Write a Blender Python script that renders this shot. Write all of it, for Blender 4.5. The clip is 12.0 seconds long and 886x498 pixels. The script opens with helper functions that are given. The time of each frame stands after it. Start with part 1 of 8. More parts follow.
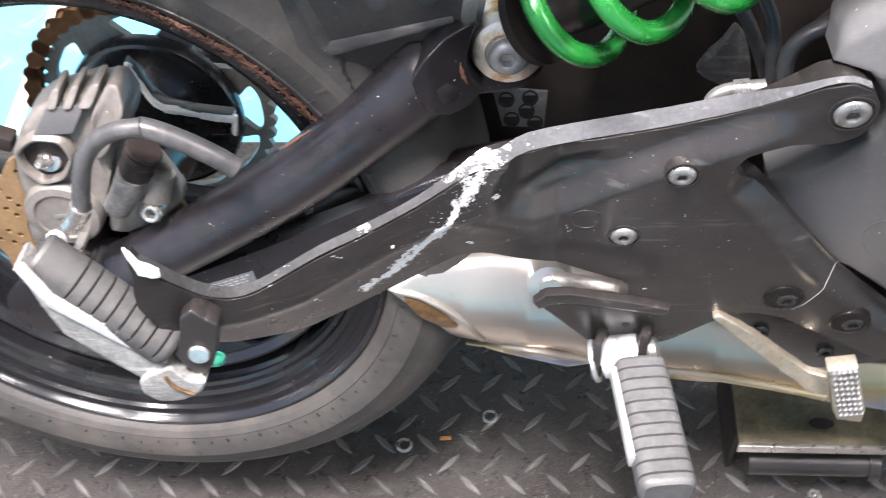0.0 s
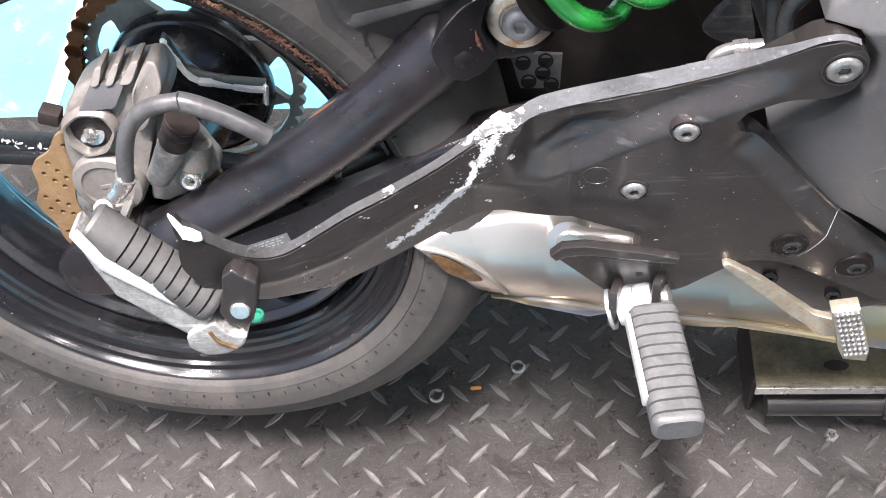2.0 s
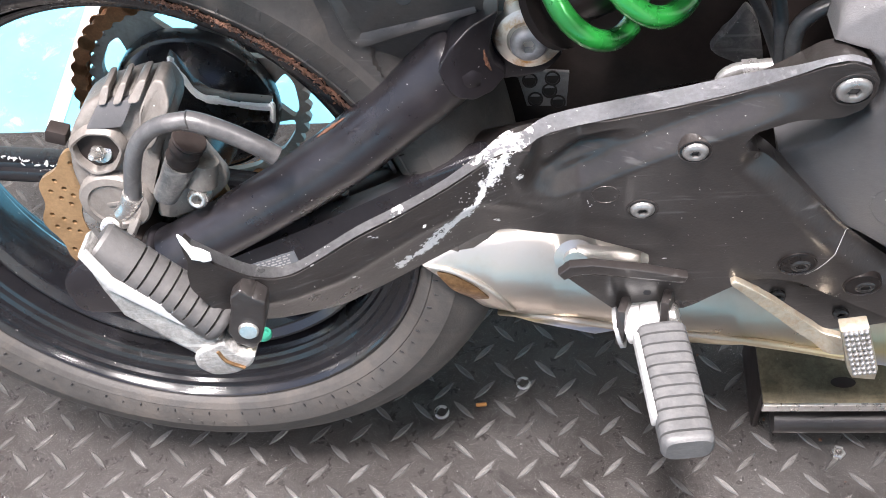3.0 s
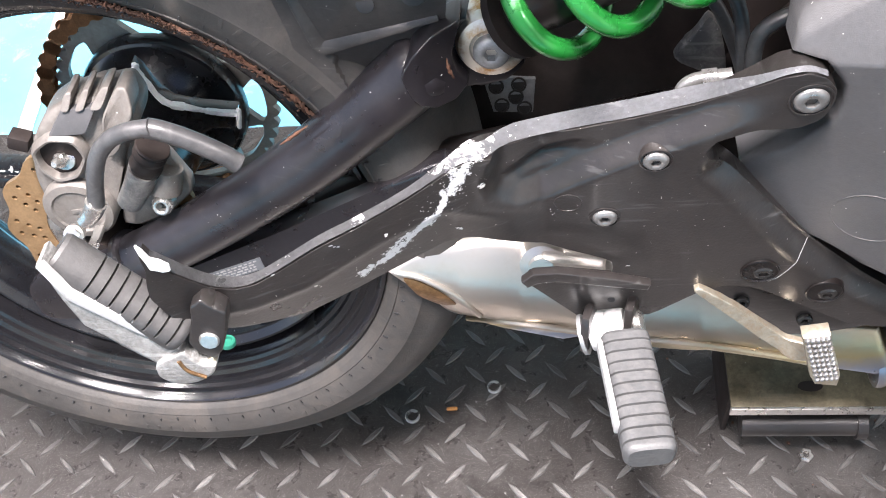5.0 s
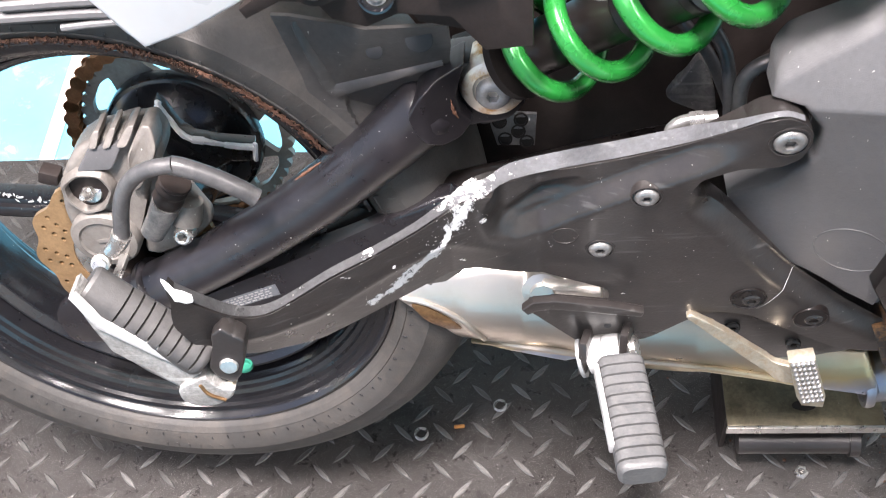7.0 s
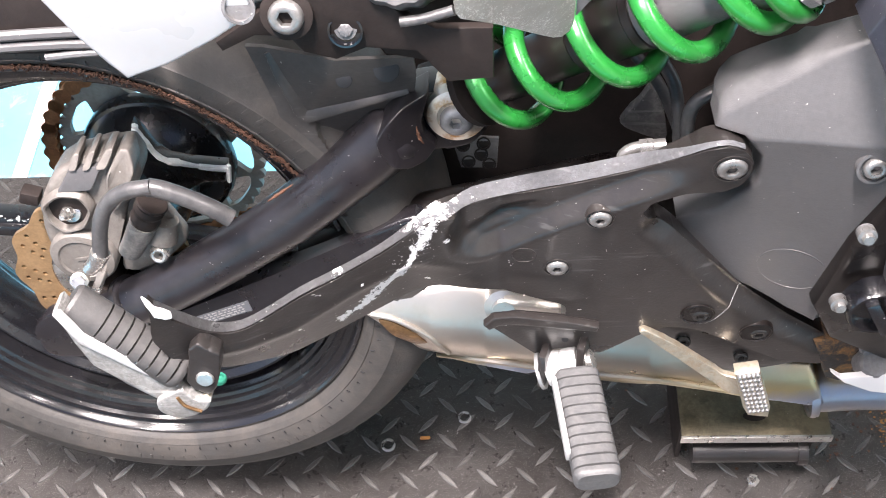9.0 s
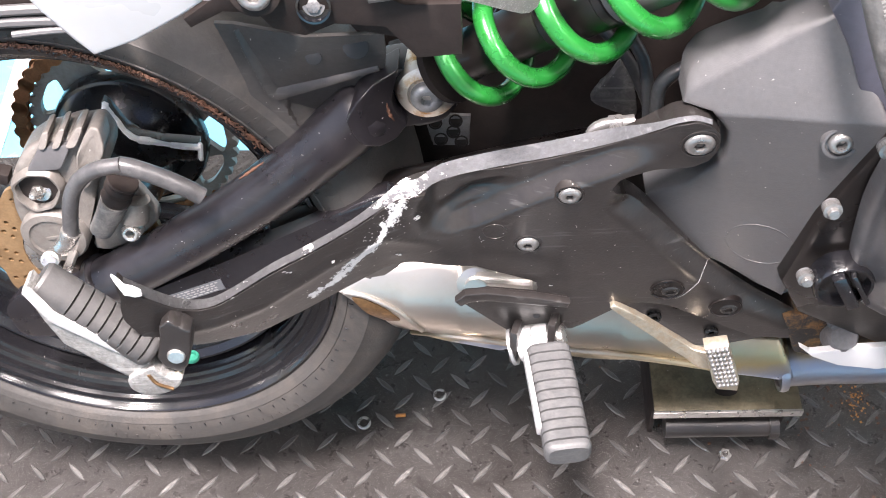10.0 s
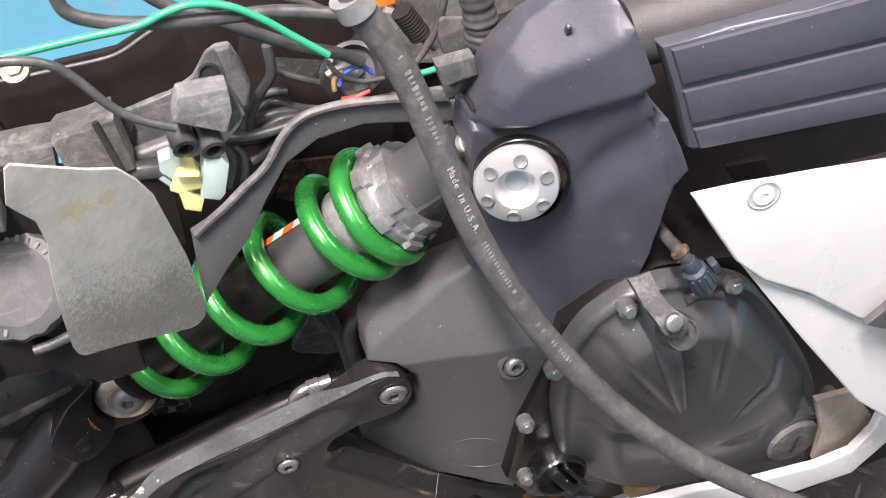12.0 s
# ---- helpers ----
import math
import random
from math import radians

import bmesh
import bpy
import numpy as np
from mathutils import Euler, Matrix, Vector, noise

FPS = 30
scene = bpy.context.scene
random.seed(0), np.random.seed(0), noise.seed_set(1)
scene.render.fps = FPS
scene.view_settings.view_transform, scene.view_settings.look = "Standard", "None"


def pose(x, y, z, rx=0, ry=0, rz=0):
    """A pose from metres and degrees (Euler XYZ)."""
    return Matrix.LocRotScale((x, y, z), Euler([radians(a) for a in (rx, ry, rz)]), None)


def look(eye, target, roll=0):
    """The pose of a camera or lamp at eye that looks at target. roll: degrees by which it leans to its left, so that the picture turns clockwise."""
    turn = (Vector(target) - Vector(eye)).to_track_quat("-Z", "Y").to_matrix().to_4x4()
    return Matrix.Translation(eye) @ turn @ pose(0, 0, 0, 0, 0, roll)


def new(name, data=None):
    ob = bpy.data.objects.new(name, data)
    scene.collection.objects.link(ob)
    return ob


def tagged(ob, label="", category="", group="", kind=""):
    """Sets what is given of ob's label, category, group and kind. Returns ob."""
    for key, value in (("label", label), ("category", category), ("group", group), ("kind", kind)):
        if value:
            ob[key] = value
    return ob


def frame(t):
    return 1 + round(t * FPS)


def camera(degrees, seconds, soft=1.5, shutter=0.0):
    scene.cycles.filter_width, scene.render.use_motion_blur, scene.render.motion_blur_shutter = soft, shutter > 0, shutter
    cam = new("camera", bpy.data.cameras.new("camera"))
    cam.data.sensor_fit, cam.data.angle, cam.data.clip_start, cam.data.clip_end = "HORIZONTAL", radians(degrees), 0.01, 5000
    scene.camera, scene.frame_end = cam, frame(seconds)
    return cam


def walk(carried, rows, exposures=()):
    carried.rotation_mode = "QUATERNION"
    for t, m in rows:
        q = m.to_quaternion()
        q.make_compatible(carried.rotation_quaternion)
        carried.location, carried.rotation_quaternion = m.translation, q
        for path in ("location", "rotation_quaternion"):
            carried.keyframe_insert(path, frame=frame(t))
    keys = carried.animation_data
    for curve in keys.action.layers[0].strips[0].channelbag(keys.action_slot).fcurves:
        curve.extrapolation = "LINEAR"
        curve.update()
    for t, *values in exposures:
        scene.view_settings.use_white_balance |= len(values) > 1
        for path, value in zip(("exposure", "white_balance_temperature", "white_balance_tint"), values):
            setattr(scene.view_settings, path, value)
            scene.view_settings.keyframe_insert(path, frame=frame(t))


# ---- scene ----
cam = camera(43.9, 12.0, 0.95, 0.5)
PATH = [
    (0, (0.351, -0.532, 1.05), (0.197, 0.641, -0.562), -5.7),
    (0.5, (0.363, -0.546, 1.074), (0.102, 0.594, -0.548), -12.2),
    (1, (0.36, -0.549, 1.082), (0.114, 0.56, -0.564), -11.7),
    (1.5, (0.366, -0.557, 1.087), (0.119, 0.548, -0.562), -11.6),
    (2, (0.363, -0.559, 1.087), (0.147, 0.55, -0.564), -10.1),
    (2.5, (0.36, -0.553, 1.09), (0.15, 0.56, -0.559), -9.8),
    (2.7, (0.358, -0.555, 1.089), (0.141, 0.572, -0.549), -10.0),
    (4.5, (0.361, -0.547, 1.093), (0.157, 0.567, -0.555), -9.6),
    (5, (0.371, -0.548, 1.092), (0.186, 0.576, -0.552), -8.8),
    (5.5, (0.371, -0.544, 1.095), (0.195, 0.588, -0.544), -8.3),
    (6, (0.37, -0.547, 1.103), (0.155, 0.585, -0.532), -9.9),
    (6.5, (0.368, -0.556, 1.11), (0.159, 0.563, -0.534), -9.8),
    (7, (0.381, -0.564, 1.137), (0.174, 0.578, -0.492), -9.6),
    (9, (0.387, -0.586, 1.174), (0.239, 0.579, -0.445), -7.1),
    (9.5, (0.39, -0.589, 1.173), (0.268, 0.56, -0.459), -6.3),
    (10, (0.394, -0.59, 1.174), (0.281, 0.547, -0.467), -6.1),
    (10.5, (0.413, -0.573, 1.193), (0.36, 0.584, -0.438), -6.5),
    (10.8, (0.442, -0.564, 1.222), (0.449, 0.643, -0.373), -6.3),
    (11, (0.45, -0.558, 1.241), (0.548, 0.685, -0.323), -6.2),
    (11.5, (0.467, -0.541, 1.256), (0.719, 0.698, -0.294), -5.4),
    (12, (0.465, -0.528, 1.259), (0.778, 0.709, -0.281), -4.7),
]
walk(cam, [(t, look(eye, target, roll)) for t, eye, target, roll in PATH],
     [(0.0, 0.70, 6750, 15), (2.5, 0.72, 6750, 15), (5.0, 0.75, 6750, 15), (9.0, 0.75, 6950, 17), (10.5, 0.78, 6950, 18), (11.0, 0.34, 7050, 18), (11.5, -0.06, 7150, 18), (12.0, -0.24, 7150, 18)])

# ---------------------------------------------------------------- light and exposure
world = bpy.data.worlds.new("world")
scene.world = world
world.use_nodes = True
wn = world.node_tree.nodes
sky = wn.new("ShaderNodeTexSky")
sky.sky_type = "NISHITA"
sky.sun_disc = False
sky.sun_elevation, sky.sun_rotation = radians(58), radians(265)
world.node_tree.links.new(sky.outputs[0], wn["Background"].inputs[0])
wn["Background"].inputs[1].default_value = 0.125

SUN = bpy.data.lights.new("sun", "SUN")
SUN.energy, SUN.angle, SUN.color = 2.4, radians(3), (1.0, 0.95, 0.88)
sun = new("sun", SUN)
sun.matrix_world = look((-3.1, -0.3, 5.0), (0, 0, 0.0))


def area_lamp(name, at, target, sx, sy, power, color):
    data = bpy.data.lights.new(name, "AREA")
    data.shape, data.size, data.size_y, data.energy, data.color = "RECTANGLE", sx, sy, power, color
    ob = new(name, data)
    ob.matrix_world = look(at, target)
    return ob


# ---------------------------------------------------------------- materials
def nodes_of(name):
    m = bpy.data.materials.new(name)
    m.use_nodes = True
    nt = m.node_tree
    return m, nt, nt.nodes["Principled BSDF"]


def noise_node(nt, scale, detail=4.0, rough=0.6, dist=0.0):
    tc = nt.nodes.new("ShaderNodeTexCoord")
    n = nt.nodes.new("ShaderNodeTexNoise")
    n.inputs["Scale"].default_value = scale
    n.inputs["Detail"].default_value = detail
    n.inputs["Roughness"].default_value = rough
    n.inputs["Distortion"].default_value = dist
    nt.links.new(tc.outputs["Object"], n.inputs["Vector"])
    return n


def ramp(nt, src, lo, hi, c0, c1):
    r = nt.nodes.new("ShaderNodeValToRGB")
    r.color_ramp.elements[0].position, r.color_ramp.elements[1].position = lo, hi
    r.color_ramp.elements[0].color, r.color_ramp.elements[1].color = (*c0, 1), (*c1, 1)
    nt.links.new(src, r.inputs[0])
    return r


def mix(nt, fac, a, b):
    m = nt.nodes.new("ShaderNodeMix")
    m.data_type = "RGBA"
    if isinstance(fac, float):
        m.inputs[0].default_value = fac
    else:
        nt.links.new(fac, m.inputs[0])
    for sock, v in ((m.inputs[6], a), (m.inputs[7], b)):
        if isinstance(v, tuple):
            sock.default_value = (*v, 1)
        else:
            nt.links.new(v, sock)
    return m.outputs[2]


def surface(name, col, rough=0.5, metal=0.0, var=0.25, big=9.0, small=140.0, bump=0.1, coat=0.0, dust=0.0,
            dust_col=(0.30, 0.26, 0.22), speck=0.0, speck_col=(0.5, 0.48, 0.45), bump_scale=420.0, spec=0.5, scratch=0.0,
            scratch_col=(0.45, 0.44, 0.42)):
    """Paint, plastic, cast or rubber: two scales of tone, a film of dust, fine relief and specks of wear."""
    m, nt, b = nodes_of(name)
    n1, n2 = noise_node(nt, big, 5, 0.65), noise_node(nt, small, 6, 0.7)
    lo = tuple(c * (1 - var) for c in col)
    hi = tuple(min(1.0, c * (1 + var)) for c in col)
    base = ramp(nt, n1.outputs[0], 0.35, 0.68, lo, hi).outputs[0]
    grain = ramp(nt, n2.outputs[0], 0.3, 0.75, tuple(c * (1 - 1.1 * var) for c in col), tuple(min(1.0, c * (1 + 1.1 * var)) for c in col)).outputs[0]
    c = mix(nt, 0.5, base, grain)
    if dust > 0:
        n3 = noise_node(nt, big * 2.3, 7, 0.75, 0.6)
        f = ramp(nt, n3.outputs[0], 0.46, 0.78, (0, 0, 0), (dust, dust, dust)).outputs[0]
        c = mix(nt, f, c, dust_col)
    if speck > 0:
        n4 = noise_node(nt, 330.0, 3, 0.5)
        f = ramp(nt, n4.outputs[0], 0.74 - 0.06 * speck, 0.79 - 0.06 * speck, (0, 0, 0), (0.9, 0.9, 0.9)).outputs[0]
        c = mix(nt, f, c, speck_col)
    if scratch > 0:
        for turn, stretch in ((35.0, 9.0), (-28.0, 16.0)):
            n6 = noise_node(nt, 210.0, 3, 0.55)
            mp = nt.nodes.new("ShaderNodeMapping")
            mp.inputs["Rotation"].default_value = (0.0, radians(turn), 0.0)
            mp.inputs["Scale"].default_value = (1.0 / stretch, 0.3, 1.0)
            nt.links.new(n6.inputs["Vector"].links[0].from_socket, mp.inputs["Vector"])
            nt.links.new(mp.outputs[0], n6.inputs["Vector"])
            f = ramp(nt, n6.outputs[0], 0.66 - 0.08 * scratch, 0.74 - 0.08 * scratch, (0, 0, 0), (0.75 * scratch,) * 3).outputs[0]
            c = mix(nt, f, c, scratch_col)
    nt.links.new(c, b.inputs["Base Color"])
    r = ramp(nt, n1.outputs[0], 0.3, 0.75, (max(0.04, rough - 0.1),) * 3, (min(1.0, rough + 0.12),) * 3)
    nt.links.new(r.outputs[0], b.inputs["Roughness"])
    b.inputs["Metallic"].default_value = metal
    b.inputs["Specular IOR Level"].default_value = spec
    if coat > 0:
        b.inputs["Coat Weight"].default_value = coat
        b.inputs["Coat Roughness"].default_value = 0.14
    if bump > 0:
        bp = nt.nodes.new("ShaderNodeBump")
        n5 = noise_node(nt, bump_scale, 3, 0.6)
        bp.inputs["Strength"].default_value = bump
        bp.inputs["Distance"].default_value = 0.0012
        nt.links.new(n5.outputs[0], bp.inputs["Height"])
        nt.links.new(bp.outputs[0], b.inputs["Normal"])
    return m


M_SWING = surface("satin black frame paint", (0.0118, 0.0108, 0.0130), 0.31, 0.0, 0.35, 14, 160, 0.05, 0.15, 0.12, (0.07, 0.058, 0.05), speck=0.2, scratch=0.1, scratch_col=(0.08, 0.08, 0.083))
M_CAST = surface("dark grey cast paint", (0.0165, 0.0145, 0.0142), 0.36, 0.1, 0.3, 16, 220, 0.12, 0.3, 0.2, (0.060, 0.050, 0.044), speck=0.25, scratch=0.22, scratch_col=(0.16, 0.155, 0.15))
M_PLASTIC = surface("dark grey moulded plastic", (0.062, 0.061, 0.0635), 0.38, 0.0, 0.2, 11, 240, 0.2, 0.0, 0.16, (0.10, 0.093, 0.087), speck=0.1, bump_scale=900, scratch=0.1, scratch_col=(0.13, 0.13, 0.13), spec=0.5)
M_FRAME = surface("charcoal frame casting", (0.0516, 0.0516, 0.0672), 0.36, 0.1, 0.2, 9, 200, 0.10, 0.15, 0.15, (0.09, 0.085, 0.088), speck=0.1, bump_scale=700, scratch=0.08, scratch_col=(0.15, 0.15, 0.15), spec=0.5)
# Also colours the added sheets that stand in for shade in deep gaps.
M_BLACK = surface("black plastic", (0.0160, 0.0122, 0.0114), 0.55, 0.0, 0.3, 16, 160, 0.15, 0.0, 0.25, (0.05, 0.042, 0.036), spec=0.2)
# Satin black of real parts; also stands in for shade in recesses.
M_DEEP = surface("clean satin black paint", (0.0075, 0.0060, 0.0058), 0.34, 0.0, 0.3, 14, 160, 0.05, spec=0.3)
M_DUSTY = surface("dusty black plastic", (0.070, 0.069, 0.069), 0.42, 0.0, 0.35, 34, 180, 0.25, 0.0, 0.75, (0.25, 0.24, 0.225), speck=0.35, speck_col=(0.38, 0.37, 0.36), scratch=0.35, scratch_col=(0.32, 0.31, 0.30))
M_BOOT = surface("dusty grey boot", (0.12, 0.122, 0.128), 0.42, 0.0, 0.3, 40, 200, 0.25, 0.0, 0.75, (0.34, 0.33, 0.32), speck=0.35, speck_col=(0.45, 0.45, 0.44), scratch=0.35, scratch_col=(0.38, 0.38, 0.37))
M_GUARD = surface("dark mudguard plastic", (0.050, 0.047, 0.046), 0.4, 0.0, 0.3, 12, 200, 0.12, 0.0, 0.3, (0.1, 0.09, 0.08), speck=0.2, scratch=0.3, scratch_col=(0.13, 0.125, 0.12))
M_TAIL = surface("smooth grey tail casting", (0.125, 0.125, 0.127), 0.5, 0.0, 0.15, 10, 200, 0.12, 0.0, 0.4, (0.21, 0.20, 0.19), scratch=0.2, scratch_col=(0.36, 0.36, 0.35))
M_RESCAP = surface("grey worn cap plastic", (0.046, 0.047, 0.050), 0.5, 0.0, 0.14, 24, 200, 0.15, 0.0, 0.3, (0.16, 0.155, 0.15), scratch=0.2, scratch_col=(0.4, 0.4, 0.4))
M_GLOSS = surface("gloss black wheel paint", (0.006, 0.006, 0.0075), 0.25, 0.0, 0.3, 12, 120, 0.02, 0.7, 0.06, (0.08, 0.065, 0.05), speck=0.12, spec=0.5)
M_TYRE = surface("tyre rubber", (0.038, 0.0355, 0.0335), 0.62, 0.0, 0.3, 10, 130, 0.3, 0.0, 0.5, (0.098, 0.082, 0.068), scratch=0.15, scratch_col=(0.14, 0.13, 0.12))
M_RUBBER = surface("grip rubber", (0.058, 0.059, 0.061), 0.55, 0.0, 0.3, 30, 260, 0.25, 0.0, 0.4, (0.15, 0.145, 0.14), scratch=0.25, scratch_col=(0.2, 0.2, 0.2))
M_PEGRUBBER = surface("dark grip rubber", (0.036, 0.035, 0.035), 0.55, 0.0, 0.25, 30, 260, 0.2, 0.0, 0.3, (0.12, 0.115, 0.11))
M_HOSE = surface("ribbed fuel hose rubber", (0.062, 0.061, 0.060), 0.5, 0.0, 0.4, 26, 170, 0.4, 0.0, 0.7, (0.155, 0.15, 0.145), bump_scale=240, speck=0.3, speck_col=(0.32, 0.31, 0.3))
M_DARKBOLT = surface("oily black bolt", (0.03, 0.03, 0.03), 0.22, 0.5, 0.2, 60, 200, 0.0)
M_BOLT = surface("satin grey bolt head", (0.27, 0.265, 0.26), 0.34, 0.75, 0.3, 80, 300, 0.1, 0.0, 0.4, (0.12, 0.105, 0.09))
M_COVER = surface("satin dark engine cover", (0.050, 0.050, 0.054), 0.36, 0.1, 0.25, 12, 200, 0.08, 0.12, 0.1, (0.09, 0.085, 0.08), speck=0.2, scratch=0.12, scratch_col=(0.15, 0.15, 0.15))
M_DULLPRINT = surface("dull worn print", (0.28, 0.275, 0.27), 0.6, 0.0, 0.4, 200, 500, 0.0)
M_FAINT = surface("faint worn print", (0.15, 0.147, 0.143), 0.6, 0.0, 0.5, 300, 700, 0.0)
M_CABLE = surface("black cable sheath", (0.042, 0.042, 0.044), 0.36, 0.0, 0.3, 30, 200, 0.08, 0.0, 0.45, (0.15, 0.145, 0.14))
M_CALIPER = surface("grey cast caliper", (0.150, 0.138, 0.127), 0.5, 0.3, 0.3, 32, 240, 0.3, 0.0, 0.6, (0.085, 0.068, 0.055), speck=0.2, speck_col=(0.7, 0.7, 0.68))
M_STEEL = surface("zinc plated steel", (0.58, 0.57, 0.55), 0.3, 0.9, 0.22, 60, 300, 0.06, 0.0, 0.2, (0.22, 0.16, 0.1))
M_ZINC = surface("dull zinc fitting", (0.30, 0.305, 0.31), 0.42, 0.55, 0.3, 70, 300, 0.15, 0.0, 0.4, (0.25, 0.24, 0.22))
M_RUBBED = surface("rubbed bare aluminium", (0.44, 0.44, 0.44), 0.45, 0.3, 0.25, 60, 300, 0.25, 0.0, 0.25, (0.4, 0.38, 0.35), scratch=0.4, scratch_col=(0.8, 0.8, 0.79))
M_ALU = surface("bare aluminium", (0.31, 0.31, 0.315), 0.38, 0.75, 0.28, 90, 420, 0.3, 0.0, 0.25, (0.3, 0.28, 0.26), scratch=0.3, scratch_col=(0.75, 0.75, 0.74))
M_CHIP = surface("bare metal where paint is gone", (0.58, 0.58, 0.57), 0.55, 0.2, 0.35, 160, 700, 0.8, 0.0, 0.2, (0.42, 0.41, 0.4), bump_scale=900)
M_FRACTURE = surface("fresh fractured aluminium", (0.84, 0.84, 0.83), 0.6, 0.0, 0.15, 160, 700, 0.6, bump_scale=900)
M_CAP = surface("satin silver cap", (0.43, 0.43, 0.445), 0.42, 0.5, 0.06, 30, 300, 0.04, scratch=0.2, scratch_col=(0.62, 0.62, 0.62))
# Darker copy of the cap silver, for the shade in its drilled holes.
M_DIMPLE = surface("shaded drilled silver", (0.26, 0.26, 0.265), 0.4, 0.6, 0.1, 60, 300, 0.04)
M_LEVER = surface("corroded grey lever", (0.125, 0.125, 0.13), 0.48, 0.35, 0.35, 60, 260, 0.4, 0.0, 0.6, (0.11, 0.10, 0.09), speck=0.5, speck_col=(0.36, 0.36, 0.36))
M_DARKLEVER = surface("dark oily pressed steel", (0.050, 0.051, 0.055), 0.45, 0.3, 0.45, 60, 260, 0.4, 0.0, 0.6, (0.13, 0.12, 0.105), speck=0.5, speck_col=(0.25, 0.25, 0.25))
M_SCREW = surface("dull pale screw", (0.36, 0.36, 0.36), 0.45, 0.0, 0.1, 60, 200, 0.0)
M_RUSTWALL = surface("dark wall with rust blooms", (0.022, 0.018, 0.016), 0.8, 0.0, 0.5, 30, 200, 0.4, 0.0, 1.0, (0.30, 0.14, 0.035))
M_SOOT = surface("scuffed peg alloy", (0.30, 0.295, 0.285), 0.46, 0.45, 0.45, 50, 400, 0.6, 0.0, 0.7, (0.16, 0.15, 0.14), speck=0.6, speck_col=(0.6, 0.6, 0.58), scratch=0.55, scratch_col=(0.6, 0.6, 0.58))
M_RUST = surface("rusty chain", (0.46, 0.21, 0.09), 0.7, 0.2, 0.5, 60, 300, 0.5, 0.0, 0.5, (0.16, 0.08, 0.035))
M_DISC = surface("brown brake disc", (0.30, 0.19, 0.10), 0.45, 0.6, 0.3, 25, 260, 0.15, 0.0, 0.5, (0.16, 0.09, 0.04))
M_SPROCKET = surface("dirty grey sprocket", (0.36, 0.35, 0.32), 0.5, 0.6, 0.25, 22, 160, 0.2, 0.0, 0.6, (0.2, 0.17, 0.13))
M_GREEN = surface("green spring paint", (0.010, 0.185, 0.030), 0.27, 0.35, 0.15, 20, 200, 0.03, 0.6, 0.1, (0.05, 0.1, 0.05))
M_WHITE = surface("white fairing paint", (0.4959, 0.4959, 0.5020), 0.3, 0.0, 0.04, 6, 90, 0.01, 0.5, 0.08, (0.55, 0.53, 0.5))
M_BEIGE = surface("dirty inner white plastic", (0.26, 0.225, 0.19), 0.55, 0.0, 0.35, 18, 160, 0.1, 0.0, 0.7, (0.12, 0.095, 0.07))
M_SEAM = surface("whitish floor seam", (0.55, 0.55, 0.53), 0.7, 0.0, 0.25, 12, 120, 0.1, 0.0, 0.7, (0.36, 0.42, 0.46))
M_CABLE_GREEN = surface("green wire sheath", (0.012, 0.26, 0.14), 0.35, 0.0, 0.08, 30, 200, 0.02)
M_GREEN_RUBBER = surface("green rubber cap", (0.010, 0.13, 0.085), 0.4, 0.0, 0.1, 30, 200, 0.02)
M_CREAM = surface("pale yellow connector plastic", (0.60, 0.57, 0.26), 0.4, 0.0, 0.1, 40, 200, 0.05, 0.0, 0.2, (0.5, 0.48, 0.3))
M_PALE = surface("pale blue connector plastic", (0.33, 0.42, 0.41), 0.35, 0.0, 0.1, 40, 200, 0.05, 0.0, 0.2, (0.45, 0.45, 0.42))
M_SENSOR = surface("blue grey plug plastic", (0.022, 0.034, 0.052), 0.45, 0.0, 0.25, 60, 200, 0.1, 0.0, 0.25, (0.12, 0.12, 0.12))
M_RED = surface("red wire", (0.55, 0.05, 0.06), 0.4, 0.0, 0.1, 40, 200, 0.0)
M_BLUEW = surface("blue wire", (0.05, 0.11, 0.45), 0.4, 0.0, 0.1, 40, 200, 0.0)
M_WHITEW = surface("white wire", (0.75, 0.72, 0.66), 0.4, 0.0, 0.1, 40, 200, 0.0)
M_TAN = surface("tan wire", (0.45, 0.26, 0.12), 0.4, 0.0, 0.1, 40, 200, 0.0)
M_ORANGE = surface("orange plastic", (0.80, 0.16, 0.03), 0.4, 0.0, 0.1, 40, 200, 0.0)
M_PLATED = surface("yellow passivated lever", (0.44, 0.405, 0.33), 0.36, 0.75, 0.25, 45, 260, 0.15, 0.0, 0.6, (0.34, 0.17, 0.05))
M_STICKER = surface("silver grey label", (0.1100, 0.1155, 0.1265), 0.4, 0.2, 0.1, 40, 200, 0.0)
# Also fills flat discs and slots drawn dark for the shade in holes.
M_DARKMARK = surface("dark print", (0.02, 0.02, 0.022), 0.6, 0.0, 0.2, 200, 500, 0.0)
M_CREST = surface("brown oil glass", (0.34, 0.20, 0.06), 0.15, 0.3, 0.3, 60, 200, 0.0, 0.6)
M_OLIVE = surface("oil stained steel box", (0.125, 0.108, 0.070), 0.4, 0.45, 0.5, 26, 150, 0.15, 0.0, 0.85, (0.035, 0.029, 0.02), speck=0.3, scratch=0.3, scratch_col=(0.25, 0.22, 0.16))
M_GREASE = surface("brown grease and grit", (0.075, 0.032, 0.018), 0.85, 0.0, 0.7, 120, 500, 1.0, 0.0, 0.5, (0.115, 0.055, 0.028), bump_scale=300)
M_EARTH = surface("orange grit", (0.36, 0.16, 0.045), 0.85, 0.0, 0.5, 160, 500, 0.5)


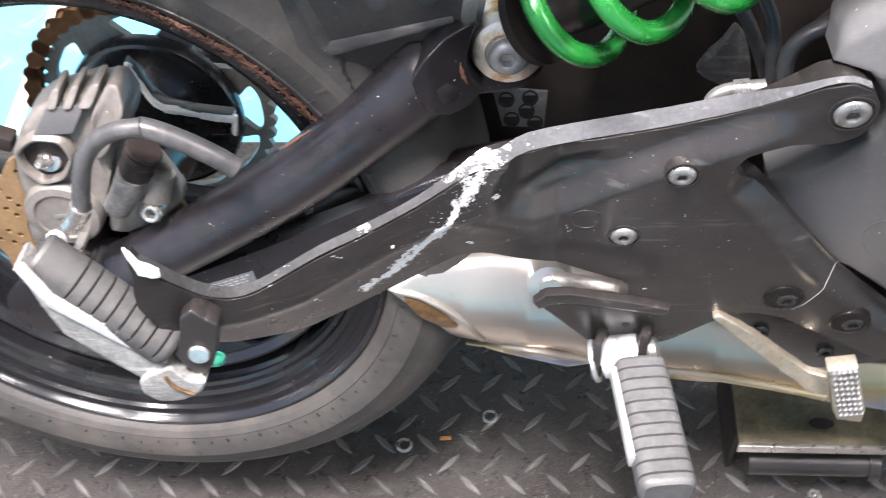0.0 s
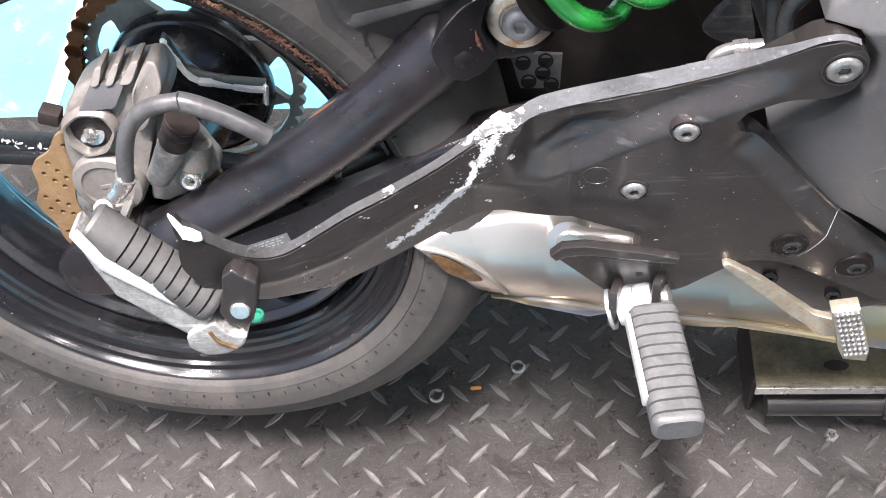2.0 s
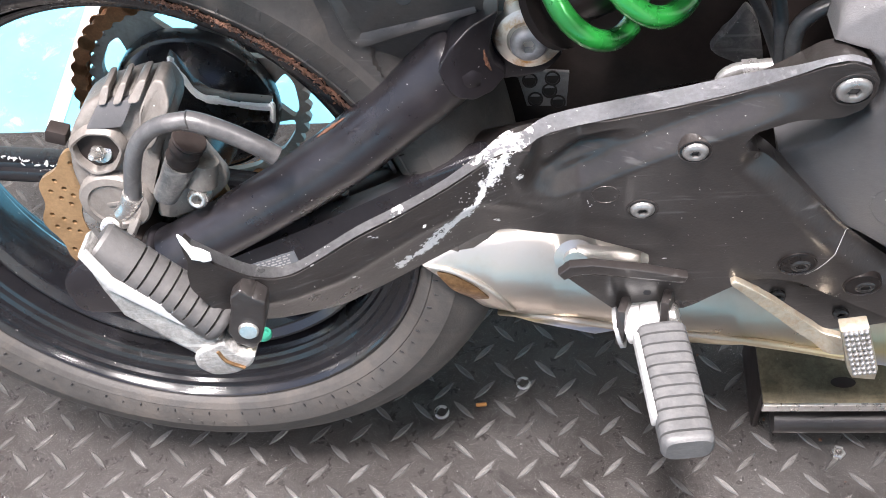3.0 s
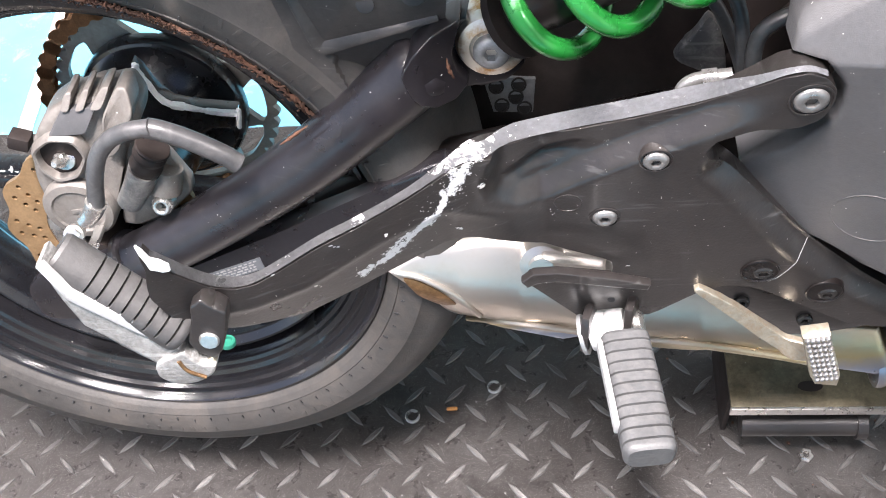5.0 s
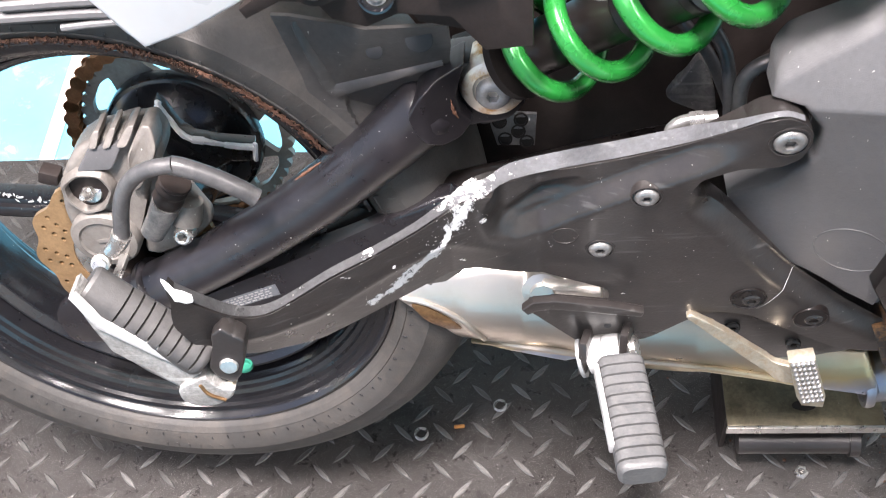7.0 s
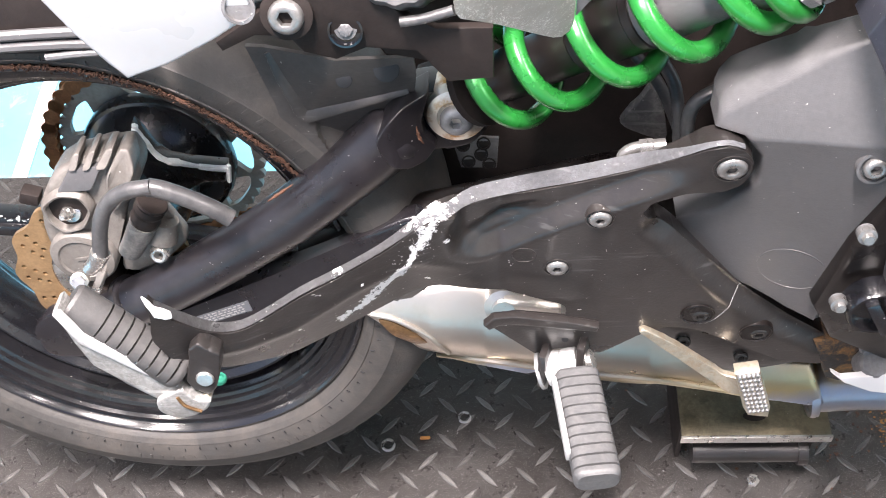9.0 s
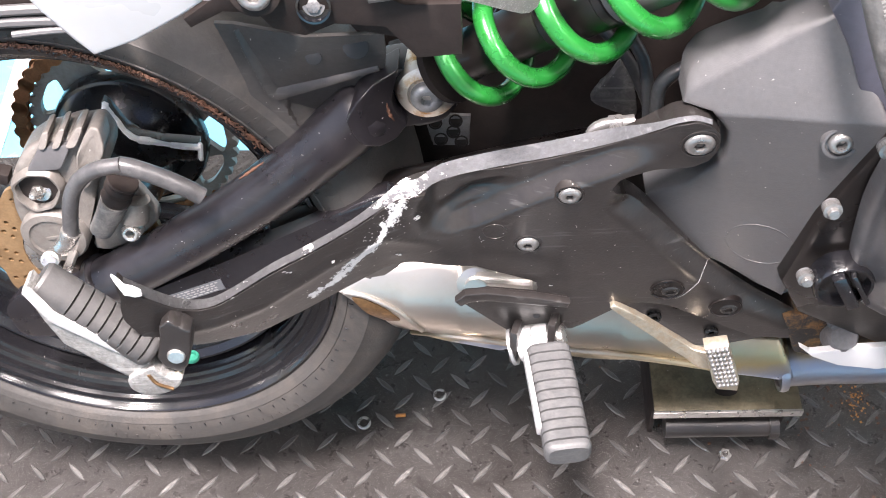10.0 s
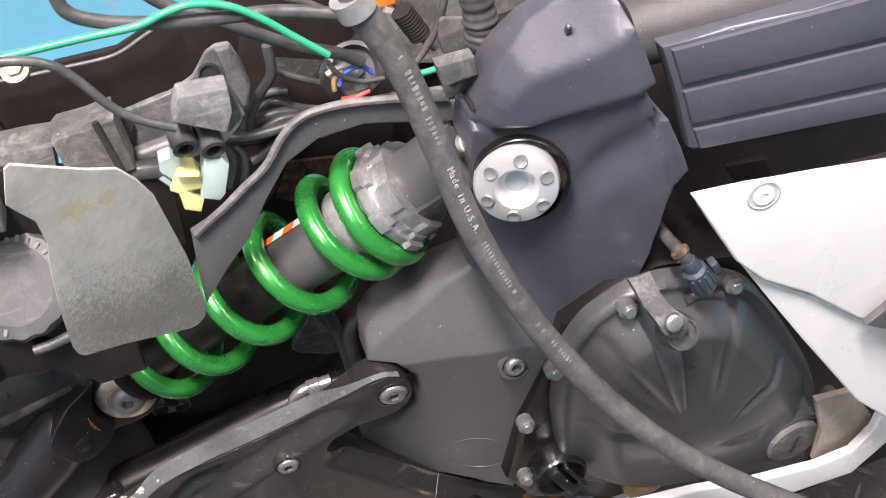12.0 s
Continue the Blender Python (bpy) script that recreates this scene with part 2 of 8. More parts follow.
def exhaust_metal():
    m, nt, b = nodes_of("heat tinted stainless steel")
    tc = nt.nodes.new("ShaderNodeTexCoord")
    sep = nt.nodes.new("ShaderNodeSeparateXYZ")
    nt.links.new(tc.outputs["Object"], sep.inputs[0])
    n = noise_node(nt, 8.0, 5, 0.6)
    add = nt.nodes.new("ShaderNodeMath")
    add.operation = "MULTIPLY_ADD"
    nt.links.new(n.outputs[0], add.inputs[0])
    add.inputs[1].default_value = 0.06
    nt.links.new(sep.outputs[2], add.inputs[2])
    r = nt.nodes.new("ShaderNodeValToRGB")
    nt.links.new(add.outputs[0], r.inputs[0])
    stops = ((0.205, (0.40, 0.38, 0.36)), (0.235, (0.30, 0.36, 0.48)), (0.250, (0.50, 0.42, 0.24)), (0.285, (0.43, 0.37, 0.30)), (0.33, (0.48, 0.44, 0.395)), (0.42, (0.60, 0.58, 0.55)))
    cr = r.color_ramp
    cr.elements[0].position, cr.elements[0].color = stops[0][0], (*stops[0][1], 1)
    cr.elements[1].position, cr.elements[1].color = stops[-1][0], (*stops[-1][1], 1)
    for p, c in stops[1:-1]:
        cr.elements.new(p).color = (*c, 1)
    n2 = noise_node(nt, 30.0, 6, 0.7)
    c = mix(nt, ramp(nt, n2.outputs[0], 0.5, 0.8, (0, 0, 0), (0.3, 0.3, 0.3)).outputs[0], r.outputs[0], (0.34, 0.26, 0.18))
    nt.links.new(c, b.inputs["Base Color"])
    b.inputs["Metallic"].default_value = 0.85
    n3 = noise_node(nt, 120.0, 5, 0.7)
    mp = nt.nodes.new("ShaderNodeMapping")
    mp.inputs["Rotation"].default_value = (0.0, radians(-16.0), 0.0)
    mp.inputs["Scale"].default_value = (0.03, 1.0, 1.6)
    nt.links.new(n3.inputs["Vector"].links[0].from_socket, mp.inputs["Vector"])
    nt.links.new(mp.outputs[0], n3.inputs["Vector"])
    bp = nt.nodes.new("ShaderNodeBump")
    bp.inputs["Strength"].default_value, bp.inputs["Distance"].default_value = 0.10, 0.0008
    nt.links.new(n3.outputs[0], bp.inputs["Height"])
    nt.links.new(bp.outputs[0], b.inputs["Normal"])
    rr = ramp(nt, n2.outputs[0], 0.3, 0.8, (0.26,) * 3, (0.40,) * 3)
    nt.links.new(rr.outputs[0], b.inputs["Roughness"])
    return m


M_EXHAUST = exhaust_metal()
M_SOOTY = surface("heat-browned sooty steel", (0.20, 0.115, 0.055), 0.35, 0.7, 0.6, 60, 200, 0.3, 0.0, 0.6, (0.04, 0.022, 0.014))


def heat_cap():
    m, nt, b = nodes_of("rust stained bolt collar")
    n = noise_node(nt, 55.0, 4, 0.6)
    c = ramp(nt, n.outputs[0], 0.5, 0.64, (0.70, 0.66, 0.58), (0.42, 0.23, 0.08)).outputs[0]
    nt.links.new(c, b.inputs["Base Color"])
    b.inputs["Metallic"].default_value = 0.8
    b.inputs["Roughness"].default_value = 0.32
    return m


M_COLLAR = heat_cap()


def plate_metal(name, base, hi, rough, per_object=False):
    m, nt, b = nodes_of(name)
    n1, n2, n3 = noise_node(nt, 2.4, 6, 0.65), noise_node(nt, 45.0, 7, 0.75), noise_node(nt, 240.0, 4, 0.7)
    c = ramp(nt, n1.outputs[0], 0.32, 0.7, base, hi).outputs[0]
    c = mix(nt, ramp(nt, n2.outputs[0], 0.48, 0.8, (0, 0, 0), (0.6,) * 3).outputs[0], c, tuple(0.35 * v for v in base))
    c = mix(nt, ramp(nt, n3.outputs[0], 0.60, 0.72, (0, 0, 0), (0.55,) * 3).outputs[0], c, (0.30, 0.285, 0.27))
    n4 = noise_node(nt, 900.0, 3, 0.6)
    c = mix(nt, ramp(nt, n4.outputs[0], 0.59, 0.68, (0, 0, 0), (0.7,) * 3).outputs[0], c, (0.34, 0.33, 0.31))
    n5 = noise_node(nt, 9.0, 7, 0.7, 1.2)
    c = mix(nt, ramp(nt, n5.outputs[0], 0.55, 0.68, (0, 0, 0), (0.5,) * 3).outputs[0], c, tuple(0.4 * v for v in base))
    for turn, stretch in ((20.0, 14.0), (-50.0, 22.0)):
        n8 = noise_node(nt, 160.0, 3, 0.55)
        mp = nt.nodes.new("ShaderNodeMapping")
        mp.inputs["Rotation"].default_value = (0.0, 0.0, radians(turn))
        mp.inputs["Scale"].default_value = (1.0 / stretch, 1.0, 0.3)
        nt.links.new(n8.inputs["Vector"].links[0].from_socket, mp.inputs["Vector"])
        nt.links.new(mp.outputs[0], n8.inputs["Vector"])
        c = mix(nt, ramp(nt, n8.outputs[0], 0.64, 0.72, (0, 0, 0), (0.4,) * 3).outputs[0], c, hi)
    if per_object:
        oi = nt.nodes.new("ShaderNodeObjectInfo")
        c = mix(nt, ramp(nt, oi.outputs["Random"], 0.0, 1.0, (0, 0, 0), (0.7,) * 3).outputs[0], c, tuple(0.5 * v for v in base))
    nt.links.new(c, b.inputs["Base Color"])
    b.inputs["Metallic"].default_value = 0.55
    rr = ramp(nt, n2.outputs[0], 0.3, 0.75, (rough - 0.1,) * 3, (rough + 0.2,) * 3)
    nt.links.new(rr.outputs[0], b.inputs["Roughness"])
    bp = nt.nodes.new("ShaderNodeBump")
    bp.inputs["Strength"].default_value, bp.inputs["Distance"].default_value = 0.5, 0.0012
    n7 = noise_node(nt, 130.0, 7, 0.8, 0.8)
    nt.links.new(n7.outputs[0], bp.inputs["Height"])
    nt.links.new(bp.outputs[0], b.inputs["Normal"])
    return m


M_PLATE = plate_metal("worn dark tread plate", (0.024, 0.0192, 0.0176), (0.074, 0.069, 0.067), 0.30)
M_BAR = plate_metal("tread bar worn bright on top", (0.095, 0.089, 0.086), (0.25, 0.243, 0.236), 0.30, True)


def floor_paint():
    m, nt, b = nodes_of("worn light blue floor paint")
    n1, n2 = noise_node(nt, 3.0, 6, 0.7), noise_node(nt, 26.0, 6, 0.75, 0.5)
    c = ramp(nt, n1.outputs[0], 0.3, 0.7, (0.075, 0.30, 0.44), (0.12, 0.37, 0.51)).outputs[0]
    c = mix(nt, ramp(nt, n2.outputs[0], 0.56, 0.68, (0, 0, 0), (0.6,) * 3).outputs[0], c, (0.26, 0.27, 0.28))
    nt.links.new(c, b.inputs["Base Color"])
    b.inputs["Roughness"].default_value = 0.45
    return m


M_FLOOR = floor_paint()


def scraped(m, bare, lines, coarse=170.0, fine=700.0, rag=3.4, fleck=1.6, strength=1.0):
    """Lays ragged bands of bare metal or dirt over a material, along lines of (start, end, half width) in x and z."""
    nt = m.node_tree
    b = nt.nodes["Principled BSDF"]
    tc = nt.nodes.new("ShaderNodeTexCoord")

    def vec(op, p, q=None, scale=None):
        v = nt.nodes.new("ShaderNodeVectorMath")
        v.operation = op
        for sock, val in ((v.inputs[0], p), (v.inputs[1], q), (v.inputs[3], scale)):
            if val is None:
                continue
            if isinstance(val, (tuple, float)):
                sock.default_value = val
            else:
                nt.links.new(val, sock)
        return v.outputs["Value"] if op in ("DOT_PRODUCT", "LENGTH") else v.outputs[0]

    def num(op, p, q, clamp=False):
        v = nt.nodes.new("ShaderNodeMath")
        v.operation, v.use_clamp = op, clamp
        for sock, val in zip(v.inputs, (p, q)):
            if isinstance(val, float):
                sock.default_value = val
            else:
                nt.links.new(val, sock)
        return v.outputs[0]

    flat = vec("MULTIPLY", tc.outputs["Object"], (1.0, 0.0, 1.0))
    best = None
    for (ax, az), (bx, bz), width in lines:
        d = (bx - ax, 0.0, bz - az)
        rel = vec("SUBTRACT", flat, (ax, 0.0, az))
        along = num("MULTIPLY", vec("DOT_PRODUCT", rel, d), 1.0 / (d[0] ** 2 + d[2] ** 2), True)
        away = vec("LENGTH", vec("SUBTRACT", rel, vec("SCALE", d, None, along)))
        near_ = num("SUBTRACT", 1.0, num("MULTIPLY", away, 1.0 / width))
        best = near_ if best is None else num("MAXIMUM", best, near_)
    n1, n2 = noise_node(nt, coarse, 5, 0.7), noise_node(nt, fine, 3, 0.6)
    s = num("ADD", num("ADD", best, num("MULTIPLY", num("SUBTRACT", n1.outputs[0], 0.5), rag)), num("MULTIPLY", num("SUBTRACT", n2.outputs[0], 0.5), fleck))
    f = ramp(nt, s, 0.46, 0.54, (0, 0, 0), (strength,) * 3).outputs[0]
    old = b.inputs["Base Color"].links[0].from_socket
    nt.links.new(mix(nt, f, old, mix(nt, n2.outputs[0], tuple(0.7 * v for v in bare), bare)), b.inputs["Base Color"])
    return m


TORN = (((0.3498, 0.5490), (0.3280, 0.5500), 0.0090), ((0.3280, 0.5500), (0.3110, 0.5440), 0.0085), ((0.3240, 0.5400), (0.3122, 0.5219), 0.0075), ((0.3110, 0.5190), (0.3050, 0.5070), 0.0040), ((0.3010, 0.5030), (0.2850, 0.4890), 0.0075), ((0.2850, 0.4890), (0.2713, 0.4733), 0.0078), ((0.2713, 0.4733), (0.2525, 0.4628), 0.0062), ((0.2140, 0.5120), (0.2162, 0.5135), 0.0034), ((0.2545, 0.5200), (0.2595, 0.5200), 0.0030), ((0.3310, 0.5171), (0.3318, 0.5171), 0.0020), ((0.3738, 0.5470), (0.3500, 0.5470), 0.0028))
M_CASTWORN = scraped(surface("dark cast paint torn to bare metal", (0.0165, 0.0145, 0.0142), 0.36, 0.1, 0.3, 16, 220, 0.12, 0.3, 0.2, (0.060, 0.050, 0.044), speck=0.25, scratch=0.22, scratch_col=(0.15, 0.15, 0.15)), (0.72, 0.72, 0.72), TORN, 150.0, 700.0, 3.0, 1.4)
# Rim colour paled for light from above; the torn metal is wear.
M_LITEDGEWORN = scraped(surface("worn pale rim torn to bare metal", (0.185, 0.19, 0.205), 0.4, 0.25, 0.35, 34, 260, 0.3, 0.0, 0.35, (0.15, 0.14, 0.135), speck=0.4, scratch=0.4, scratch_col=(0.5, 0.5, 0.5)), (0.80, 0.80, 0.80), TORN, 120.0, 600.0, 6.5, 2.4)
# Rear edge lightened for its sheen; the tears show bare metal.
M_SHEENRIMWORN = scraped(surface("rubbed cast edge torn to bare metal", (0.115, 0.115, 0.12), 0.36, 0.3, 0.4, 26, 260, 0.25, 0.0, 0.4, (0.05, 0.048, 0.046), speck=0.4, scratch=0.4, scratch_col=(0.32, 0.32, 0.32)), (0.78, 0.78, 0.78), TORN, 120.0, 600.0, 5.0, 2.4)
SPLASH = (((0.3477, 0.7501), (0.4165, 0.6809), 0.046), ((0.4077, 0.7247), (0.4131, 0.6749), 0.022))
STAIN = (((0.3767, 0.8300), (0.3994, 0.8230), 0.008),)
M_SHEET = scraped(scraped(surface("scratched steel heat shield", (0.6670, 0.6325, 0.5807), 0.42, 0.15, 0.22, 9, 120, 0.2, 0.0, 0.55, (0.40, 0.36, 0.29), speck=0.5, speck_col=(0.72, 0.7, 0.66), bump_scale=200, scratch=0.55, scratch_col=(0.78, 0.76, 0.72)), (0.20, 0.165, 0.125), SPLASH, 330.0, 1100.0, 2.6, 3.2, 0.55), (0.72, 0.60, 0.30), STAIN, 90.0, 400.0, 4.0, 2.0, 0.6)
M_WALL = surface("pale workshop wall paint", (0.62, 0.61, 0.58), 0.8, 0.0, 0.08, 1.2, 14, 0.1, 0.0, 0.2, (0.4, 0.37, 0.33))
M_ROOF = surface("grey roof sheet", (0.30, 0.30, 0.30), 0.7, 0.0, 0.1, 1.0, 12, 0.1)


# ---------------------------------------------------------------- mesh helpers
def part(name, bm, material, parent, label="", sharp=38.0, kind=""):
    bmesh.ops.recalc_face_normals(bm, faces=bm.faces)
    lim = radians(sharp)
    for f in bm.faces:
        f.smooth = True
    for e in bm.edges:
        if len(e.link_faces) == 2 and e.calc_face_angle(0.0) > lim:
            e.smooth = False
    me = bpy.data.meshes.new(name)
    bm.to_mesh(me)
    bm.free()
    me.materials.append(material)
    ob = new(name, me)
    if parent:
        ob.parent = parent
    if label or kind:
        tagged(ob, label=label, kind=kind)
    return ob


def fnum(f, x, z):
    return f(x, z) if callable(f) else f


def prism(outline, yf, thick, bevel=0.0, cuts=(), segs=2, folds=(), grid=0.0, back=None):
    """A plate seen from the side: outline in x, z; its face on the surface yf, thick metres deep, cut to a grid where the face has relief."""
    bm = bmesh.new()
    vs = [bm.verts.new((x, 0.0, z)) for x, z in outline]
    face = bm.faces.new(vs)
    ext = bmesh.ops.extrude_face_region(bm, geom=[face])
    rear = [v for v in ext["geom"] if isinstance(v, bmesh.types.BMVert)]
    for v in rear:
        v.co.y = thick
    for c in cuts:
        bmesh.ops.bisect_plane(bm, geom=bm.verts[:] + bm.edges[:] + bm.faces[:], plane_co=(c, 0, 0), plane_no=(1, 0, 0))
    if bevel > 0:
        edges = [e for e in bm.edges if len(e.link_faces) == 2 and e.calc_face_angle(0.0) > 0.5 and abs(e.verts[0].co.y - e.verts[1].co.y) < 1e-5]
        bmesh.ops.bevel(bm, geom=edges, offset=bevel, segments=segs, profile=0.6, affect="EDGES", clamp_overlap=True)
    for (px_, pz_), (nx, nz) in folds:
        for off in (-0.0022, 0.0, 0.0022):
            bmesh.ops.bisect_plane(bm, geom=bm.verts[:] + bm.edges[:] + bm.faces[:], plane_co=(px_ + nx * off, 0, pz_ + nz * off), plane_no=(nx, 0, nz))
    if grid > 0:
        for axis, vals in ((0, [p[0] for p in outline]), (2, [p[1] for p in outline])):
            no = (1, 0, 0) if axis == 0 else (0, 0, 1)
            for k in range(1, int((max(vals) - min(vals)) / grid) + 1):
                at = min(vals) + grid * k
                bmesh.ops.bisect_plane(bm, geom=bm.verts[:] + bm.edges[:] + bm.faces[:], plane_co=(at, 0, 0) if axis == 0 else (0, 0, at), plane_no=no)
    for v in bm.verts:
        v.co.y += fnum(back if back and v.co.y > thick * 0.6 else yf, v.co.x, v.co.z)
    bmesh.ops.triangulate(bm, faces=[f for f in bm.faces if len(f.verts) > 4])
    return bm


def away(line, x, z):
    """The distance of a point from a line of points."""
    best = 9.0
    for (ax, az), (bx, bz) in zip(line, line[1:]):
        dx, dz = bx - ax, bz - az
        t = min(1.0, max(0.0, ((x - ax) * dx + (z - az) * dz) / (dx * dx + dz * dz)))
        best = min(best, math.hypot(x - ax - t * dx, z - az - t * dz))
    return best


def inside(loop, x, z):
    """Whether a point lies within an outline."""
    hit = False
    for (ax, az), (bx, bz) in zip(loop, loop[1:] + loop[:1]):
        if (az > z) != (bz > z) and x < ax + (z - az) / (bz - az) * (bx - ax):
            hit = not hit
    return hit


def over(line, x, z):
    """How far a point lies above a line that runs along x."""
    if x <= line[0][0]:
        a, b = line[0], line[1]
    elif x >= line[-1][0]:
        a, b = line[-2], line[-1]
    else:
        a, b = next((p, q) for p, q in zip(line, line[1:]) if p[0] <= x <= q[0])
    return z - a[1] - (x - a[0]) * (b[1] - a[1]) / (b[0] - a[0])


def ease(t):
    t = min(1.0, max(0.0, t))
    return t * t * (3 - 2 * t)


def holed(outline, holes, y, thick, bevel=0.0):
    """A flat plate with openings through it."""
    bm = bmesh.new()
    edges = []
    for loop in (outline, *holes):
        vs = [bm.verts.new((x, y, z)) for x, z in loop]
        edges += [bm.edges.new((vs[i], vs[(i + 1) % len(vs)])) for i in range(len(vs))]
    bmesh.ops.triangle_fill(bm, use_beauty=True, use_dissolve=False, edges=edges)
    ext = bmesh.ops.extrude_face_region(bm, geom=bm.faces[:])
    for v in ext["geom"]:
        if isinstance(v, bmesh.types.BMVert):
            v.co.y += thick
    return bm


def smooth_path(pts, steps=6):
    """A curve through the points (Catmull-Rom)."""
    p = [Vector(q) for q in pts]
    p = [p[0] * 2 - p[1], *p, p[-1] * 2 - p[-2]]
    out = []
    for i in range(1, len(p) - 2):
        for s in range(steps):
            t = s / steps
            a, b, c, d = p[i - 1], p[i], p[i + 1], p[i + 2]
            out.append(0.5 * (2 * b + (c - a) * t + (2 * a - 5 * b + 4 * c - d) * t * t + (3 * b - a - 3 * c + d) * t * t * t))
    out.append(p[-2])
    return out


def tube(pts, radius, seg=14, bm=None, steps=6, flat=1.0, closed=True):
    bm = bm or bmesh.new()
    path = smooth_path(pts, steps) if steps else [Vector(q) for q in pts]
    n = len(path)
    up = Vector((0.3, -0.8, 0.52)).normalized()
    rings = []
    for i, c in enumerate(path):
        t = (path[min(i + 1, n - 1)] - path[max(i - 1, 0)]).normalized()
        up = (up - t * up.dot(t)).normalized()
        side = t.cross(up)
        r = radius(i / (n - 1)) if callable(radius) else radius
        rings.append([bm.verts.new(c + (up * math.cos(a) * flat + side * math.sin(a)) * r) for a in (2 * math.pi * k / seg for k in range(seg))])
    for a, b in zip(rings, rings[1:]):
        for k in range(seg):
            bm.faces.new((a[k], a[(k + 1) % seg], b[(k + 1) % seg], b[k]))
    if closed:
        bm.faces.new(rings[0])
        bm.faces.new(rings[-1])
    return bm


def basis(axis):
    w = Vector(axis).normalized()
    u = w.orthogonal().normalized() if abs(w.z) > 0.95 else Vector((0, 0, 1)).cross(w).normalized()
    return u, w.cross(u), w


def lathe(profile, origin=(0, 0, 0), axis=(0, -1, 0), seg=28, bm=None, hexed=(), turn=0.0, wave=None):
    """Turns (radius, height) points round an axis; the points named in hexed are six-sided."""
    bm = bm or bmesh.new()
    u, v, w = basis(axis)
    o = Vector(origin)
    rings = []
    for j, (r, h) in enumerate(profile):
        if r < 1e-6:
            rings.append([bm.verts.new(o + w * h)])
            continue
        ring = []
        for k in range(seg):
            a = 2 * math.pi * k / seg + turn
            rr = r
            if j in hexed:
                rr = r * math.cos(math.pi / 6) / math.cos((a % (math.pi / 3)) - math.pi / 6)
            if wave:
                rr = wave(j, a, rr)
            ring.append(bm.verts.new(o + (u * math.cos(a) + v * math.sin(a)) * rr + w * h))
        rings.append(ring)
    for a, b in zip(rings, rings[1:]):
        if len(a) == 1 and len(b) == 1:
            continue
        for k in range(seg):
            q = [a[k % len(a)], a[(k + 1) % len(a)], b[(k + 1) % len(b)], b[k % len(b)]]
            f = []
            for x in q:
                if x not in f:
                    f.append(x)
            bm.faces.new(f)
    for ring in (rings[0], rings[-1]):
        if len(ring) > 2 and profile[0] != profile[-1]:
            bm.faces.new(ring)
    if profile[0] == profile[-1]:
        bmesh.ops.remove_doubles(bm, verts=rings[0] + rings[-1], dist=1e-6)
    return bm


def block(size, m=Matrix.Identity(4), bevel=0.0, bm=None, taper=1.0, segs=2):
    """A box of that size at the pose m, its edges rounded, its top scaled by taper."""
    own = bmesh.new()
    bmesh.ops.create_cube(own, size=1.0)
    for v in own.verts:
        k = taper if v.co.z > 0 else 1.0
        v.co = Vector((v.co.x * size[0] * k, v.co.y * size[1] * k, v.co.z * size[2]))
    if bevel > 0:
        bmesh.ops.bevel(own, geom=own.edges[:], offset=bevel, segments=segs, profile=0.6, affect="EDGES", clamp_overlap=True)
    own.transform(m)
    if bm is None:
        return own
    tmp = bpy.data.meshes.new("tmp")
    own.to_mesh(tmp)
    own.free()
    bm.from_mesh(tmp)
    bpy.data.meshes.remove(tmp)
    return bm


def frame_at(origin, axis, spin=0.0):
    """A pose at origin whose z looks along axis."""
    u, v, w = basis(axis)
    return Matrix.Translation(origin) @ Matrix((u, v, w)).transposed().to_4x4() @ pose(0, 0, 0, 0, 0, spin)


def between(a, b, spin=0.0):
    """A pose in the middle of a and b, with z from a to b."""
    a, b = Vector(a), Vector(b)
    return frame_at((a + b) / 2, b - a, spin)


def loft_dome(outline, yf, rings, cx, cz):
    """A shallow dome over an outline: rings of (scale, height towards the rider's right)."""
    bm = bmesh.new()
    loops = []
    for s, h in rings:
        loops.append([bm.verts.new((cx + (x - cx) * s, fnum(yf, cx + (x - cx) * s, cz + (z - cz) * s) - h, cz + (z - cz) * s)) for x, z in outline])
    for a, b in zip(loops, loops[1:]):
        for k in range(len(outline)):
            bm.faces.new((a[k], a[(k + 1) % len(a)], b[(k + 1) % len(b)], b[k]))
    bm.faces.new(loops[-1])
    return bm


def rounded(pts, n=3, k=0.28):
    """The outline with its corners cut round."""
    out = []
    m = len(pts)
    for i in range(m):
        a, b, c = Vector(pts[i - 1]), Vector(pts[i]), Vector(pts[(i + 1) % m])
        p, q = b.lerp(a, k), b.lerp(c, k)
        for s in range(n + 1):
            t = s / n
            out.append(tuple(p * (1 - t) ** 2 + b * 2 * t * (1 - t) + q * t * t))
    return out


def socket_bolt(name, at, parent, r=0.009, h=0.005, axis=(0, -1, 0.05), mat=None, socket=0.5, washer=0.0):
    """A button head bolt with a hexagon socket."""
    s = r * socket
    prof = [(r, -0.008), (r, h * 0.35), (r * 0.9, h * 0.75), (r * 0.7, h), (s * 1.12, h), (s, h * 0.9), (s, -h * 1.1), (0.0, -h * 1.1)]
    bm = lathe(prof, at, axis, 24, hexed=(5, 6))
    if washer:
        lathe([(washer, -0.004), (washer, 0.0005), (r * 0.9, 0.0005)], at, axis, 24, bm)
    return part(name, bm, mat or M_BOLT, parent)


def hex_bolt(name, at, parent, r=0.006, h=0.006, axis=(0, -1, 0.05), mat=None):
    prof = [(r * 1.45, -0.004), (r * 1.45, 0.001), (r, 0.0015), (r, h * 0.85), (r * 0.82, h), (0.0, h)]
    return part(name, lathe(prof, at, axis, 24, hexed=(2, 3)), mat or M_STEEL, parent)


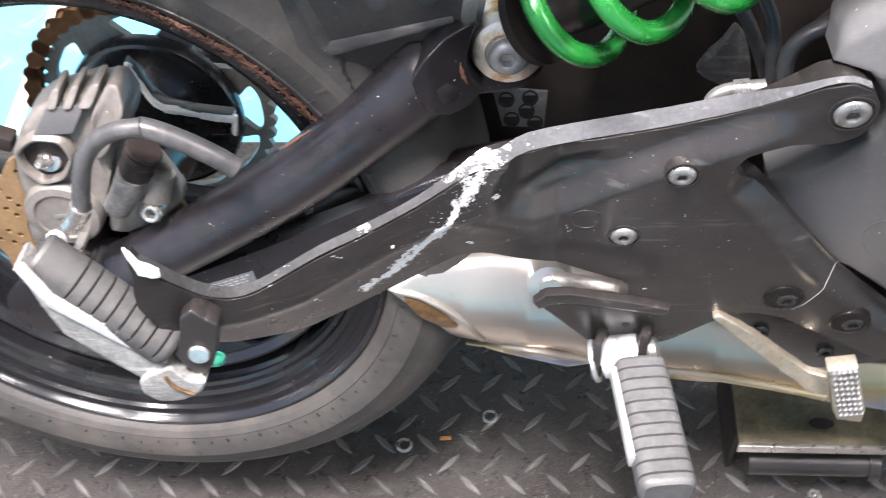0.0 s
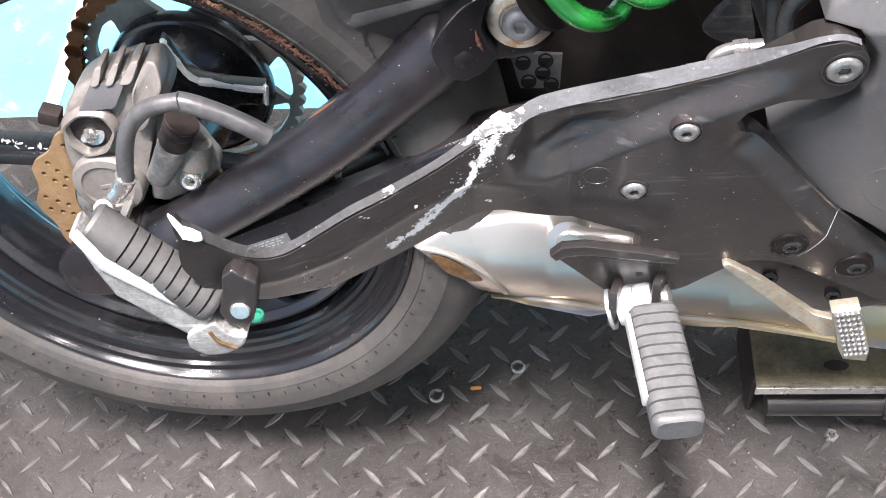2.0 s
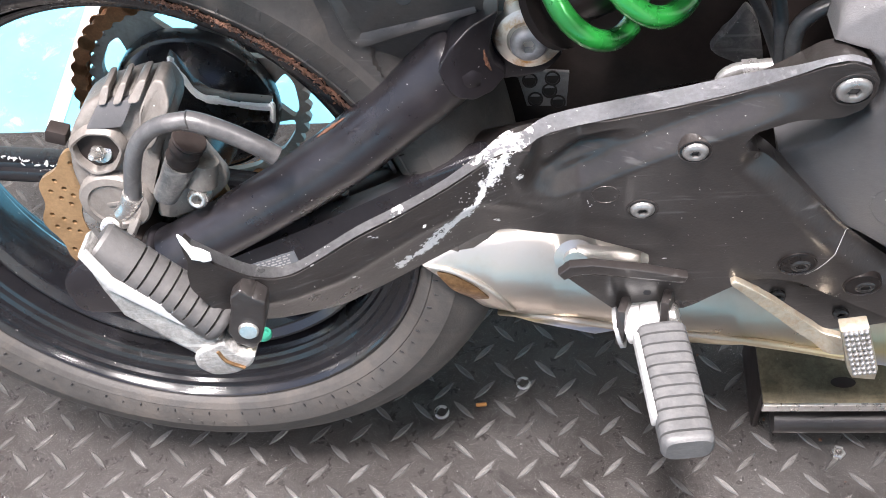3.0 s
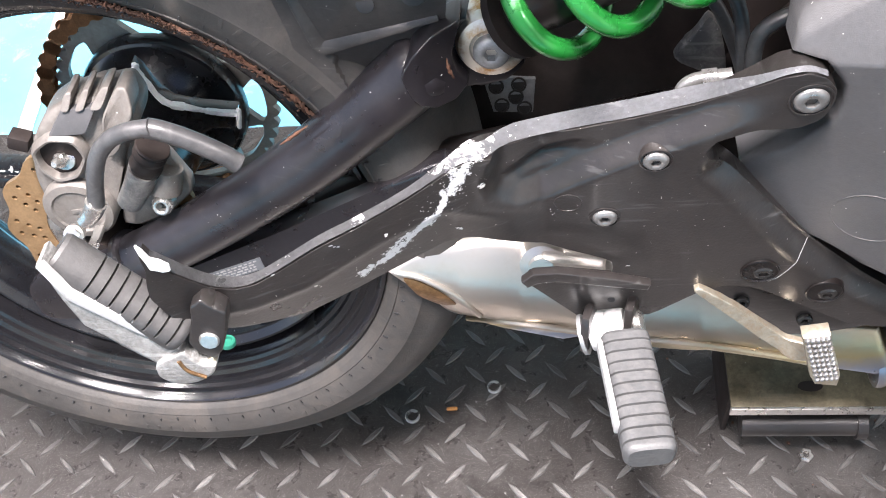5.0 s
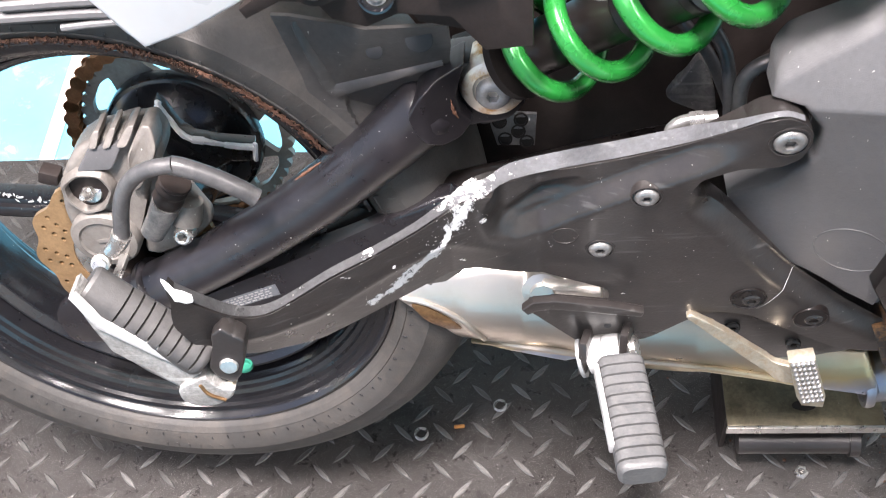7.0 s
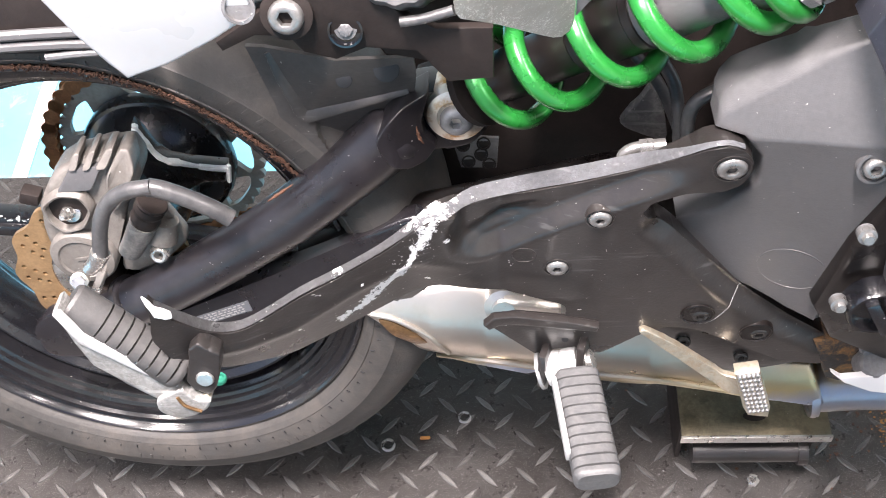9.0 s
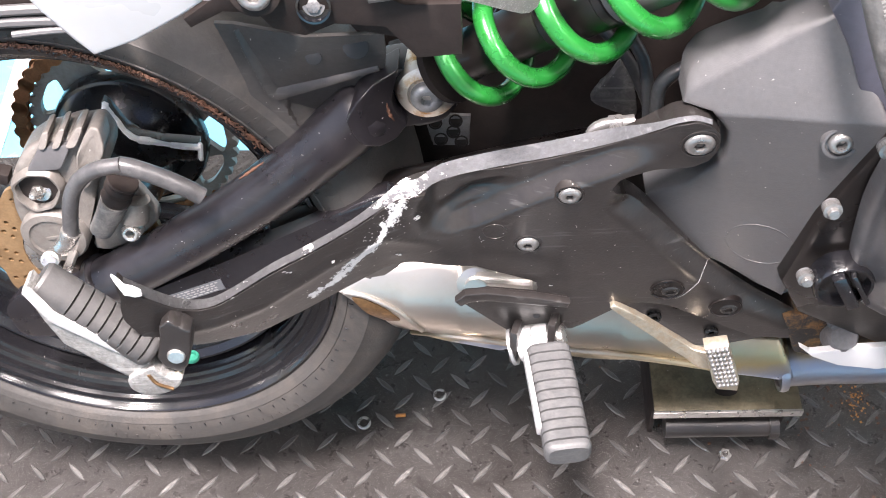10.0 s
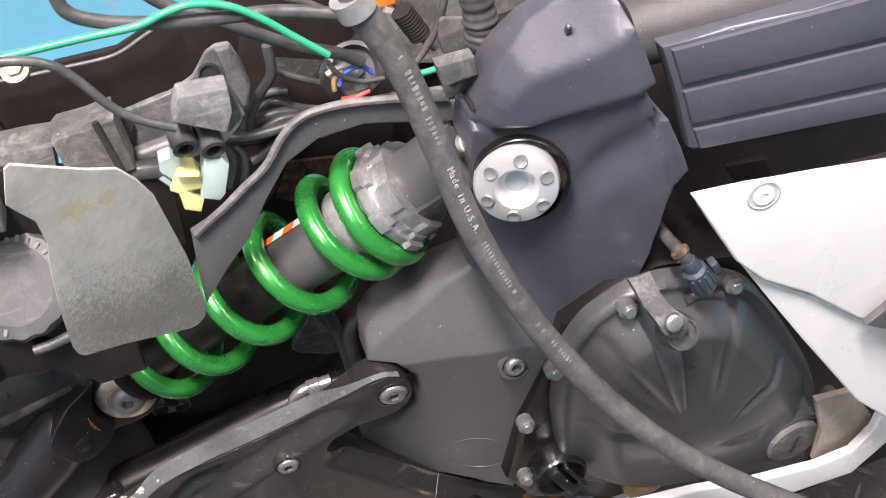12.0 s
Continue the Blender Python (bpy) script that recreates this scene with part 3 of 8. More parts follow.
def chips(bm, a, b, width, count, yf, rng, proud=0.0006, small=0.04, large=0.24):
    """Ragged flakes along a line from a to b (x, z), lying on the surface yf."""
    a, b = Vector(a), Vector(b)
    d = (b - a)
    nrm = Vector((-d.y, d.x)).normalized()
    for i in range(count):
        t = (i + rng.random()) / count
        c = a + d * t + nrm * rng.gauss(0, width * 0.35)
        r = width * (small + (large - small) * rng.random() ** 2)
        k = rng.randint(6, 9)
        ph = rng.random() * 6.28
        ring = []
        for j in range(k):
            an = ph + 2 * math.pi * j / k
            rr = r * rng.uniform(0.4, 1.3)
            p = c + Vector((math.cos(an) * rr * 1.25, math.sin(an) * rr))
            ring.append(bm.verts.new((p.x, fnum(yf, p.x, p.y) - proud - i * 0.000006, p.y)))
        top = bm.faces.new(ring)
    return bm


def strip_text(words, size, m, parent, mat, name="lettering", depth=0.0003):
    cu = bpy.data.curves.new(name, "FONT")
    cu.body, cu.size, cu.extrude, cu.align_x, cu.align_y = words, size, depth, "CENTER", "CENTER"
    tmp = bpy.data.objects.new("tmp", cu)
    scene.collection.objects.link(tmp)
    me = bpy.data.meshes.new_from_object(tmp.evaluated_get(bpy.context.evaluated_depsgraph_get()))
    bpy.data.objects.remove(tmp)
    bpy.data.curves.remove(cu)
    me.transform(m)
    me.materials.clear()
    me.materials.append(mat)
    ob = new(name, me)
    ob.parent = parent
    return ob

# ---------------------------------------------------------------- the workshop
def slab(name, lo, hi, mat, label, category="", bevel=0.0):
    c = [(a + b) / 2 for a, b in zip(lo, hi)]
    ob = part(name, block([b - a for a, b in zip(lo, hi)], Matrix.Translation(c), bevel), mat, None)
    return tagged(ob, label=label, category=category or name.split("_")[0], kind="structure")


PLATE_EDGE = 0.402
slab("floor", (-6, -6, -0.32), (6, 6, -0.02), M_FLOOR, "worn light blue painted workshop floor with scuffed seams", "floor")
# Walls and roof are unseen, added to set bounce, sky and sun.
slab("wall_north", (-6.2, 3.2, -0.32), (6.2, 3.4, 4.2), M_WALL, "unseen pale wall added to close the room", "wall")
slab("wall_east", (3.6, -6, -0.32), (3.8, 3.2, 4.2), M_WALL, "unseen pale wall added to close the room", "wall")
slab("wall_south", (1.5, -6.2, -0.32), (3.8, -6, 4.2), M_WALL, "unseen pale wall added to close the room beside an open front", "wall")
slab("ceiling", (-2.2, -2.0, 3.3), (3.6, 3.2, 3.5), M_ROOF, "unseen grey roof sheet added to hold off sky and sun", "ceiling")
# Unseen lamps: the first follows the footpeg's shadow, the others add fill.
for x, y, long, power in ((0.20, -0.55, 0.6, 190.0), (-0.9, -0.80, 2.2, 110.0), (1.75, -0.55, 2.2, 60.0)):
    lamp = new("ceiling_light")
    tagged(lamp, label="unseen white batten with a lit diffuser, added overhead", category="lamp", group="battens under the roof")
    lamp.location = (x, y, 2.75)
    part("housing", block((0.22, long + 0.1, 0.05), pose(0, 0, 0.03), 0.006), M_WALL, lamp)
    part("rod", tube([(0, 0, 0.05), (0, 0, 0.55)], 0.006, 8, steps=0), M_STEEL, lamp)
    area_lamp("batten_light", (x, y, 2.75), (x, y, 0.0), 0.16, long, power, (1.0, 0.97, 0.975))
seam = slab("trim", (-0.356, PLATE_EDGE + 0.012, -0.0196), (-0.334, 3.0, -0.0175), M_SEAM, "whitish worn seam strip across the blue floor", "trim")
plate = slab("platform", (-1.3, -1.6, -0.02), (1.9, PLATE_EDGE, 0.0), M_PLATE, "worn dark steel tread plate platform with raised bars", "platform", 0.002)
far_plate = slab("platform_far", (0.2, 0.86, -0.0195), (1.3, 1.15, -0.006), M_PLATE, "brownish steel tread plate lying on the blue floor", "platform")

# ---------------------------------------------------------------- the motorcycle, leaning on its side stand
LEAN_LEFT = 10.0
bike = new("motorcycle")
bike.matrix_world = pose(0, 0, 0, -LEAN_LEFT, 0, 0)
tagged(bike, label="crash-damaged sports motorcycle with green shock spring, stripped rear bodywork", category="motorcycle")


def yb(x, z):
    """The outer face of the footpeg bracket: flat in front, flaring outwards to the rear."""
    return -0.195 - 0.19 * (z - 0.46) - 0.45 * max(0.0, 0.37 - x)


def yc(x, z):
    """The outer face of the moulded side cover: an upright part, a part that leans back, and a steeper top."""
    upright = -0.2367 - 0.35 * (x - 0.611) - 0.24 * (z - 0.5867)
    leaning = -0.215 - 0.45 * (x - 0.56) + 0.30 * (z - 0.62)
    return max(upright, leaning) + 0.8 * max(0.0, -0.6443 * x + 0.7648 * z - 0.1294)


FOLDS = (((0.5437, 0.595), (-0.182, 0.983)), ((0.5200, 0.6072), (-0.6443, 0.7648)))


def yf(x, z):
    """The outer face of the main frame casting."""
    return -0.25 - 0.42 * (x - 0.615) - 0.1 * (z - 0.76)


def ye(x, z):
    """The flange of the clutch cover."""
    return -0.22 - 0.25 * (z - 0.42)


def ysub(x, z):
    """The seat subframe and its plates."""
    return -0.185 - 0.15 * (z - 0.68)


AX = Vector((0, 0, 0.312))


def polar(r, a, y):
    a = radians(a)
    return (r * math.cos(a), y, AX.z + r * math.sin(a))


# ---- rear wheel
wheel = new("rear_wheel")
wheel.parent = bike
WHEEL_AT = Vector((0.0125, -0.0286, 0.3575))
wheel.matrix_basis = Matrix.Translation(WHEEL_AT) @ Matrix.Rotation(radians(-2.9), 4, "Z") @ Matrix.Translation(-AX)
tagged(wheel, label="gloss black cast wheel with broken spokes and a dusty road tyre")
half = [(0.186, 0.0), (0.187, 0.016), (0.1885, 0.0235), (0.1905, 0.024), (0.1955, 0.031), (0.1975, 0.0315), (0.1995, -0.0235), (0.2035, 0.0405), (0.2045, 0.043), (0.208, 0.0445), (0.2095, 0.0485), (0.214, 0.0505), (0.2150, 0.0545), (0.2195, 0.0555), (0.2210, 0.0595), (0.2265, 0.0605), (0.2285, 0.0665), (0.2305, 0.0685), (0.2335, 0.0675), (0.2345, 0.061), (0.229, 0.058), (0.220, 0.05), (0.215, 0.0)]
rimp = half + [(r, -y) for r, y in reversed(half[:-1])]
part("rim", lathe(rimp, AX, (0, 1, 0), 128), M_GLOSS, wheel, "gloss black rim with chipped lip", 30)
th = [(0.2285, 0.058), (0.2345, 0.0655), (0.2385, 0.0715), (0.2395, 0.0722), (0.2445, 0.0755), (0.2455, 0.0748), (0.256, 0.0792), (0.2665, 0.0797), (0.2675, 0.0788), (0.279, 0.0765), (0.29, 0.0705), (0.298, 0.0615), (0.305, 0.047), (0.3095, 0.028), (0.312, 0.0)]
tyre = part("tyre", lathe(th + [(r, -y) for r, y in reversed(th[:-1])] + [th[0]], AX, (0, 1, 0), 128), M_TYRE, wheel, "worn dusty black rubber tyre")
tick = bmesh.new()
for k in range(90):
    a = 4.0 * k + 1.3
    r0 = 0.2485 if k % 2 else 0.2515
    block((0.0009, 0.0012, 0.0042), Matrix.Translation(polar(r0, a, -0.0774)) @ Matrix.Rotation(radians(90 - a), 4, "Y"), 0, tick)
part("sidewall_marking", tick, M_DARKMARK, wheel, "small moulded marks round the sidewall", kind="stuff")
rngw = random.Random(5)
emb = bmesh.new()
for start, count, size in ((38, 7, 0.008), (20, 5, 0.009), (262, 7, 0.006), (300, 6, 0.006)):
    for k in range(count):
        a = start + k * (2.9 if size > 0.007 else 2.6)
        block((size * 0.4, 0.0007, size), Matrix.Translation(polar(0.2615, a, -0.0795)) @ Matrix.Rotation(radians(90 - a), 4, "Y") @ pose(0, 0, 0, 0, rngw.uniform(-18, 18), 0), 0.0004, emb)
part("raised_print", emb, M_TYRE, wheel, "worn raised marks on the tyre wall", kind="stuff")
grit = bmesh.new()
rows_ = []
for k in range(180):
    a = 30 + 0.43 * k
    lo, hi = 0.2345 - 0.0008 * rngw.random(), 0.2378 + 0.0026 * rngw.random()
    rows_.append([grit.verts.new(polar(lo, a, -0.0693)), grit.verts.new(polar((lo + hi) / 2, a, -0.0735 - 0.0015 * rngw.random())), grit.verts.new(polar(hi, a, -0.0735))])
for ra, rb_ in zip(rows_, rows_[1:]):
    for m_ in range(2):
        grit.faces.new((ra[m_], ra[m_ + 1], rb_[m_ + 1], rb_[m_]))
for k in range(1000):
    a = rngw.uniform(29, 108)
    r = 0.2362 + rngw.gauss(0, 0.0022)
    s = rngw.uniform(0.0004, 0.0014)
    block((s * 2.2, s, s), Matrix.Translation(polar(r, a, -0.0712 - 0.35 * (r - 0.2345) - rngw.uniform(0, 0.002))) @ pose(0, 0, 0, rngw.uniform(0, 90), rngw.uniform(0, 90), a), s * 0.2, grit, segs=1)
part("grease", grit, M_GREASE, wheel, "brown chain grease and grit caked along the rim edge", kind="stuff")
hub = [(0.028, -0.05), (0.036, -0.05), (0.04, -0.02), (0.044, 0.02), (0.05, 0.056), (0.0490, 0.0710), (0.0670, 0.0860), (0.0735, 0.0950), (0.0765, 0.0960), (0.0785, 0.1010), (0.0785, 0.1100), (0.0700, 0.1110), (0.05, 0.1110)]
hub_ob = part("hub", lathe(hub, AX, (0, 1, 0), 72), M_GLOSS, wheel, "gloss black wheel hub", 30)


def spoke(a0, r0, r1, y, broken):
    bm = bmesh.new()
    for w, yy, t in ((0.011, y, 0.012), (0.006, y - 0.010, 0.006)):
        m = between(polar(r0, a0, yy), polar(r1, a0 + (4 if not broken else 0), yy))
        length = (Vector(polar(r0, a0, 0)) - Vector(polar(r1, a0 + (4 if not broken else 0), 0))).length
        block((w * 2, t * 2, length), m, 0.003, bm)
    ob = part("spoke", bm, M_GLOSS, wheel)
    return ob


for a in (172, 232, 292, 345):
    s = spoke(a, 0.04, 0.192, 0.0, False)
rng = random.Random(3)
chipped = bmesh.new()
for a in (232, 172):
    for k in range(90):
        p = Vector(polar(0.085 + 0.105 * rng.random(), a + rng.choice((-4.6, -4.2, 4.2)) + rng.gauss(0, 0.9), -0.0126))
        bmesh.ops.create_icosphere(chipped, subdivisions=1, radius=0.0003 + 0.0020 * rng.random() ** 3, matrix=Matrix.Translation(p) @ pose(0, 0, 0, 0, rng.uniform(0, 180), 0) @ Matrix.Diagonal((2.2, 0.25, 0.7, 1)))
part("chipped_paint", chipped, M_CHIP, wheel, "bright chips in the spoke paint", kind="stuff")
snap = new("broken_spoke")
snap.parent = bike
tagged(snap, label="torn-off black wheel spoke root with bright fractured metal")
web = [(0.0412, 0.4731), (0.0469, 0.4640), (0.0547, 0.4431), (0.0644, 0.4322), (0.0829, 0.4268), (0.1172, 0.4215), (0.1126, 0.4047), (0.0937, 0.4054), (0.0694, 0.3925), (0.0411, 0.4074), (0.0323, 0.4335)]
part("web", prism(web, -0.02, 0.016, 0.002), M_GLOSS, snap)
fr = bmesh.new()
edge = [(0.0462, 0.4702), (0.0485, 0.4638), (0.0526, 0.4560), (0.0560, 0.4455), (0.0605, 0.4388), (0.0667, 0.4346), (0.0756, 0.4329), (0.0843, 0.4299), (0.0941, 0.4276), (0.1066, 0.4251), (0.1193, 0.4239)]
for (x0, z0), (x1, z1) in zip(edge, edge[1:]):
    block((rng.uniform(0.0042, 0.0062), 0.004, math.hypot(x1 - x0, z1 - z0) + 0.002), between((x0, -0.0235, z0), (x1, -0.0235, z1), rng.uniform(-14, 14)), 0.001, fr, rng.uniform(0.7, 1.2))
for st, wd in (([(0.0466, 0.4752), (0.0376, 0.4482)], 0.0085), ([(0.0467, 0.4777), (0.0450, 0.4677)], 0.004), ([(0.1213, 0.4285), (0.1176, 0.4085)], 0.0035)):
    block((wd, 0.005, math.hypot(st[1][0] - st[0][0], st[1][1] - st[0][1])), between((st[0][0], -0.0235, st[0][1]), (st[1][0], -0.0235, st[1][1])), 0.0015, fr)
part("fracture", fr, M_FRACTURE, snap, "bright torn aluminium along the broken spoke")
DY = -0.063
outer = [((0.088 + 0.003 * math.cos(12 * t)) * math.cos(t), AX.z + (0.088 + 0.003 * math.cos(12 * t)) * math.sin(t)) for t in (2 * math.pi * k / 144 for k in range(144))]
inner = [(0.054 * math.cos(2 * math.pi * k / 48), AX.z + 0.054 * math.sin(2 * math.pi * k / 48)) for k in range(48)]
dh = []
for k in range(36):
    a = radians(10 * k + 3)
    for r, off in ((0.0805, 0.0), (0.071, 0.05), (0.0625, 0.1)):
        if (k + int(r * 1000)) % 3:
            hr = 0.0024
            cx, cz = r * math.cos(a + off), AX.z + r * math.sin(a + off)
            dh.append([(cx + hr * math.cos(j * math.pi / 4), cz + hr * math.sin(j * math.pi / 4)) for j in range(8)])
part("brake_disc", holed(outer, [inner, *dh], DY, 0.005), M_DISC, wheel, "brown-stained wavy drilled brake disc", 30)
car = bmesh.new()
lathe([(0.03, -0.003), (0.058, -0.003), (0.058, 0.006), (0.03, 0.006), (0.03, -0.003)], (0, DY + 0.004, AX.z), (0, 1, 0), 48, car)
part("disc_carrier", car, M_STEEL, wheel)
so = []
for k in range(46 * 4):
    t = 2 * math.pi * k / (46 * 4)
    r = (0.107, 0.105, 0.1005, 0.105)[k % 4]
    so.append((r * math.cos(t), AX.z + r * math.sin(t)))
cut = []
for mid in (0, 45, 90, 149, 195, 240, 285, 325):
    loop = [(0.092, -17), (0.0955, -8), (0.0955, 8), (0.092, 17), (0.08, 12), (0.067, 3), (0.067, -3), (0.08, -12)]
    pts = [(r * math.cos(radians(mid + a)), AX.z + r * math.sin(radians(mid + a))) for r, a in loop]
    cut.append(rounded(pts, 2, 0.3))
sin_ = [(0.04 * math.cos(2 * math.pi * k / 40), AX.z + 0.04 * math.sin(2 * math.pi * k / 40)) for k in range(40)]
part("sprocket", holed(so, [sin_, *cut], 0.112, 0.007), M_SPROCKET, wheel, "dirty grey rear sprocket with large openings", 30)
part("axle", lathe([(0.012, -0.09), (0.012, 0.165)], AX, (0, 1, 0), 20), M_BLACK, wheel)

# ---- chain
chain = new("chain")
chain.parent = bike
tagged(chain, label="rusty drive chain")
lk = bmesh.new()
for y in (-0.0085, 0.0065):
    o = [(0.0150, 0.0), (0.0146, 0.0032), (0.0132, 0.0058), (0.0108, 0.0075), (0.0079, 0.0081), (0.0050, 0.0074), (0.0025, 0.0058), (0.0, 0.0050), (-0.0025, 0.0058), (-0.0050, 0.0074), (-0.0079, 0.0081), (-0.0108, 0.0075), (-0.0132, 0.0058), (-0.0146, 0.0032), (-0.0150, 0.0)]
    o = o + [(x, -z) for x, z in reversed(o[1:-1])]
    tmpbm = prism(o, y, 0.002, 0.0)
    me = bpy.data.meshes.new("tmp")
    tmpbm.to_mesh(me)
    tmpbm.free()
    lk.from_mesh(me)
    bpy.data.meshes.remove(me)
for x in (-0.0079, 0.0079):
    lathe([(0.0051, -0.0065), (0.0051, 0.0065)], (x, 0, 0), (0, 1, 0), 10, lk)
first = part("link", lk, M_RUST, chain)
mesh_link = first.data
places = []
R_CH, FRONT, RF = 0.1075, Vector((0.56, 0, 0.375)), 0.04
CH = Vector((WHEEL_AT.x, WHEEL_AT.y + 0.1155, WHEEL_AT.z))
pitch = 0.015875
for k in range(24):
    a = 95 + k * math.degrees(pitch / R_CH)
    places.append(((CH.x + R_CH * math.cos(radians(a)), CH.y, CH.z + R_CH * math.sin(radians(a))), a + 90))
a_end = 95 + 23 * math.degrees(pitch / R_CH)
for z0, z1, aa in ((CH.z + R_CH, FRONT.z + RF, 1), (CH.z - R_CH, FRONT.z - RF, -1)):
    for k in range(34):
        t = (k + 0.6) / 35
        places.append(((CH.x + 0.55 * t, CH.y, z0 + (z1 - z0) * t), math.degrees(math.atan2(z1 - z0, 0.56))))
for i, (p, a) in enumerate(places):
    o = first if i == 0 else new("link", mesh_link)
    o.parent = chain
    o.matrix_basis = Matrix.Translation(p) @ Matrix.Rotation(radians(-a), 4, "Y")

# ---- brake caliper
cal = new("brake_caliper")
cal.parent = bike
tagged(cal, label="dirty grey cast single-piston rear brake caliper")
CY = -0.115
body = [(-0.0154, 0.4614), (-0.0050, 0.4830), (0.0068, 0.4975), (0.0227, 0.5060), (0.0539, 0.5095), (0.0690, 0.5090), (0.0756, 0.4950), (0.0740, 0.4840), (0.0560, 0.4560), (0.0420, 0.4226), (0.0230, 0.3846), (0.0046, 0.3793), (-0.0093, 0.3968), (-0.0210, 0.4138), (-0.0209, 0.4382)]
part("body", prism(rounded(body, 3, 0.28), lambda x, z: CY + 0.35 * max(0.0, z - 0.485) + 0.25 * max(0.0, x - 0.045), 0.032, 0.009, (), 4), M_CALIPER, cal)
for q in ([(0.0215, 0.5030), (0.0271, 0.5154), (0.0333, 0.5161), (0.0285, 0.5030)], [(0.0325, 0.5030), (0.0413, 0.5173), (0.0468, 0.5176), (0.0395, 0.5035)], [(0.0435, 0.5035), (0.0550, 0.5182), (0.0619, 0.5189), (0.0530, 0.5035)], [(0.0524, 0.4985), (0.0660, 0.5188), (0.0740, 0.5174), (0.0765, 0.4996), (0.0542, 0.4640), (0.0452, 0.4607), (0.0483, 0.4823)]):
    part("rib", prism(rounded(q, 3, 0.3), lambda x, z: -0.1195 + 0.5 * max(0.0, z - 0.498), 0.024, 0.0045, (), 4), M_CALIPER, cal)
pl = [(0.0215, 0.5030), (0.0490, 0.5050), (0.0360, 0.4845), (0.0066, 0.4830)]
part("rating_plate", prism(rounded(pl, 2, 0.12), lambda x, z: -0.1200 + 0.3 * (z - 0.484), 0.012, 0.0012), M_PLASTIC, cal, "blue grey flat face of the casting")
well = [(-0.0075, 0.4693), (0.0069, 0.4800), (0.0240, 0.4785), (0.0290, 0.4641), (0.0180, 0.4470), (0.0024, 0.4430), (-0.0071, 0.4553)]
wc = (0.0102, 0.4620)
part("bleed_boss", loft_dome(rounded(well, 3, 0.3), -0.1145, ((1.30, 0.0), (1.24, 0.0060), (1.12, 0.0085), (1.02, 0.0080), (0.96, 0.0040), (0.93, -0.002), (0.3, -0.002)), *wc), M_CALIPER, cal, "cast wall round the bleed nipple")
# Black floor put in to give the cavity its shade.
part("bleed_floor", loft_dome(rounded(well, 3, 0.3), -0.1150, ((0.97, 0.0), (0.965, 0.0012), (0.3, 0.0012)), *wc), M_BLACK, cal, "black floor for the shade in the bleed recess")
part("bleed_nipple", lathe([(0.0095, -0.010), (0.0095, 0.000), (0.0060, 0.001), (0.0060, 0.006), (0.0040, 0.0075), (0.0034, 0.0125), (0.0022, 0.0145), (0.0, 0.0145)], (0.0093, -0.116, 0.4590), (-0.1, -0.9, 0.35), 24, hexed=(2, 3)), M_STEEL, cal, "zinc bleed nipple")
part("piston_boss", lathe([(0.029, -0.012), (0.029, 0.004), (0.027, 0.007), (0.021, 0.008), (0.0195, 0.0065), (0.0, 0.006)], (0.0080, -0.1165, 0.4105), (0, -1, 0), 36), M_CALIPER, cal, "round cast piston housing")
part("cast_mark", block((0.016, 0.0008, 0.004), Matrix.Translation((0.0100, -0.1232, 0.4110)) @ pose(0, 0, 0, 0, -8, 0), 0.0003), M_CALIPER, cal, "worn raised casting mark")
pin = [(0.0864, -0.125, 0.4758), (0.0811, -0.125, 0.4674), (0.0735, -0.125, 0.4538), (0.0636, -0.125, 0.4372), (0.0503, -0.125, 0.4171)]
part("slide_pin_boot", tube(pin[:3], lambda t: 0.0128 - 0.0010 * t + 0.0010 * math.sin(t * 17), 20), M_BLACK, cal, "black ribbed slide pin boot")
part("slide_pin", tube(pin[2:], lambda t: (0.0122 - 0.0024 * t) * math.sqrt(max(0.1, 1.0 - max(0.0, (t - 0.9) / 0.1) ** 2)), 20), M_DUSTY, cal, "dull grey slide pin cover")
stay = [(0.0619, 0.4800), (0.0774, 0.4720), (0.0860, 0.4520), (0.0985, 0.4257), (0.0972, 0.4138), (0.0712, 0.3900), (0.0435, 0.3785), (0.0302, 0.3821)]
part("stay", prism(rounded(stay, 2, 0.2), -0.108, 0.012, 0.003, (), 3), M_CALIPER, cal, "grey cast caliper stay")
part("stay_arm", tube([(0.0850, -0.112, 0.4440), (0.0795, -0.116, 0.4250)], lambda t: 0.0125 + 0.001 * t, 18, steps=3), M_CALIPER, cal)
b2 = [(0.0785, -0.1250, 0.4180)]
socket_bolt("bolt", b2[0], cal, 0.0085, 0.007, (0.0, -1, 0.3), M_STEEL, 0.5)
pinb = [(-0.0210, -0.1100, 0.4735)]
part("pin_cap", block((0.016, 0.014, 0.012), Matrix.Translation(pinb[0]) @ pose(0, 0, 0, 0, 20, 0), 0.002), M_BLACK, cal)
hp = [(0.0437, -0.1570, 0.4497), (0.0511, -0.1570, 0.4761), (0.0598, -0.1570, 0.4961), (0.0728, -0.1570, 0.5100), (0.0870, -0.1570, 0.5165), (0.1040, -0.1570, 0.5192)]
part("brake_hose", tube([*hp], 0.0064, 16), M_CABLE, cal, "black rubber brake hose")
hp2 = [(0.1001, -0.1550, 0.5173), (0.1114, -0.1550, 0.5138), (0.1300, -0.1550, 0.5039), (0.1476, -0.1550, 0.4919), (0.1579, -0.1550, 0.4826)]
part("hose_sleeve", tube([*hp2], 0.0074, 16), M_CABLE, cal, "shiny black protective sleeve")
bj = [(0.0441, -0.1570, 0.4508), (0.0377, -0.1570, 0.4401), (0.0292, -0.1570, 0.4316), (0.0170, -0.1570, 0.4188)]
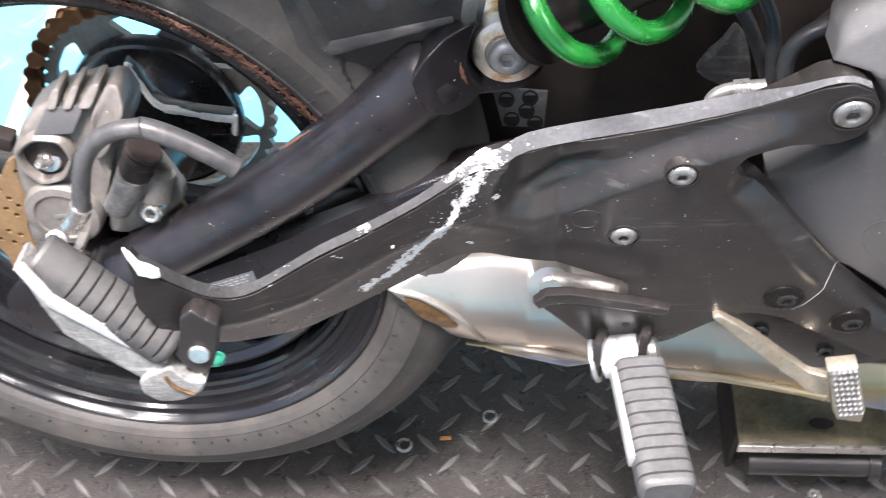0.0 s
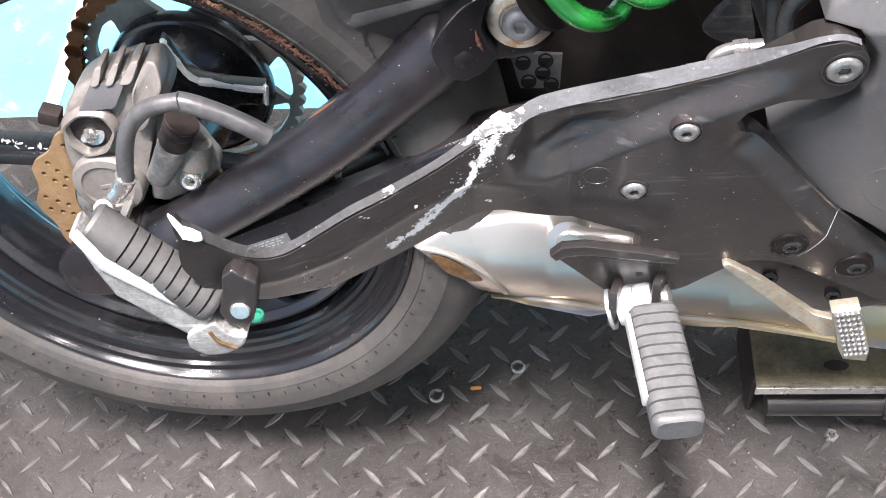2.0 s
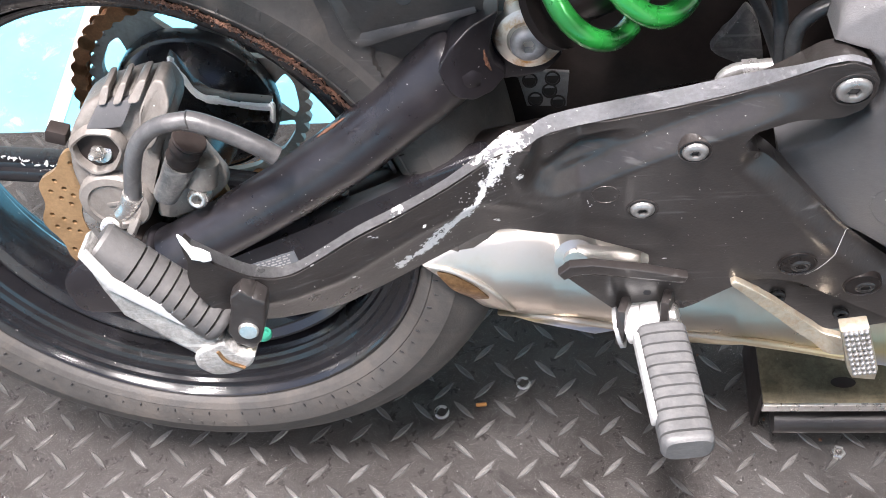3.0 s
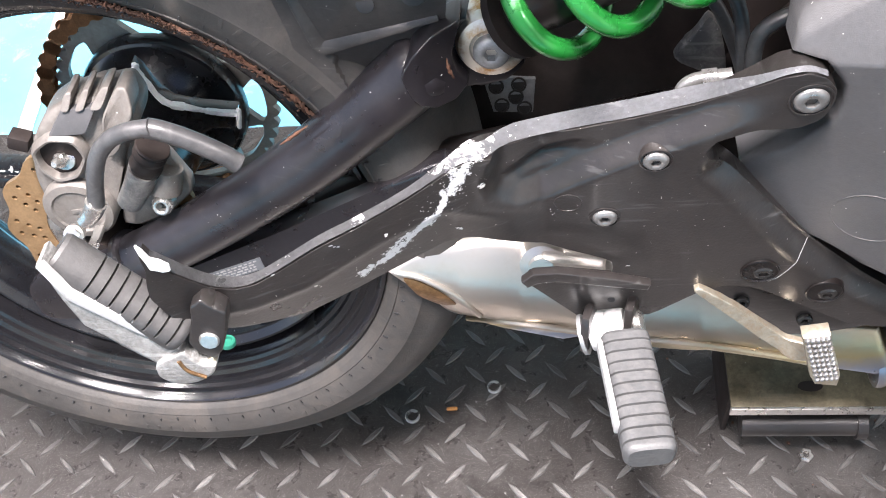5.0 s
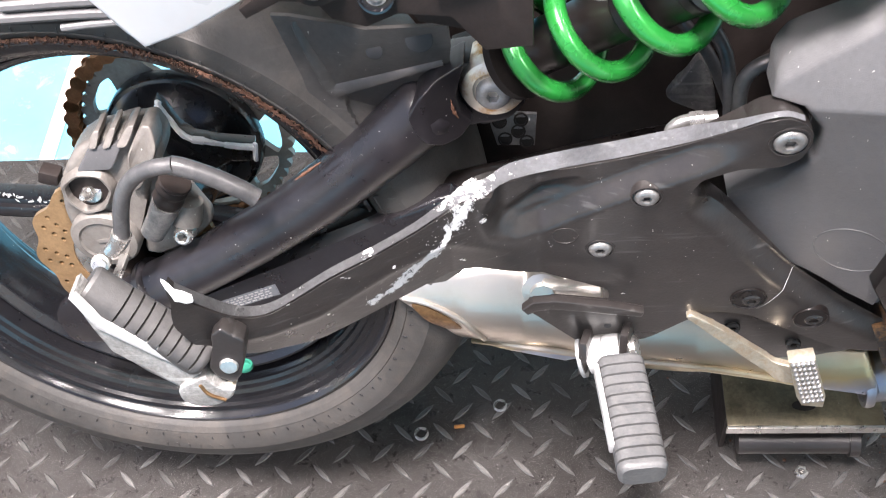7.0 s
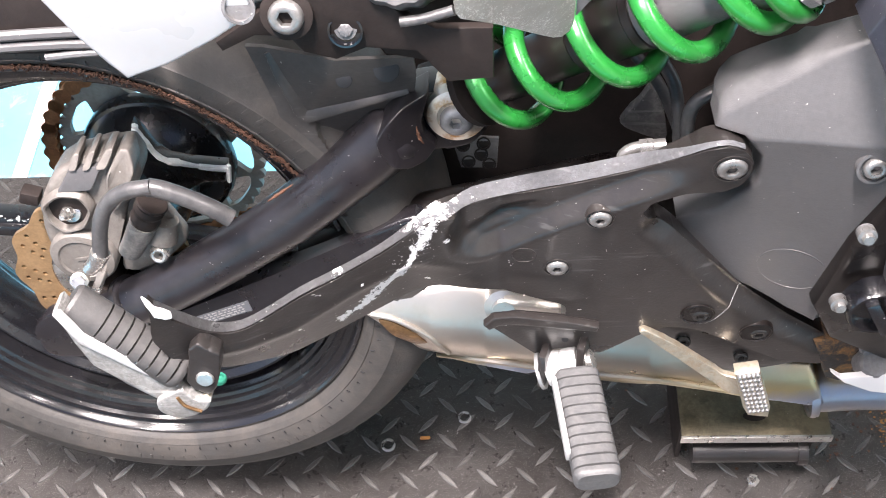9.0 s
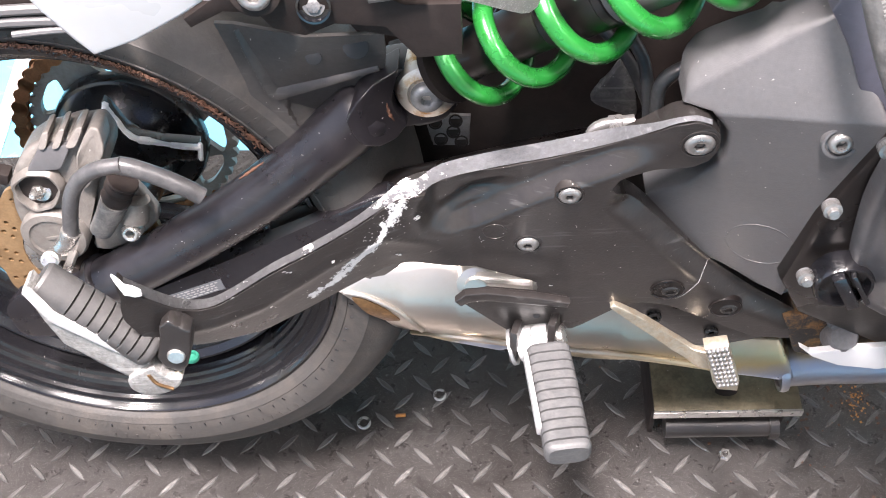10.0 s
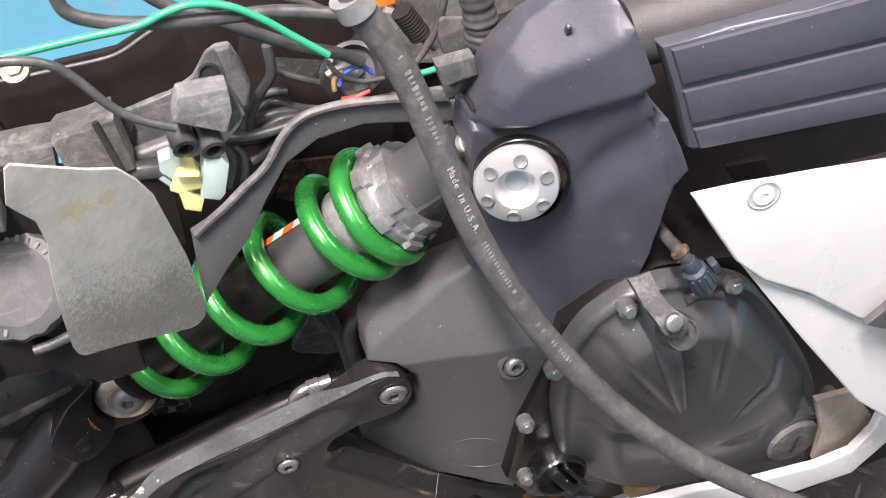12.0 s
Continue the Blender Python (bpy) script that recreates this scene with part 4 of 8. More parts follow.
part("hose_fitting", tube([bj[0], bj[1], bj[2]], lambda t: 0.0082 - 0.002 * t, 16), M_STEEL, cal, "zinc crimped hose fitting")
part("banjo", lathe([(0.0075, -0.007), (0.0075, 0.003), (0.0058, 0.004), (0.0058, 0.008), (0.0, 0.008)], bj[3], (0.2, -0.8, 0.5), 24, hexed=(2, 3)), M_STEEL, cal, "zinc banjo bolt")
bb = [(0.0149, -0.1400, 0.3941), (0.0283, -0.1400, 0.3968)]
part("clip", block((0.03, 0.004, 0.008), between(bb[0], bb[1]), 0.001), M_STEEL, cal)

# ---- swingarm
arm = new("swingarm")
arm.parent = bike
tagged(arm, label="satin black tubular swingarm with rust at its welds")
part("main_tube", tube([(0.012, -0.118, 0.338), (0.06, -0.118, 0.362), (0.12, -0.118, 0.398), (0.19, -0.118, 0.446), (0.245, -0.118, 0.493), (0.272, -0.117, 0.517), (0.300, -0.114, 0.543)], lambda t: (0.0225 + 0.003 * t) * math.sqrt(max(0.04, 1.0 - max(0.0, (t - 0.94) / 0.06) ** 2)), 28), M_SWING, arm)
part("lower_tube", tube([(0.20, -0.100, 0.385), (0.2442, -0.100, 0.4100), (0.2946, -0.100, 0.4300), (0.343, -0.100, 0.4420), (0.3901, -0.100, 0.4540), (0.4587, -0.098, 0.4695), (0.58, -0.09, 0.480)], 0.0185, 22), M_DEEP, arm)
low = [(0.0100, 0.3080), (0.0846, 0.3470), (0.1687, 0.3870), (0.2479, 0.4290), (0.3000, 0.4540), (0.3200, 0.4300), (0.2603, 0.3659), (0.1681, 0.2932), (0.0713, 0.2700), (0.0150, 0.2800)]
part("lower_member", prism(rounded(low, 2, 0.2), -0.125, 0.02, 0.005, (), 3), M_SWING, arm, "flat black lower swingarm member")
part("axle_plate", prism(rounded([(-0.06, 0.285), (0.03, 0.29), (0.06, 0.33), (0.05, 0.365), (-0.04, 0.35), (-0.065, 0.325)], 3), -0.128, 0.014, 0.003), M_SWING, arm)
part("weld_collar", lathe([(0.0225, -0.006), (0.0265, -0.004), (0.0268, 0.002), (0.0225, 0.005)], (0.036, -0.118, 0.35), (0.83, 0, 0.56), 28), M_SWING, arm)
part("left_tube", tube([(0.0, 0.165, 0.335), (0.15, 0.165, 0.40), (0.32, 0.15, 0.46), (0.58, 0.10, 0.47)], 0.02, 16), M_SWING, arm)
cl = [(0.2897, 0.545), (0.2964, 0.5596), (0.3071, 0.5644), (0.3285, 0.5666), (0.3494, 0.5616), (0.3599, 0.5491), (0.3607, 0.5275), (0.3468, 0.513), (0.3222, 0.5094), (0.3101, 0.5088), (0.2985, 0.5188)]
part("shock_lug", prism(rounded(cl, 2), -0.1105, 0.035, 0.003), M_SWING, arm)
web_ = [(0.2770, 0.5420), (0.2870, 0.5600), (0.3000, 0.5700), (0.3190, 0.5730), (0.3150, 0.5620), (0.3110, 0.5480), (0.3135, 0.5330), (0.3215, 0.5200), (0.3120, 0.5110), (0.2990, 0.5110), (0.2850, 0.5220)]
part("lug_web", prism(rounded(web_, 2, 0.2), lambda x, z: -0.1425 + 0.75 * max(0.0, x - 0.290), 0.03, 0.003, (), 3, (), 0.004), M_SWING, arm, "", 60)
for weld in ([(0.3080, -0.1290, 0.5480), (0.3090, -0.1285, 0.5380), (0.3120, -0.1265, 0.5290)], [(0.1850, -0.1385, 0.4850), (0.1960, -0.1385, 0.4930), (0.2080, -0.1385, 0.5020)]):
    part("weld_rust", tube(weld, lambda t: 0.0004 + 0.0014 * math.sin(math.pi * t) * (0.7 + 0.3 * math.sin(t * 23)), 10), M_GREASE, arm, "brown rust along the weld")
gus = [(-0.0002, 0.3414), (0.0835, 0.3608), (0.1790, 0.4066), (0.1870, 0.3645), (0.1341, 0.3023), (0.0634, 0.2764), (-0.0107, 0.2869)]
part("gusset", prism(gus, -0.1, 0.006, 0.001), M_BLACK, arm)
la, lb_, lc, ld = (Vector(q) for q in [(0.0620, -0.1256, 0.3255), (0.1420, -0.1256, 0.3570), (0.1440, -0.1256, 0.3445), (0.0680, -0.1256, 0.3150)])
lbm = bmesh.new()
quad = [lbm.verts.new(q) for q in (la, lb_, lc, ld)]
face_l = lbm.faces.new(quad)
ext_l = bmesh.ops.extrude_face_region(lbm, geom=[face_l])
for v in ext_l["geom"]:
    if isinstance(v, bmesh.types.BMVert):
        v.co.y += 0.0005
part("label", lbm, M_STICKER, arm, "narrow grey warning label with tiny unreadable print")
tiny = bmesh.new()
for k in range(4):
    u0 = 0.03
    while u0 < 0.93:
        u1 = min(0.97, u0 + rng.uniform(0.02, 0.07))
        v0, v1 = 0.10 + 0.22 * k, 0.10 + 0.22 * k + 0.12
        tiny.faces.new([tiny.verts.new(la.lerp(lb_, u).lerp(ld.lerp(lc, u), v) + Vector((0, -0.0004, 0))) for u, v in ((u0, v0), (u1, v0), (u1, v1), (u0, v1))])
        u0 = u1 + 0.02
part("label_print", tiny, M_DULLPRINT, arm, "rows of tiny unreadable print", kind="stuff")

# ---- shock absorber
shock = new("shock_absorber")
shock.parent = bike
tagged(shock, label="rear shock absorber with bright green coil spring")
S0 = Vector((0.3263, -0.0862, 0.5379))
SU = Vector((0.7527, -0.3118, 0.5798)).normalized()


CAM_SIDE = (Vector((0.0, -0.763, 0.647)) - SU * Vector((0.0, -0.763, 0.647)).dot(SU)).normalized()
LOW = SU.cross(CAM_SIDE)
PITCHES = [0.0720, 0.1157, 0.1690, 0.2203, 0.2735, 0.2930]


def rise(t):
    """Height of the wire after t turns: steep along the outer half turn, flatter behind, closed at both ends."""
    if t < 0:
        return PITCHES[0] + 0.024 * max(t, -0.5)
    if t >= len(PITCHES) - 1:
        return PITCHES[-1] + 0.002 * min(t - len(PITCHES) + 1, 1.0)
    k = int(math.floor(t))
    knee = 0.92 if k == len(PITCHES) - 2 else 0.68
    f = t - k
    share = knee * f * 2 if f < 0.5 else knee + (1 - knee) * (f * 2 - 1)
    return PITCHES[k] + (PITCHES[k + 1] - PITCHES[k]) * share


def coil(r, wire):
    """The spring: heights of the wire where it passes lowest, one a turn, joined by a helix."""
    pts = []
    n = 36
    for i in range(-22, (len(PITCHES) - 1) * n + 15):
        t = min(max(i / n, -0.61), len(PITCHES) - 0.28)
        h = sum(rise(t + s / 60) for s in range(-6, 7)) / 13
        a = math.pi + 2 * math.pi * t
        pts.append(S0 + SU * h + (-LOW * math.cos(a) + CAM_SIDE * math.sin(a)) * r)
    return part("spring", tube(pts, wire, 16, steps=0), M_GREEN, shock, "bright green painted coil spring")


coil(0.0365, 0.0074)
part("damper_sleeve", lathe([(0.0195, 0.0200), (0.0200, 0.1330), (0.0206, 0.1370), (0.0228, 0.1390), (0.0232, 0.1850), (0.0240, 0.1860), (0.0240, 0.1920), (0.0228, 0.1930)], S0, SU, 40), M_DEEP, shock, "black lower damper sleeve")
part("damper_tube", lathe([(0.0226, 0.1925), (0.0230, 0.1930), (0.0246, 0.3600), (0.0190, 0.3650)], S0, SU, 40), M_PLASTIC, shock, "dark grey damper body")
part("lower_seat", lathe([(0.0162, 0.0280), (0.0300, 0.0330), (0.0310, 0.0400), (0.0270, 0.0420), (0.0163, 0.0420)], S0, SU, 32), M_BLACK, shock)
part("preload_collar", lathe([(0.0265, 0.3000), (0.0340, 0.3000), (0.0350, 0.3020), (0.0350, 0.3080), (0.0315, 0.3085), (0.0312, 0.3130), (0.0265, 0.3135)], S0, SU, 126, wave=lambda j, a, r: r * (1.0 + (0.09 if 2 <= j <= 5 and math.sin(a * 7) > 0.2 else 0.0))), M_ALU, shock, "notched bare aluminium preload collar", 25)
part("toothed_ring", lathe([(0.0248, 0.3110), (0.0298, 0.3110), (0.0300, 0.3235), (0.0250, 0.3245)], S0, SU, 60, wave=lambda j, a, r: r * (1.0 + (0.07 if j in (1, 2) and math.sin(a * 5 + 1) > 0 else 0.0))), M_ALU, shock, "", 25)
part("spring_seat", lathe([(0.0232, 0.2640), (0.0262, 0.2645), (0.0265, 0.2680), (0.0258, 0.2990), (0.0240, 0.2995)], S0, SU, 40), M_ZINC, shock, "worn sleeve under the upper coils")
side = (CAM_SIDE * 0.66 + LOW * 0.75).normalized()
perp = SU.cross(side)
stop = part("stopper", block((0.024, 0.004, 0.012), Matrix.Translation(S0 + SU * 0.334 + side * 0.0248) @ Matrix((SU, side, perp)).transposed().to_4x4(), 0.001), M_DARKLEVER, shock, "dull drilled stop tab")
for k in (-0.007, 0.004):
    part("hole", lathe([(0.0016, 0.0), (0.0016, 0.0004), (0.0, 0.0004)], S0 + SU * (0.334 + k) + side * 0.0268, side, 12), M_DARKMARK, stop)
nn = (CAM_SIDE * 0.47 - LOW * 0.88).normalized()
lb = S0 + SU * 0.2090 + nn * 0.0241
for k, mt in enumerate((M_WHITEW, M_ORANGE, M_WHITEW, M_ORANGE, M_WHITEW, M_ORANGE)):
    part("sticker", block((0.010, 0.0006, 0.0075), Matrix.Translation(lb + SU * 0.010 * (k - 1)) @ Matrix((SU, nn, SU.cross(nn))).transposed().to_4x4()), mt, shock, "orange and white label strip")
part("lower_eye", lathe([(0.02, -0.006), (0.02, 0.02)], S0 + Vector((0, 0.01, 0)), (0, 1, 0), 24), M_BLACK, shock)
sbc = (0.3376, -0.1150, 0.5465)
col = part("bolt_collar", lathe([(0.0255, -0.028), (0.0255, -0.006), (0.0225, 0.001), (0.0148, 0.004), (0.0138, 0.002), (0.0, 0.002)], sbc, (0, -1, 0.05), 36), M_COLLAR, shock, "rust-stained silver bolt collar")
socket_bolt("bolt", (0.3376, -0.1188, 0.5450), shock, 0.0126, 0.006, (0, -1, 0.05), M_ZINC, 0.4)

# ---- exhaust
ex = new("exhaust")
ex.parent = bike
tagged(ex, label="stainless steel underslung exhaust with brown and gold heat tints")
sil = [(0.2430, 0.3376), (0.2633, 0.3520), (0.2884, 0.3566), (0.3231, 0.3557), (0.3529, 0.3504), (0.4028, 0.3329), (0.4433, 0.3166), (0.4947, 0.2980), (0.5949, 0.2609), (0.6486, 0.2497), (0.6678, 0.1992), (0.6526, 0.1963), (0.6003, 0.2092), (0.5085, 0.2285), (0.3858, 0.1978), (0.3302, 0.2152), (0.3003, 0.2282), (0.2784, 0.2974), (0.2557, 0.3241)]


def yex(x, z):
    """The silencer's rounded side."""
    return min(-0.085, -0.128 + 8.0 * (z - 0.3176 - -0.2917 * (x - 0.2849)) ** 2)


bm = prism(sil, yex, 0.09, 0.006, (), 3, [((0.5, 0.20 + 0.009 * q), (0.0, 1.0)) for q in range(24)] + [((0.2 + 0.05 * q, 0.3), (1.0, 0.0)) for q in range(11)])
part("silencer", bm, M_EXHAUST, ex, "", 50)
ridge = [(0.3008, -0.0865, 0.2342), (0.3494, -0.1208, 0.2657), (0.4124, -0.1243, 0.2550), (0.5070, -0.1288, 0.2436), (0.5929, -0.1293, 0.2223)]
part("seam", tube(ridge, 0.003, 8), M_EXHAUST, ex)
slot = [(0.2543, 0.3333), (0.2670, 0.3302), (0.2866, 0.3147), (0.2984, 0.2968), (0.2849, 0.2939), (0.2673, 0.3086)]
part("outlet", prism(rounded(slot, 3), lambda x, z: yex(x, z) - 0.0010, 0.006, 0.0008), M_SOOTY, ex, "sooty brown outlet slot")
lip = [(x, yex(x, z) - 0.0006, z) for x, z in ((0.2494, 0.3385), (0.2700, 0.3318), (0.2930, 0.3155), (0.3060, 0.2960), (0.3150, 0.2760))]
part("outlet_lip", tube(lip, lambda t: 0.0022 + 0.0006 * t, 10), M_EXHAUST, ex)
pp = [(0.6579, -0.1000, 0.1951), (0.6979, -0.1000, 0.1983), (0.7462, -0.1000, 0.1986), (0.8196, -0.1000, 0.2033)]
part("pipe", tube(pp, 0.026, 24), M_EXHAUST, ex)
cp = [(0.6594, -0.1000, 0.1959), (0.6738, -0.1000, 0.1972)]
part("clamp", lathe([(0.026, -0.004), (0.0305, -0.004), (0.0315, 0.0), (0.0305, 0.004), (0.026, 0.004), (0.026, -0.004)], cp[0], Vector(cp[1]) - Vector(cp[0]), 36), M_EXHAUST, ex, "heat-tinted exhaust clamp band")
mt = [(0.3679, -0.1300, 0.3501), (0.3900, -0.1300, 0.3457)]
part("mount_boss", lathe([(0.017, -0.02), (0.017, 0.004), (0.010, 0.006), (0.010, 0.012), (0.0, 0.012)], mt[0], (0, -1, 0.3), 22), M_EXHAUST, ex)
part("mount_lug", block((0.05, 0.012, 0.03), Matrix.Translation(mt[1]) @ pose(0, 0, 0, 20, 10, 0), 0.004), M_EXHAUST, ex)
# ---- footpeg bracket
brk = new("footpeg_bracket")
brk.parent = bike
tagged(brk, label="dark grey cast footpeg bracket, scraped to bare metal and snapped at its tip")
POCKET = [(0.5080, 0.5790), (0.4900, 0.5690), (0.4661, 0.5560), (0.4289, 0.5365), (0.3896, 0.5140), (0.3690, 0.5000), (0.3568, 0.4995), (0.3450, 0.5090), (0.3400, 0.5200), (0.3380, 0.5700), (0.4600, 0.6100), (0.5100, 0.6100)]
NOSE = [(0.4850, 0.5090), (0.4986, 0.4935), (0.5146, 0.4712), (0.5502, 0.4250), (0.5936, 0.3760), (0.6349, 0.3438)]
BELLY = [(0.1550, 0.4800), (0.1718, 0.4756), (0.1878, 0.4720), (0.2187, 0.4740), (0.2685, 0.4959), (0.3088, 0.5068), (0.3300, 0.4900), (0.3600, 0.4640)]


def ybr(x, z):
    """The bracket's face: a sunken pocket under the upper rim with a sloping lower bank, a chamfered nose, a lower face folded in."""
    d = away(POCKET[:9], x, z)
    low = 1.0 if inside(POCKET, x, z) else max(0.0, 1.0 - d / 0.0155)
    low *= 0.0125 * ease((0.516 - x) / 0.05) * ease((x - 0.326) / 0.02)
    hollow = 0.006 * ease(1.0 - math.hypot((x - 0.372 - 0.5 * (z - 0.519)) / 0.030, (z - 0.517 - 0.33 * (x - 0.372)) / 0.010))
    nose = 0.0105 * max(0.0, 1.0 - away(NOSE, x, z) / 0.0165)
    under = 0.0
    if x < 0.36:
        b = over(BELLY, x, z)
        under = (0.16 * max(0.0, -b - 0.001) - 0.0016 * ease(1.0 - abs(b) / 0.006)) * ease((0.36 - x) / 0.05)
    dent = 0.0012 * ease(1.0 - math.hypot(x - 0.2420, z - 0.5010) / 0.009)
    return yb(x, z) + low + hollow + nose + under + dent


out = [(0.5390, 0.5669), (0.5385, 0.5800), (0.5314, 0.5900), (0.5206, 0.5944), (0.5080, 0.5913), (0.4943, 0.5802), (0.4695, 0.5623), (0.4285, 0.5491), (0.3900, 0.5398), (0.3509, 0.5364), (0.3353, 0.5415), (0.3230, 0.5438), (0.3121, 0.5399), (0.2880, 0.5273), (0.2562, 0.5156), (0.2329, 0.5090), (0.2092, 0.4985), (0.1933, 0.4930), (0.1816, 0.4950), (0.1697, 0.5052), (0.1597, 0.5215), (0.1523, 0.5355), (0.1473, 0.5456), (0.1450, 0.5560), (0.1446, 0.5479), (0.1440, 0.5372), (0.1411, 0.5270), (0.1391, 0.5128), (0.1434, 0.4903), (0.1545, 0.4650), (0.1732, 0.4488), (0.2118, 0.4380), (0.2454, 0.4461), (0.2792, 0.4566), (0.3047, 0.4650), (0.3231, 0.4630), (0.3453, 0.4492), (0.3700, 0.4330), (0.3881, 0.4235), (0.4200, 0.4080), (0.4158, 0.3680), (0.4200, 0.3420), (0.4480, 0.3310), (0.4850, 0.3662), (0.5025, 0.3740), (0.5259, 0.3690), (0.5700, 0.3380), (0.6044, 0.3139), (0.6389, 0.3087), (0.6430, 0.3230), (0.6349, 0.3438), (0.6123, 0.3671), (0.5537, 0.4230), (0.5146, 0.4712), (0.4909, 0.5024), (0.4747, 0.5180), (0.4700, 0.5260), (0.4759, 0.5370), (0.4980, 0.5470), (0.5230, 0.5480), (0.5340, 0.5550)]
part("casting", prism(rounded(out, 2, 0.2), ybr, 0.026, 0.0035, (), 3, (), 0.0036, lambda x, z: yb(x, z) - 0.016 * (1.0 - ease((x - 0.29) / 0.05))), M_CASTWORN, brk, "", 48)


def strip(upper, lower):
    """A band between two lines of points."""
    bm = bmesh.new()
    u = [bm.verts.new(p) for p in smooth_path(upper, 3)]
    l = [bm.verts.new(p) for p in smooth_path(lower, 3)]
    for i in range(len(u) - 1):
        bm.faces.new((u[i], u[i + 1], l[i + 1], l[i]))
    bmesh.ops.solidify(bm, geom=bm.faces[:], thickness=0.002)
    return bm


def crest(a, b, deep, rise):
    """The bracket's upper edge from outline point a to b, as a line set back and raised."""
    return [(x, ybr(x, z) + deep * (0.5 + 0.5 * ease((x - 0.29) / 0.05) - 0.75 * ease((x - 0.455) / 0.06)), z + rise) for x, z in out[a:b]]


# Both strips are coloured paler than the casting because they face the light.
part("worn_rim", strip(crest(2, 13, 0.0165, 0.0030), crest(2, 13, 0.0006, 0.0016)), M_LITEDGEWORN, brk, "upper rim of the casting paled for top light, torn to bare metal", 50)
part("rear_rim", strip(crest(12, 23, 0.0165, 0.0034), crest(12, 23, 0.0004, 0.0022)), M_SHEENRIMWORN, brk, "", 50)
tip = [(0.1461, 0.5650), (0.1481, 0.5594), (0.1496, 0.5505), (0.1535, 0.5458), (0.1566, 0.5398), (0.1562, 0.5341), (0.1525, 0.5350), (0.1508, 0.5375), (0.1474, 0.5409), (0.1471, 0.5481), (0.1462, 0.5566)]
part("snapped_tip", prism(tip, lambda x, z: yb(x, z) - 0.002, 0.003, 0.0008), M_FRACTURE, brk, "bright snapped-off tip of bare metal")
rs = random.Random(11)
ch = bmesh.new()
A, D, E = [(0.3270, 0.5400), (0.3060, 0.5080), (0.2530, 0.4640)]
chips(ch, A, D, 0.03, 60, lambda x, z: ybr(x, z) - 0.0001, rs, small=0.004, large=0.018)
chips(ch, D, E, 0.03, 60, lambda x, z: ybr(x, z) - 0.0001, rs, small=0.004, large=0.018)
for q in [(0.2143, 0.5127), (0.2556, 0.5203), (0.2409, 0.5056), (0.2010, 0.5013), (0.3317, 0.5176), (0.2935, 0.5139), (0.2723, 0.4987), (0.2251, 0.4699), (0.3139, 0.4803), (0.4282, 0.4030), (0.3757, 0.4682)]:
    chips(ch, q, (q[0] + 0.002, q[1] + 0.001), 0.0060, 4, lambda x, z: ybr(x, z) - 0.0001, rs)
part("scrape", ch, M_CHIP, brk, "ragged scrape of bare aluminium across the casting", kind="stuff")
for bx, bz, r in ((0.5254, 0.5727, 0.0104), (0.4408, 0.5210, 0.0084), (0.4113, 0.4618, 0.0084)):
    p = (bx, yb(bx, bz), bz)
    part("boss", lathe([(r * 1.28, -0.01), (r * 1.28, 0.0006), (r * 1.16, 0.0008), (r * 1.12, 0.0002), (r * 1.1, -0.003)], p, (0, -1, -0.19), 32), M_CAST, brk)
    socket_bolt("bolt", (p[0], p[1] + 0.0004, p[2]), brk, r * 0.98, 0.0034, (0, -1, -0.19), M_BOLT, 0.42)
for bx, bz in ((0.5235, 0.3925), (0.5743, 0.3628)):
    p = (bx, ybr(bx, bz), bz)
    # Black disc raised off the face, its colour standing in for the bore's shade.
    part("recess", lathe([(0.0140, -0.004), (0.0138, 0.0012), (0.0128, 0.0016), (0.0120, 0.0005), (0.0, 0.0005)], p, (0, -1, -0.19), 28), M_DEEP, brk, "raised black disc for the shade in a counterbore")
    socket_bolt("bolt", (p[0] + 0.0028, p[1] + 0.001, p[2] - 0.0030), brk, 0.0074, 0.0022, (0, -1, -0.19), M_DARKBOLT)
CRACK = [(0.5540, 0.4240), (0.5500, 0.4120), (0.5450, 0.3980), (0.5380, 0.3850), (0.5310, 0.3780)]
crack = [(q.x, ybr(q.x, q.z) - 0.0004, q.z) for q in smooth_path([(x_, 0.0, z_) for x_, z_ in CRACK], 8)]
part("scratch", tube(crack, 0.0002, 6, steps=0), M_DULLPRINT, brk, "thin pale scratch")
part("moulding_mark", lathe([(0.0085, -0.001), (0.0088, 0.0004), (0.0093, 0.0004), (0.0095, -0.001), (0.0085, -0.001)], (0.3865, ybr(0.3865, 0.4787), 0.4787), (0, -1, -0.19), 30), M_CAST, brk)

# ---- rider footpeg
heel = [(0.3544, 0.4257), (0.3624, 0.4309), (0.3788, 0.4280), (0.4179, 0.4190), (0.4434, 0.4105), (0.4419, 0.4039), (0.4180, 0.4090), (0.3785, 0.4165), (0.3654, 0.4175), (0.3583, 0.4164)]
part("heel_guard", prism(heel, lambda x, z: yb(x, z) - 0.026, 0.008, 0.0018, (), 3), M_CAST, brk, "angular cast heel guard")
web = [(0.3587, 0.4045), (0.3783, 0.4007), (0.4187, 0.3931), (0.4432, 0.3878), (0.4380, 0.3559), (0.4261, 0.3636), (0.4030, 0.3591), (0.3960, 0.3501)]
part("peg_hanger", prism(web, lambda x, z: yb(x, z) - 0.014, 0.016, 0.002), M_CAST, brk)
part("heel_hole", lathe([(0.0028, -0.001), (0.0028, 0.0004), (0.0, 0.0004)], (0.4181, -0.1934, 0.3768), (0, -1, 0.1), 14), M_DARKMARK, brk)
peg = new("rider_footpeg")
peg.parent = bike
tagged(peg, label="rider footpeg with ribbed grey rubber, on a zinc pivot")
p0 = Vector((0.4255, -0.2220, 0.3668))
p1 = Vector((0.4373, -0.3200, 0.3628))
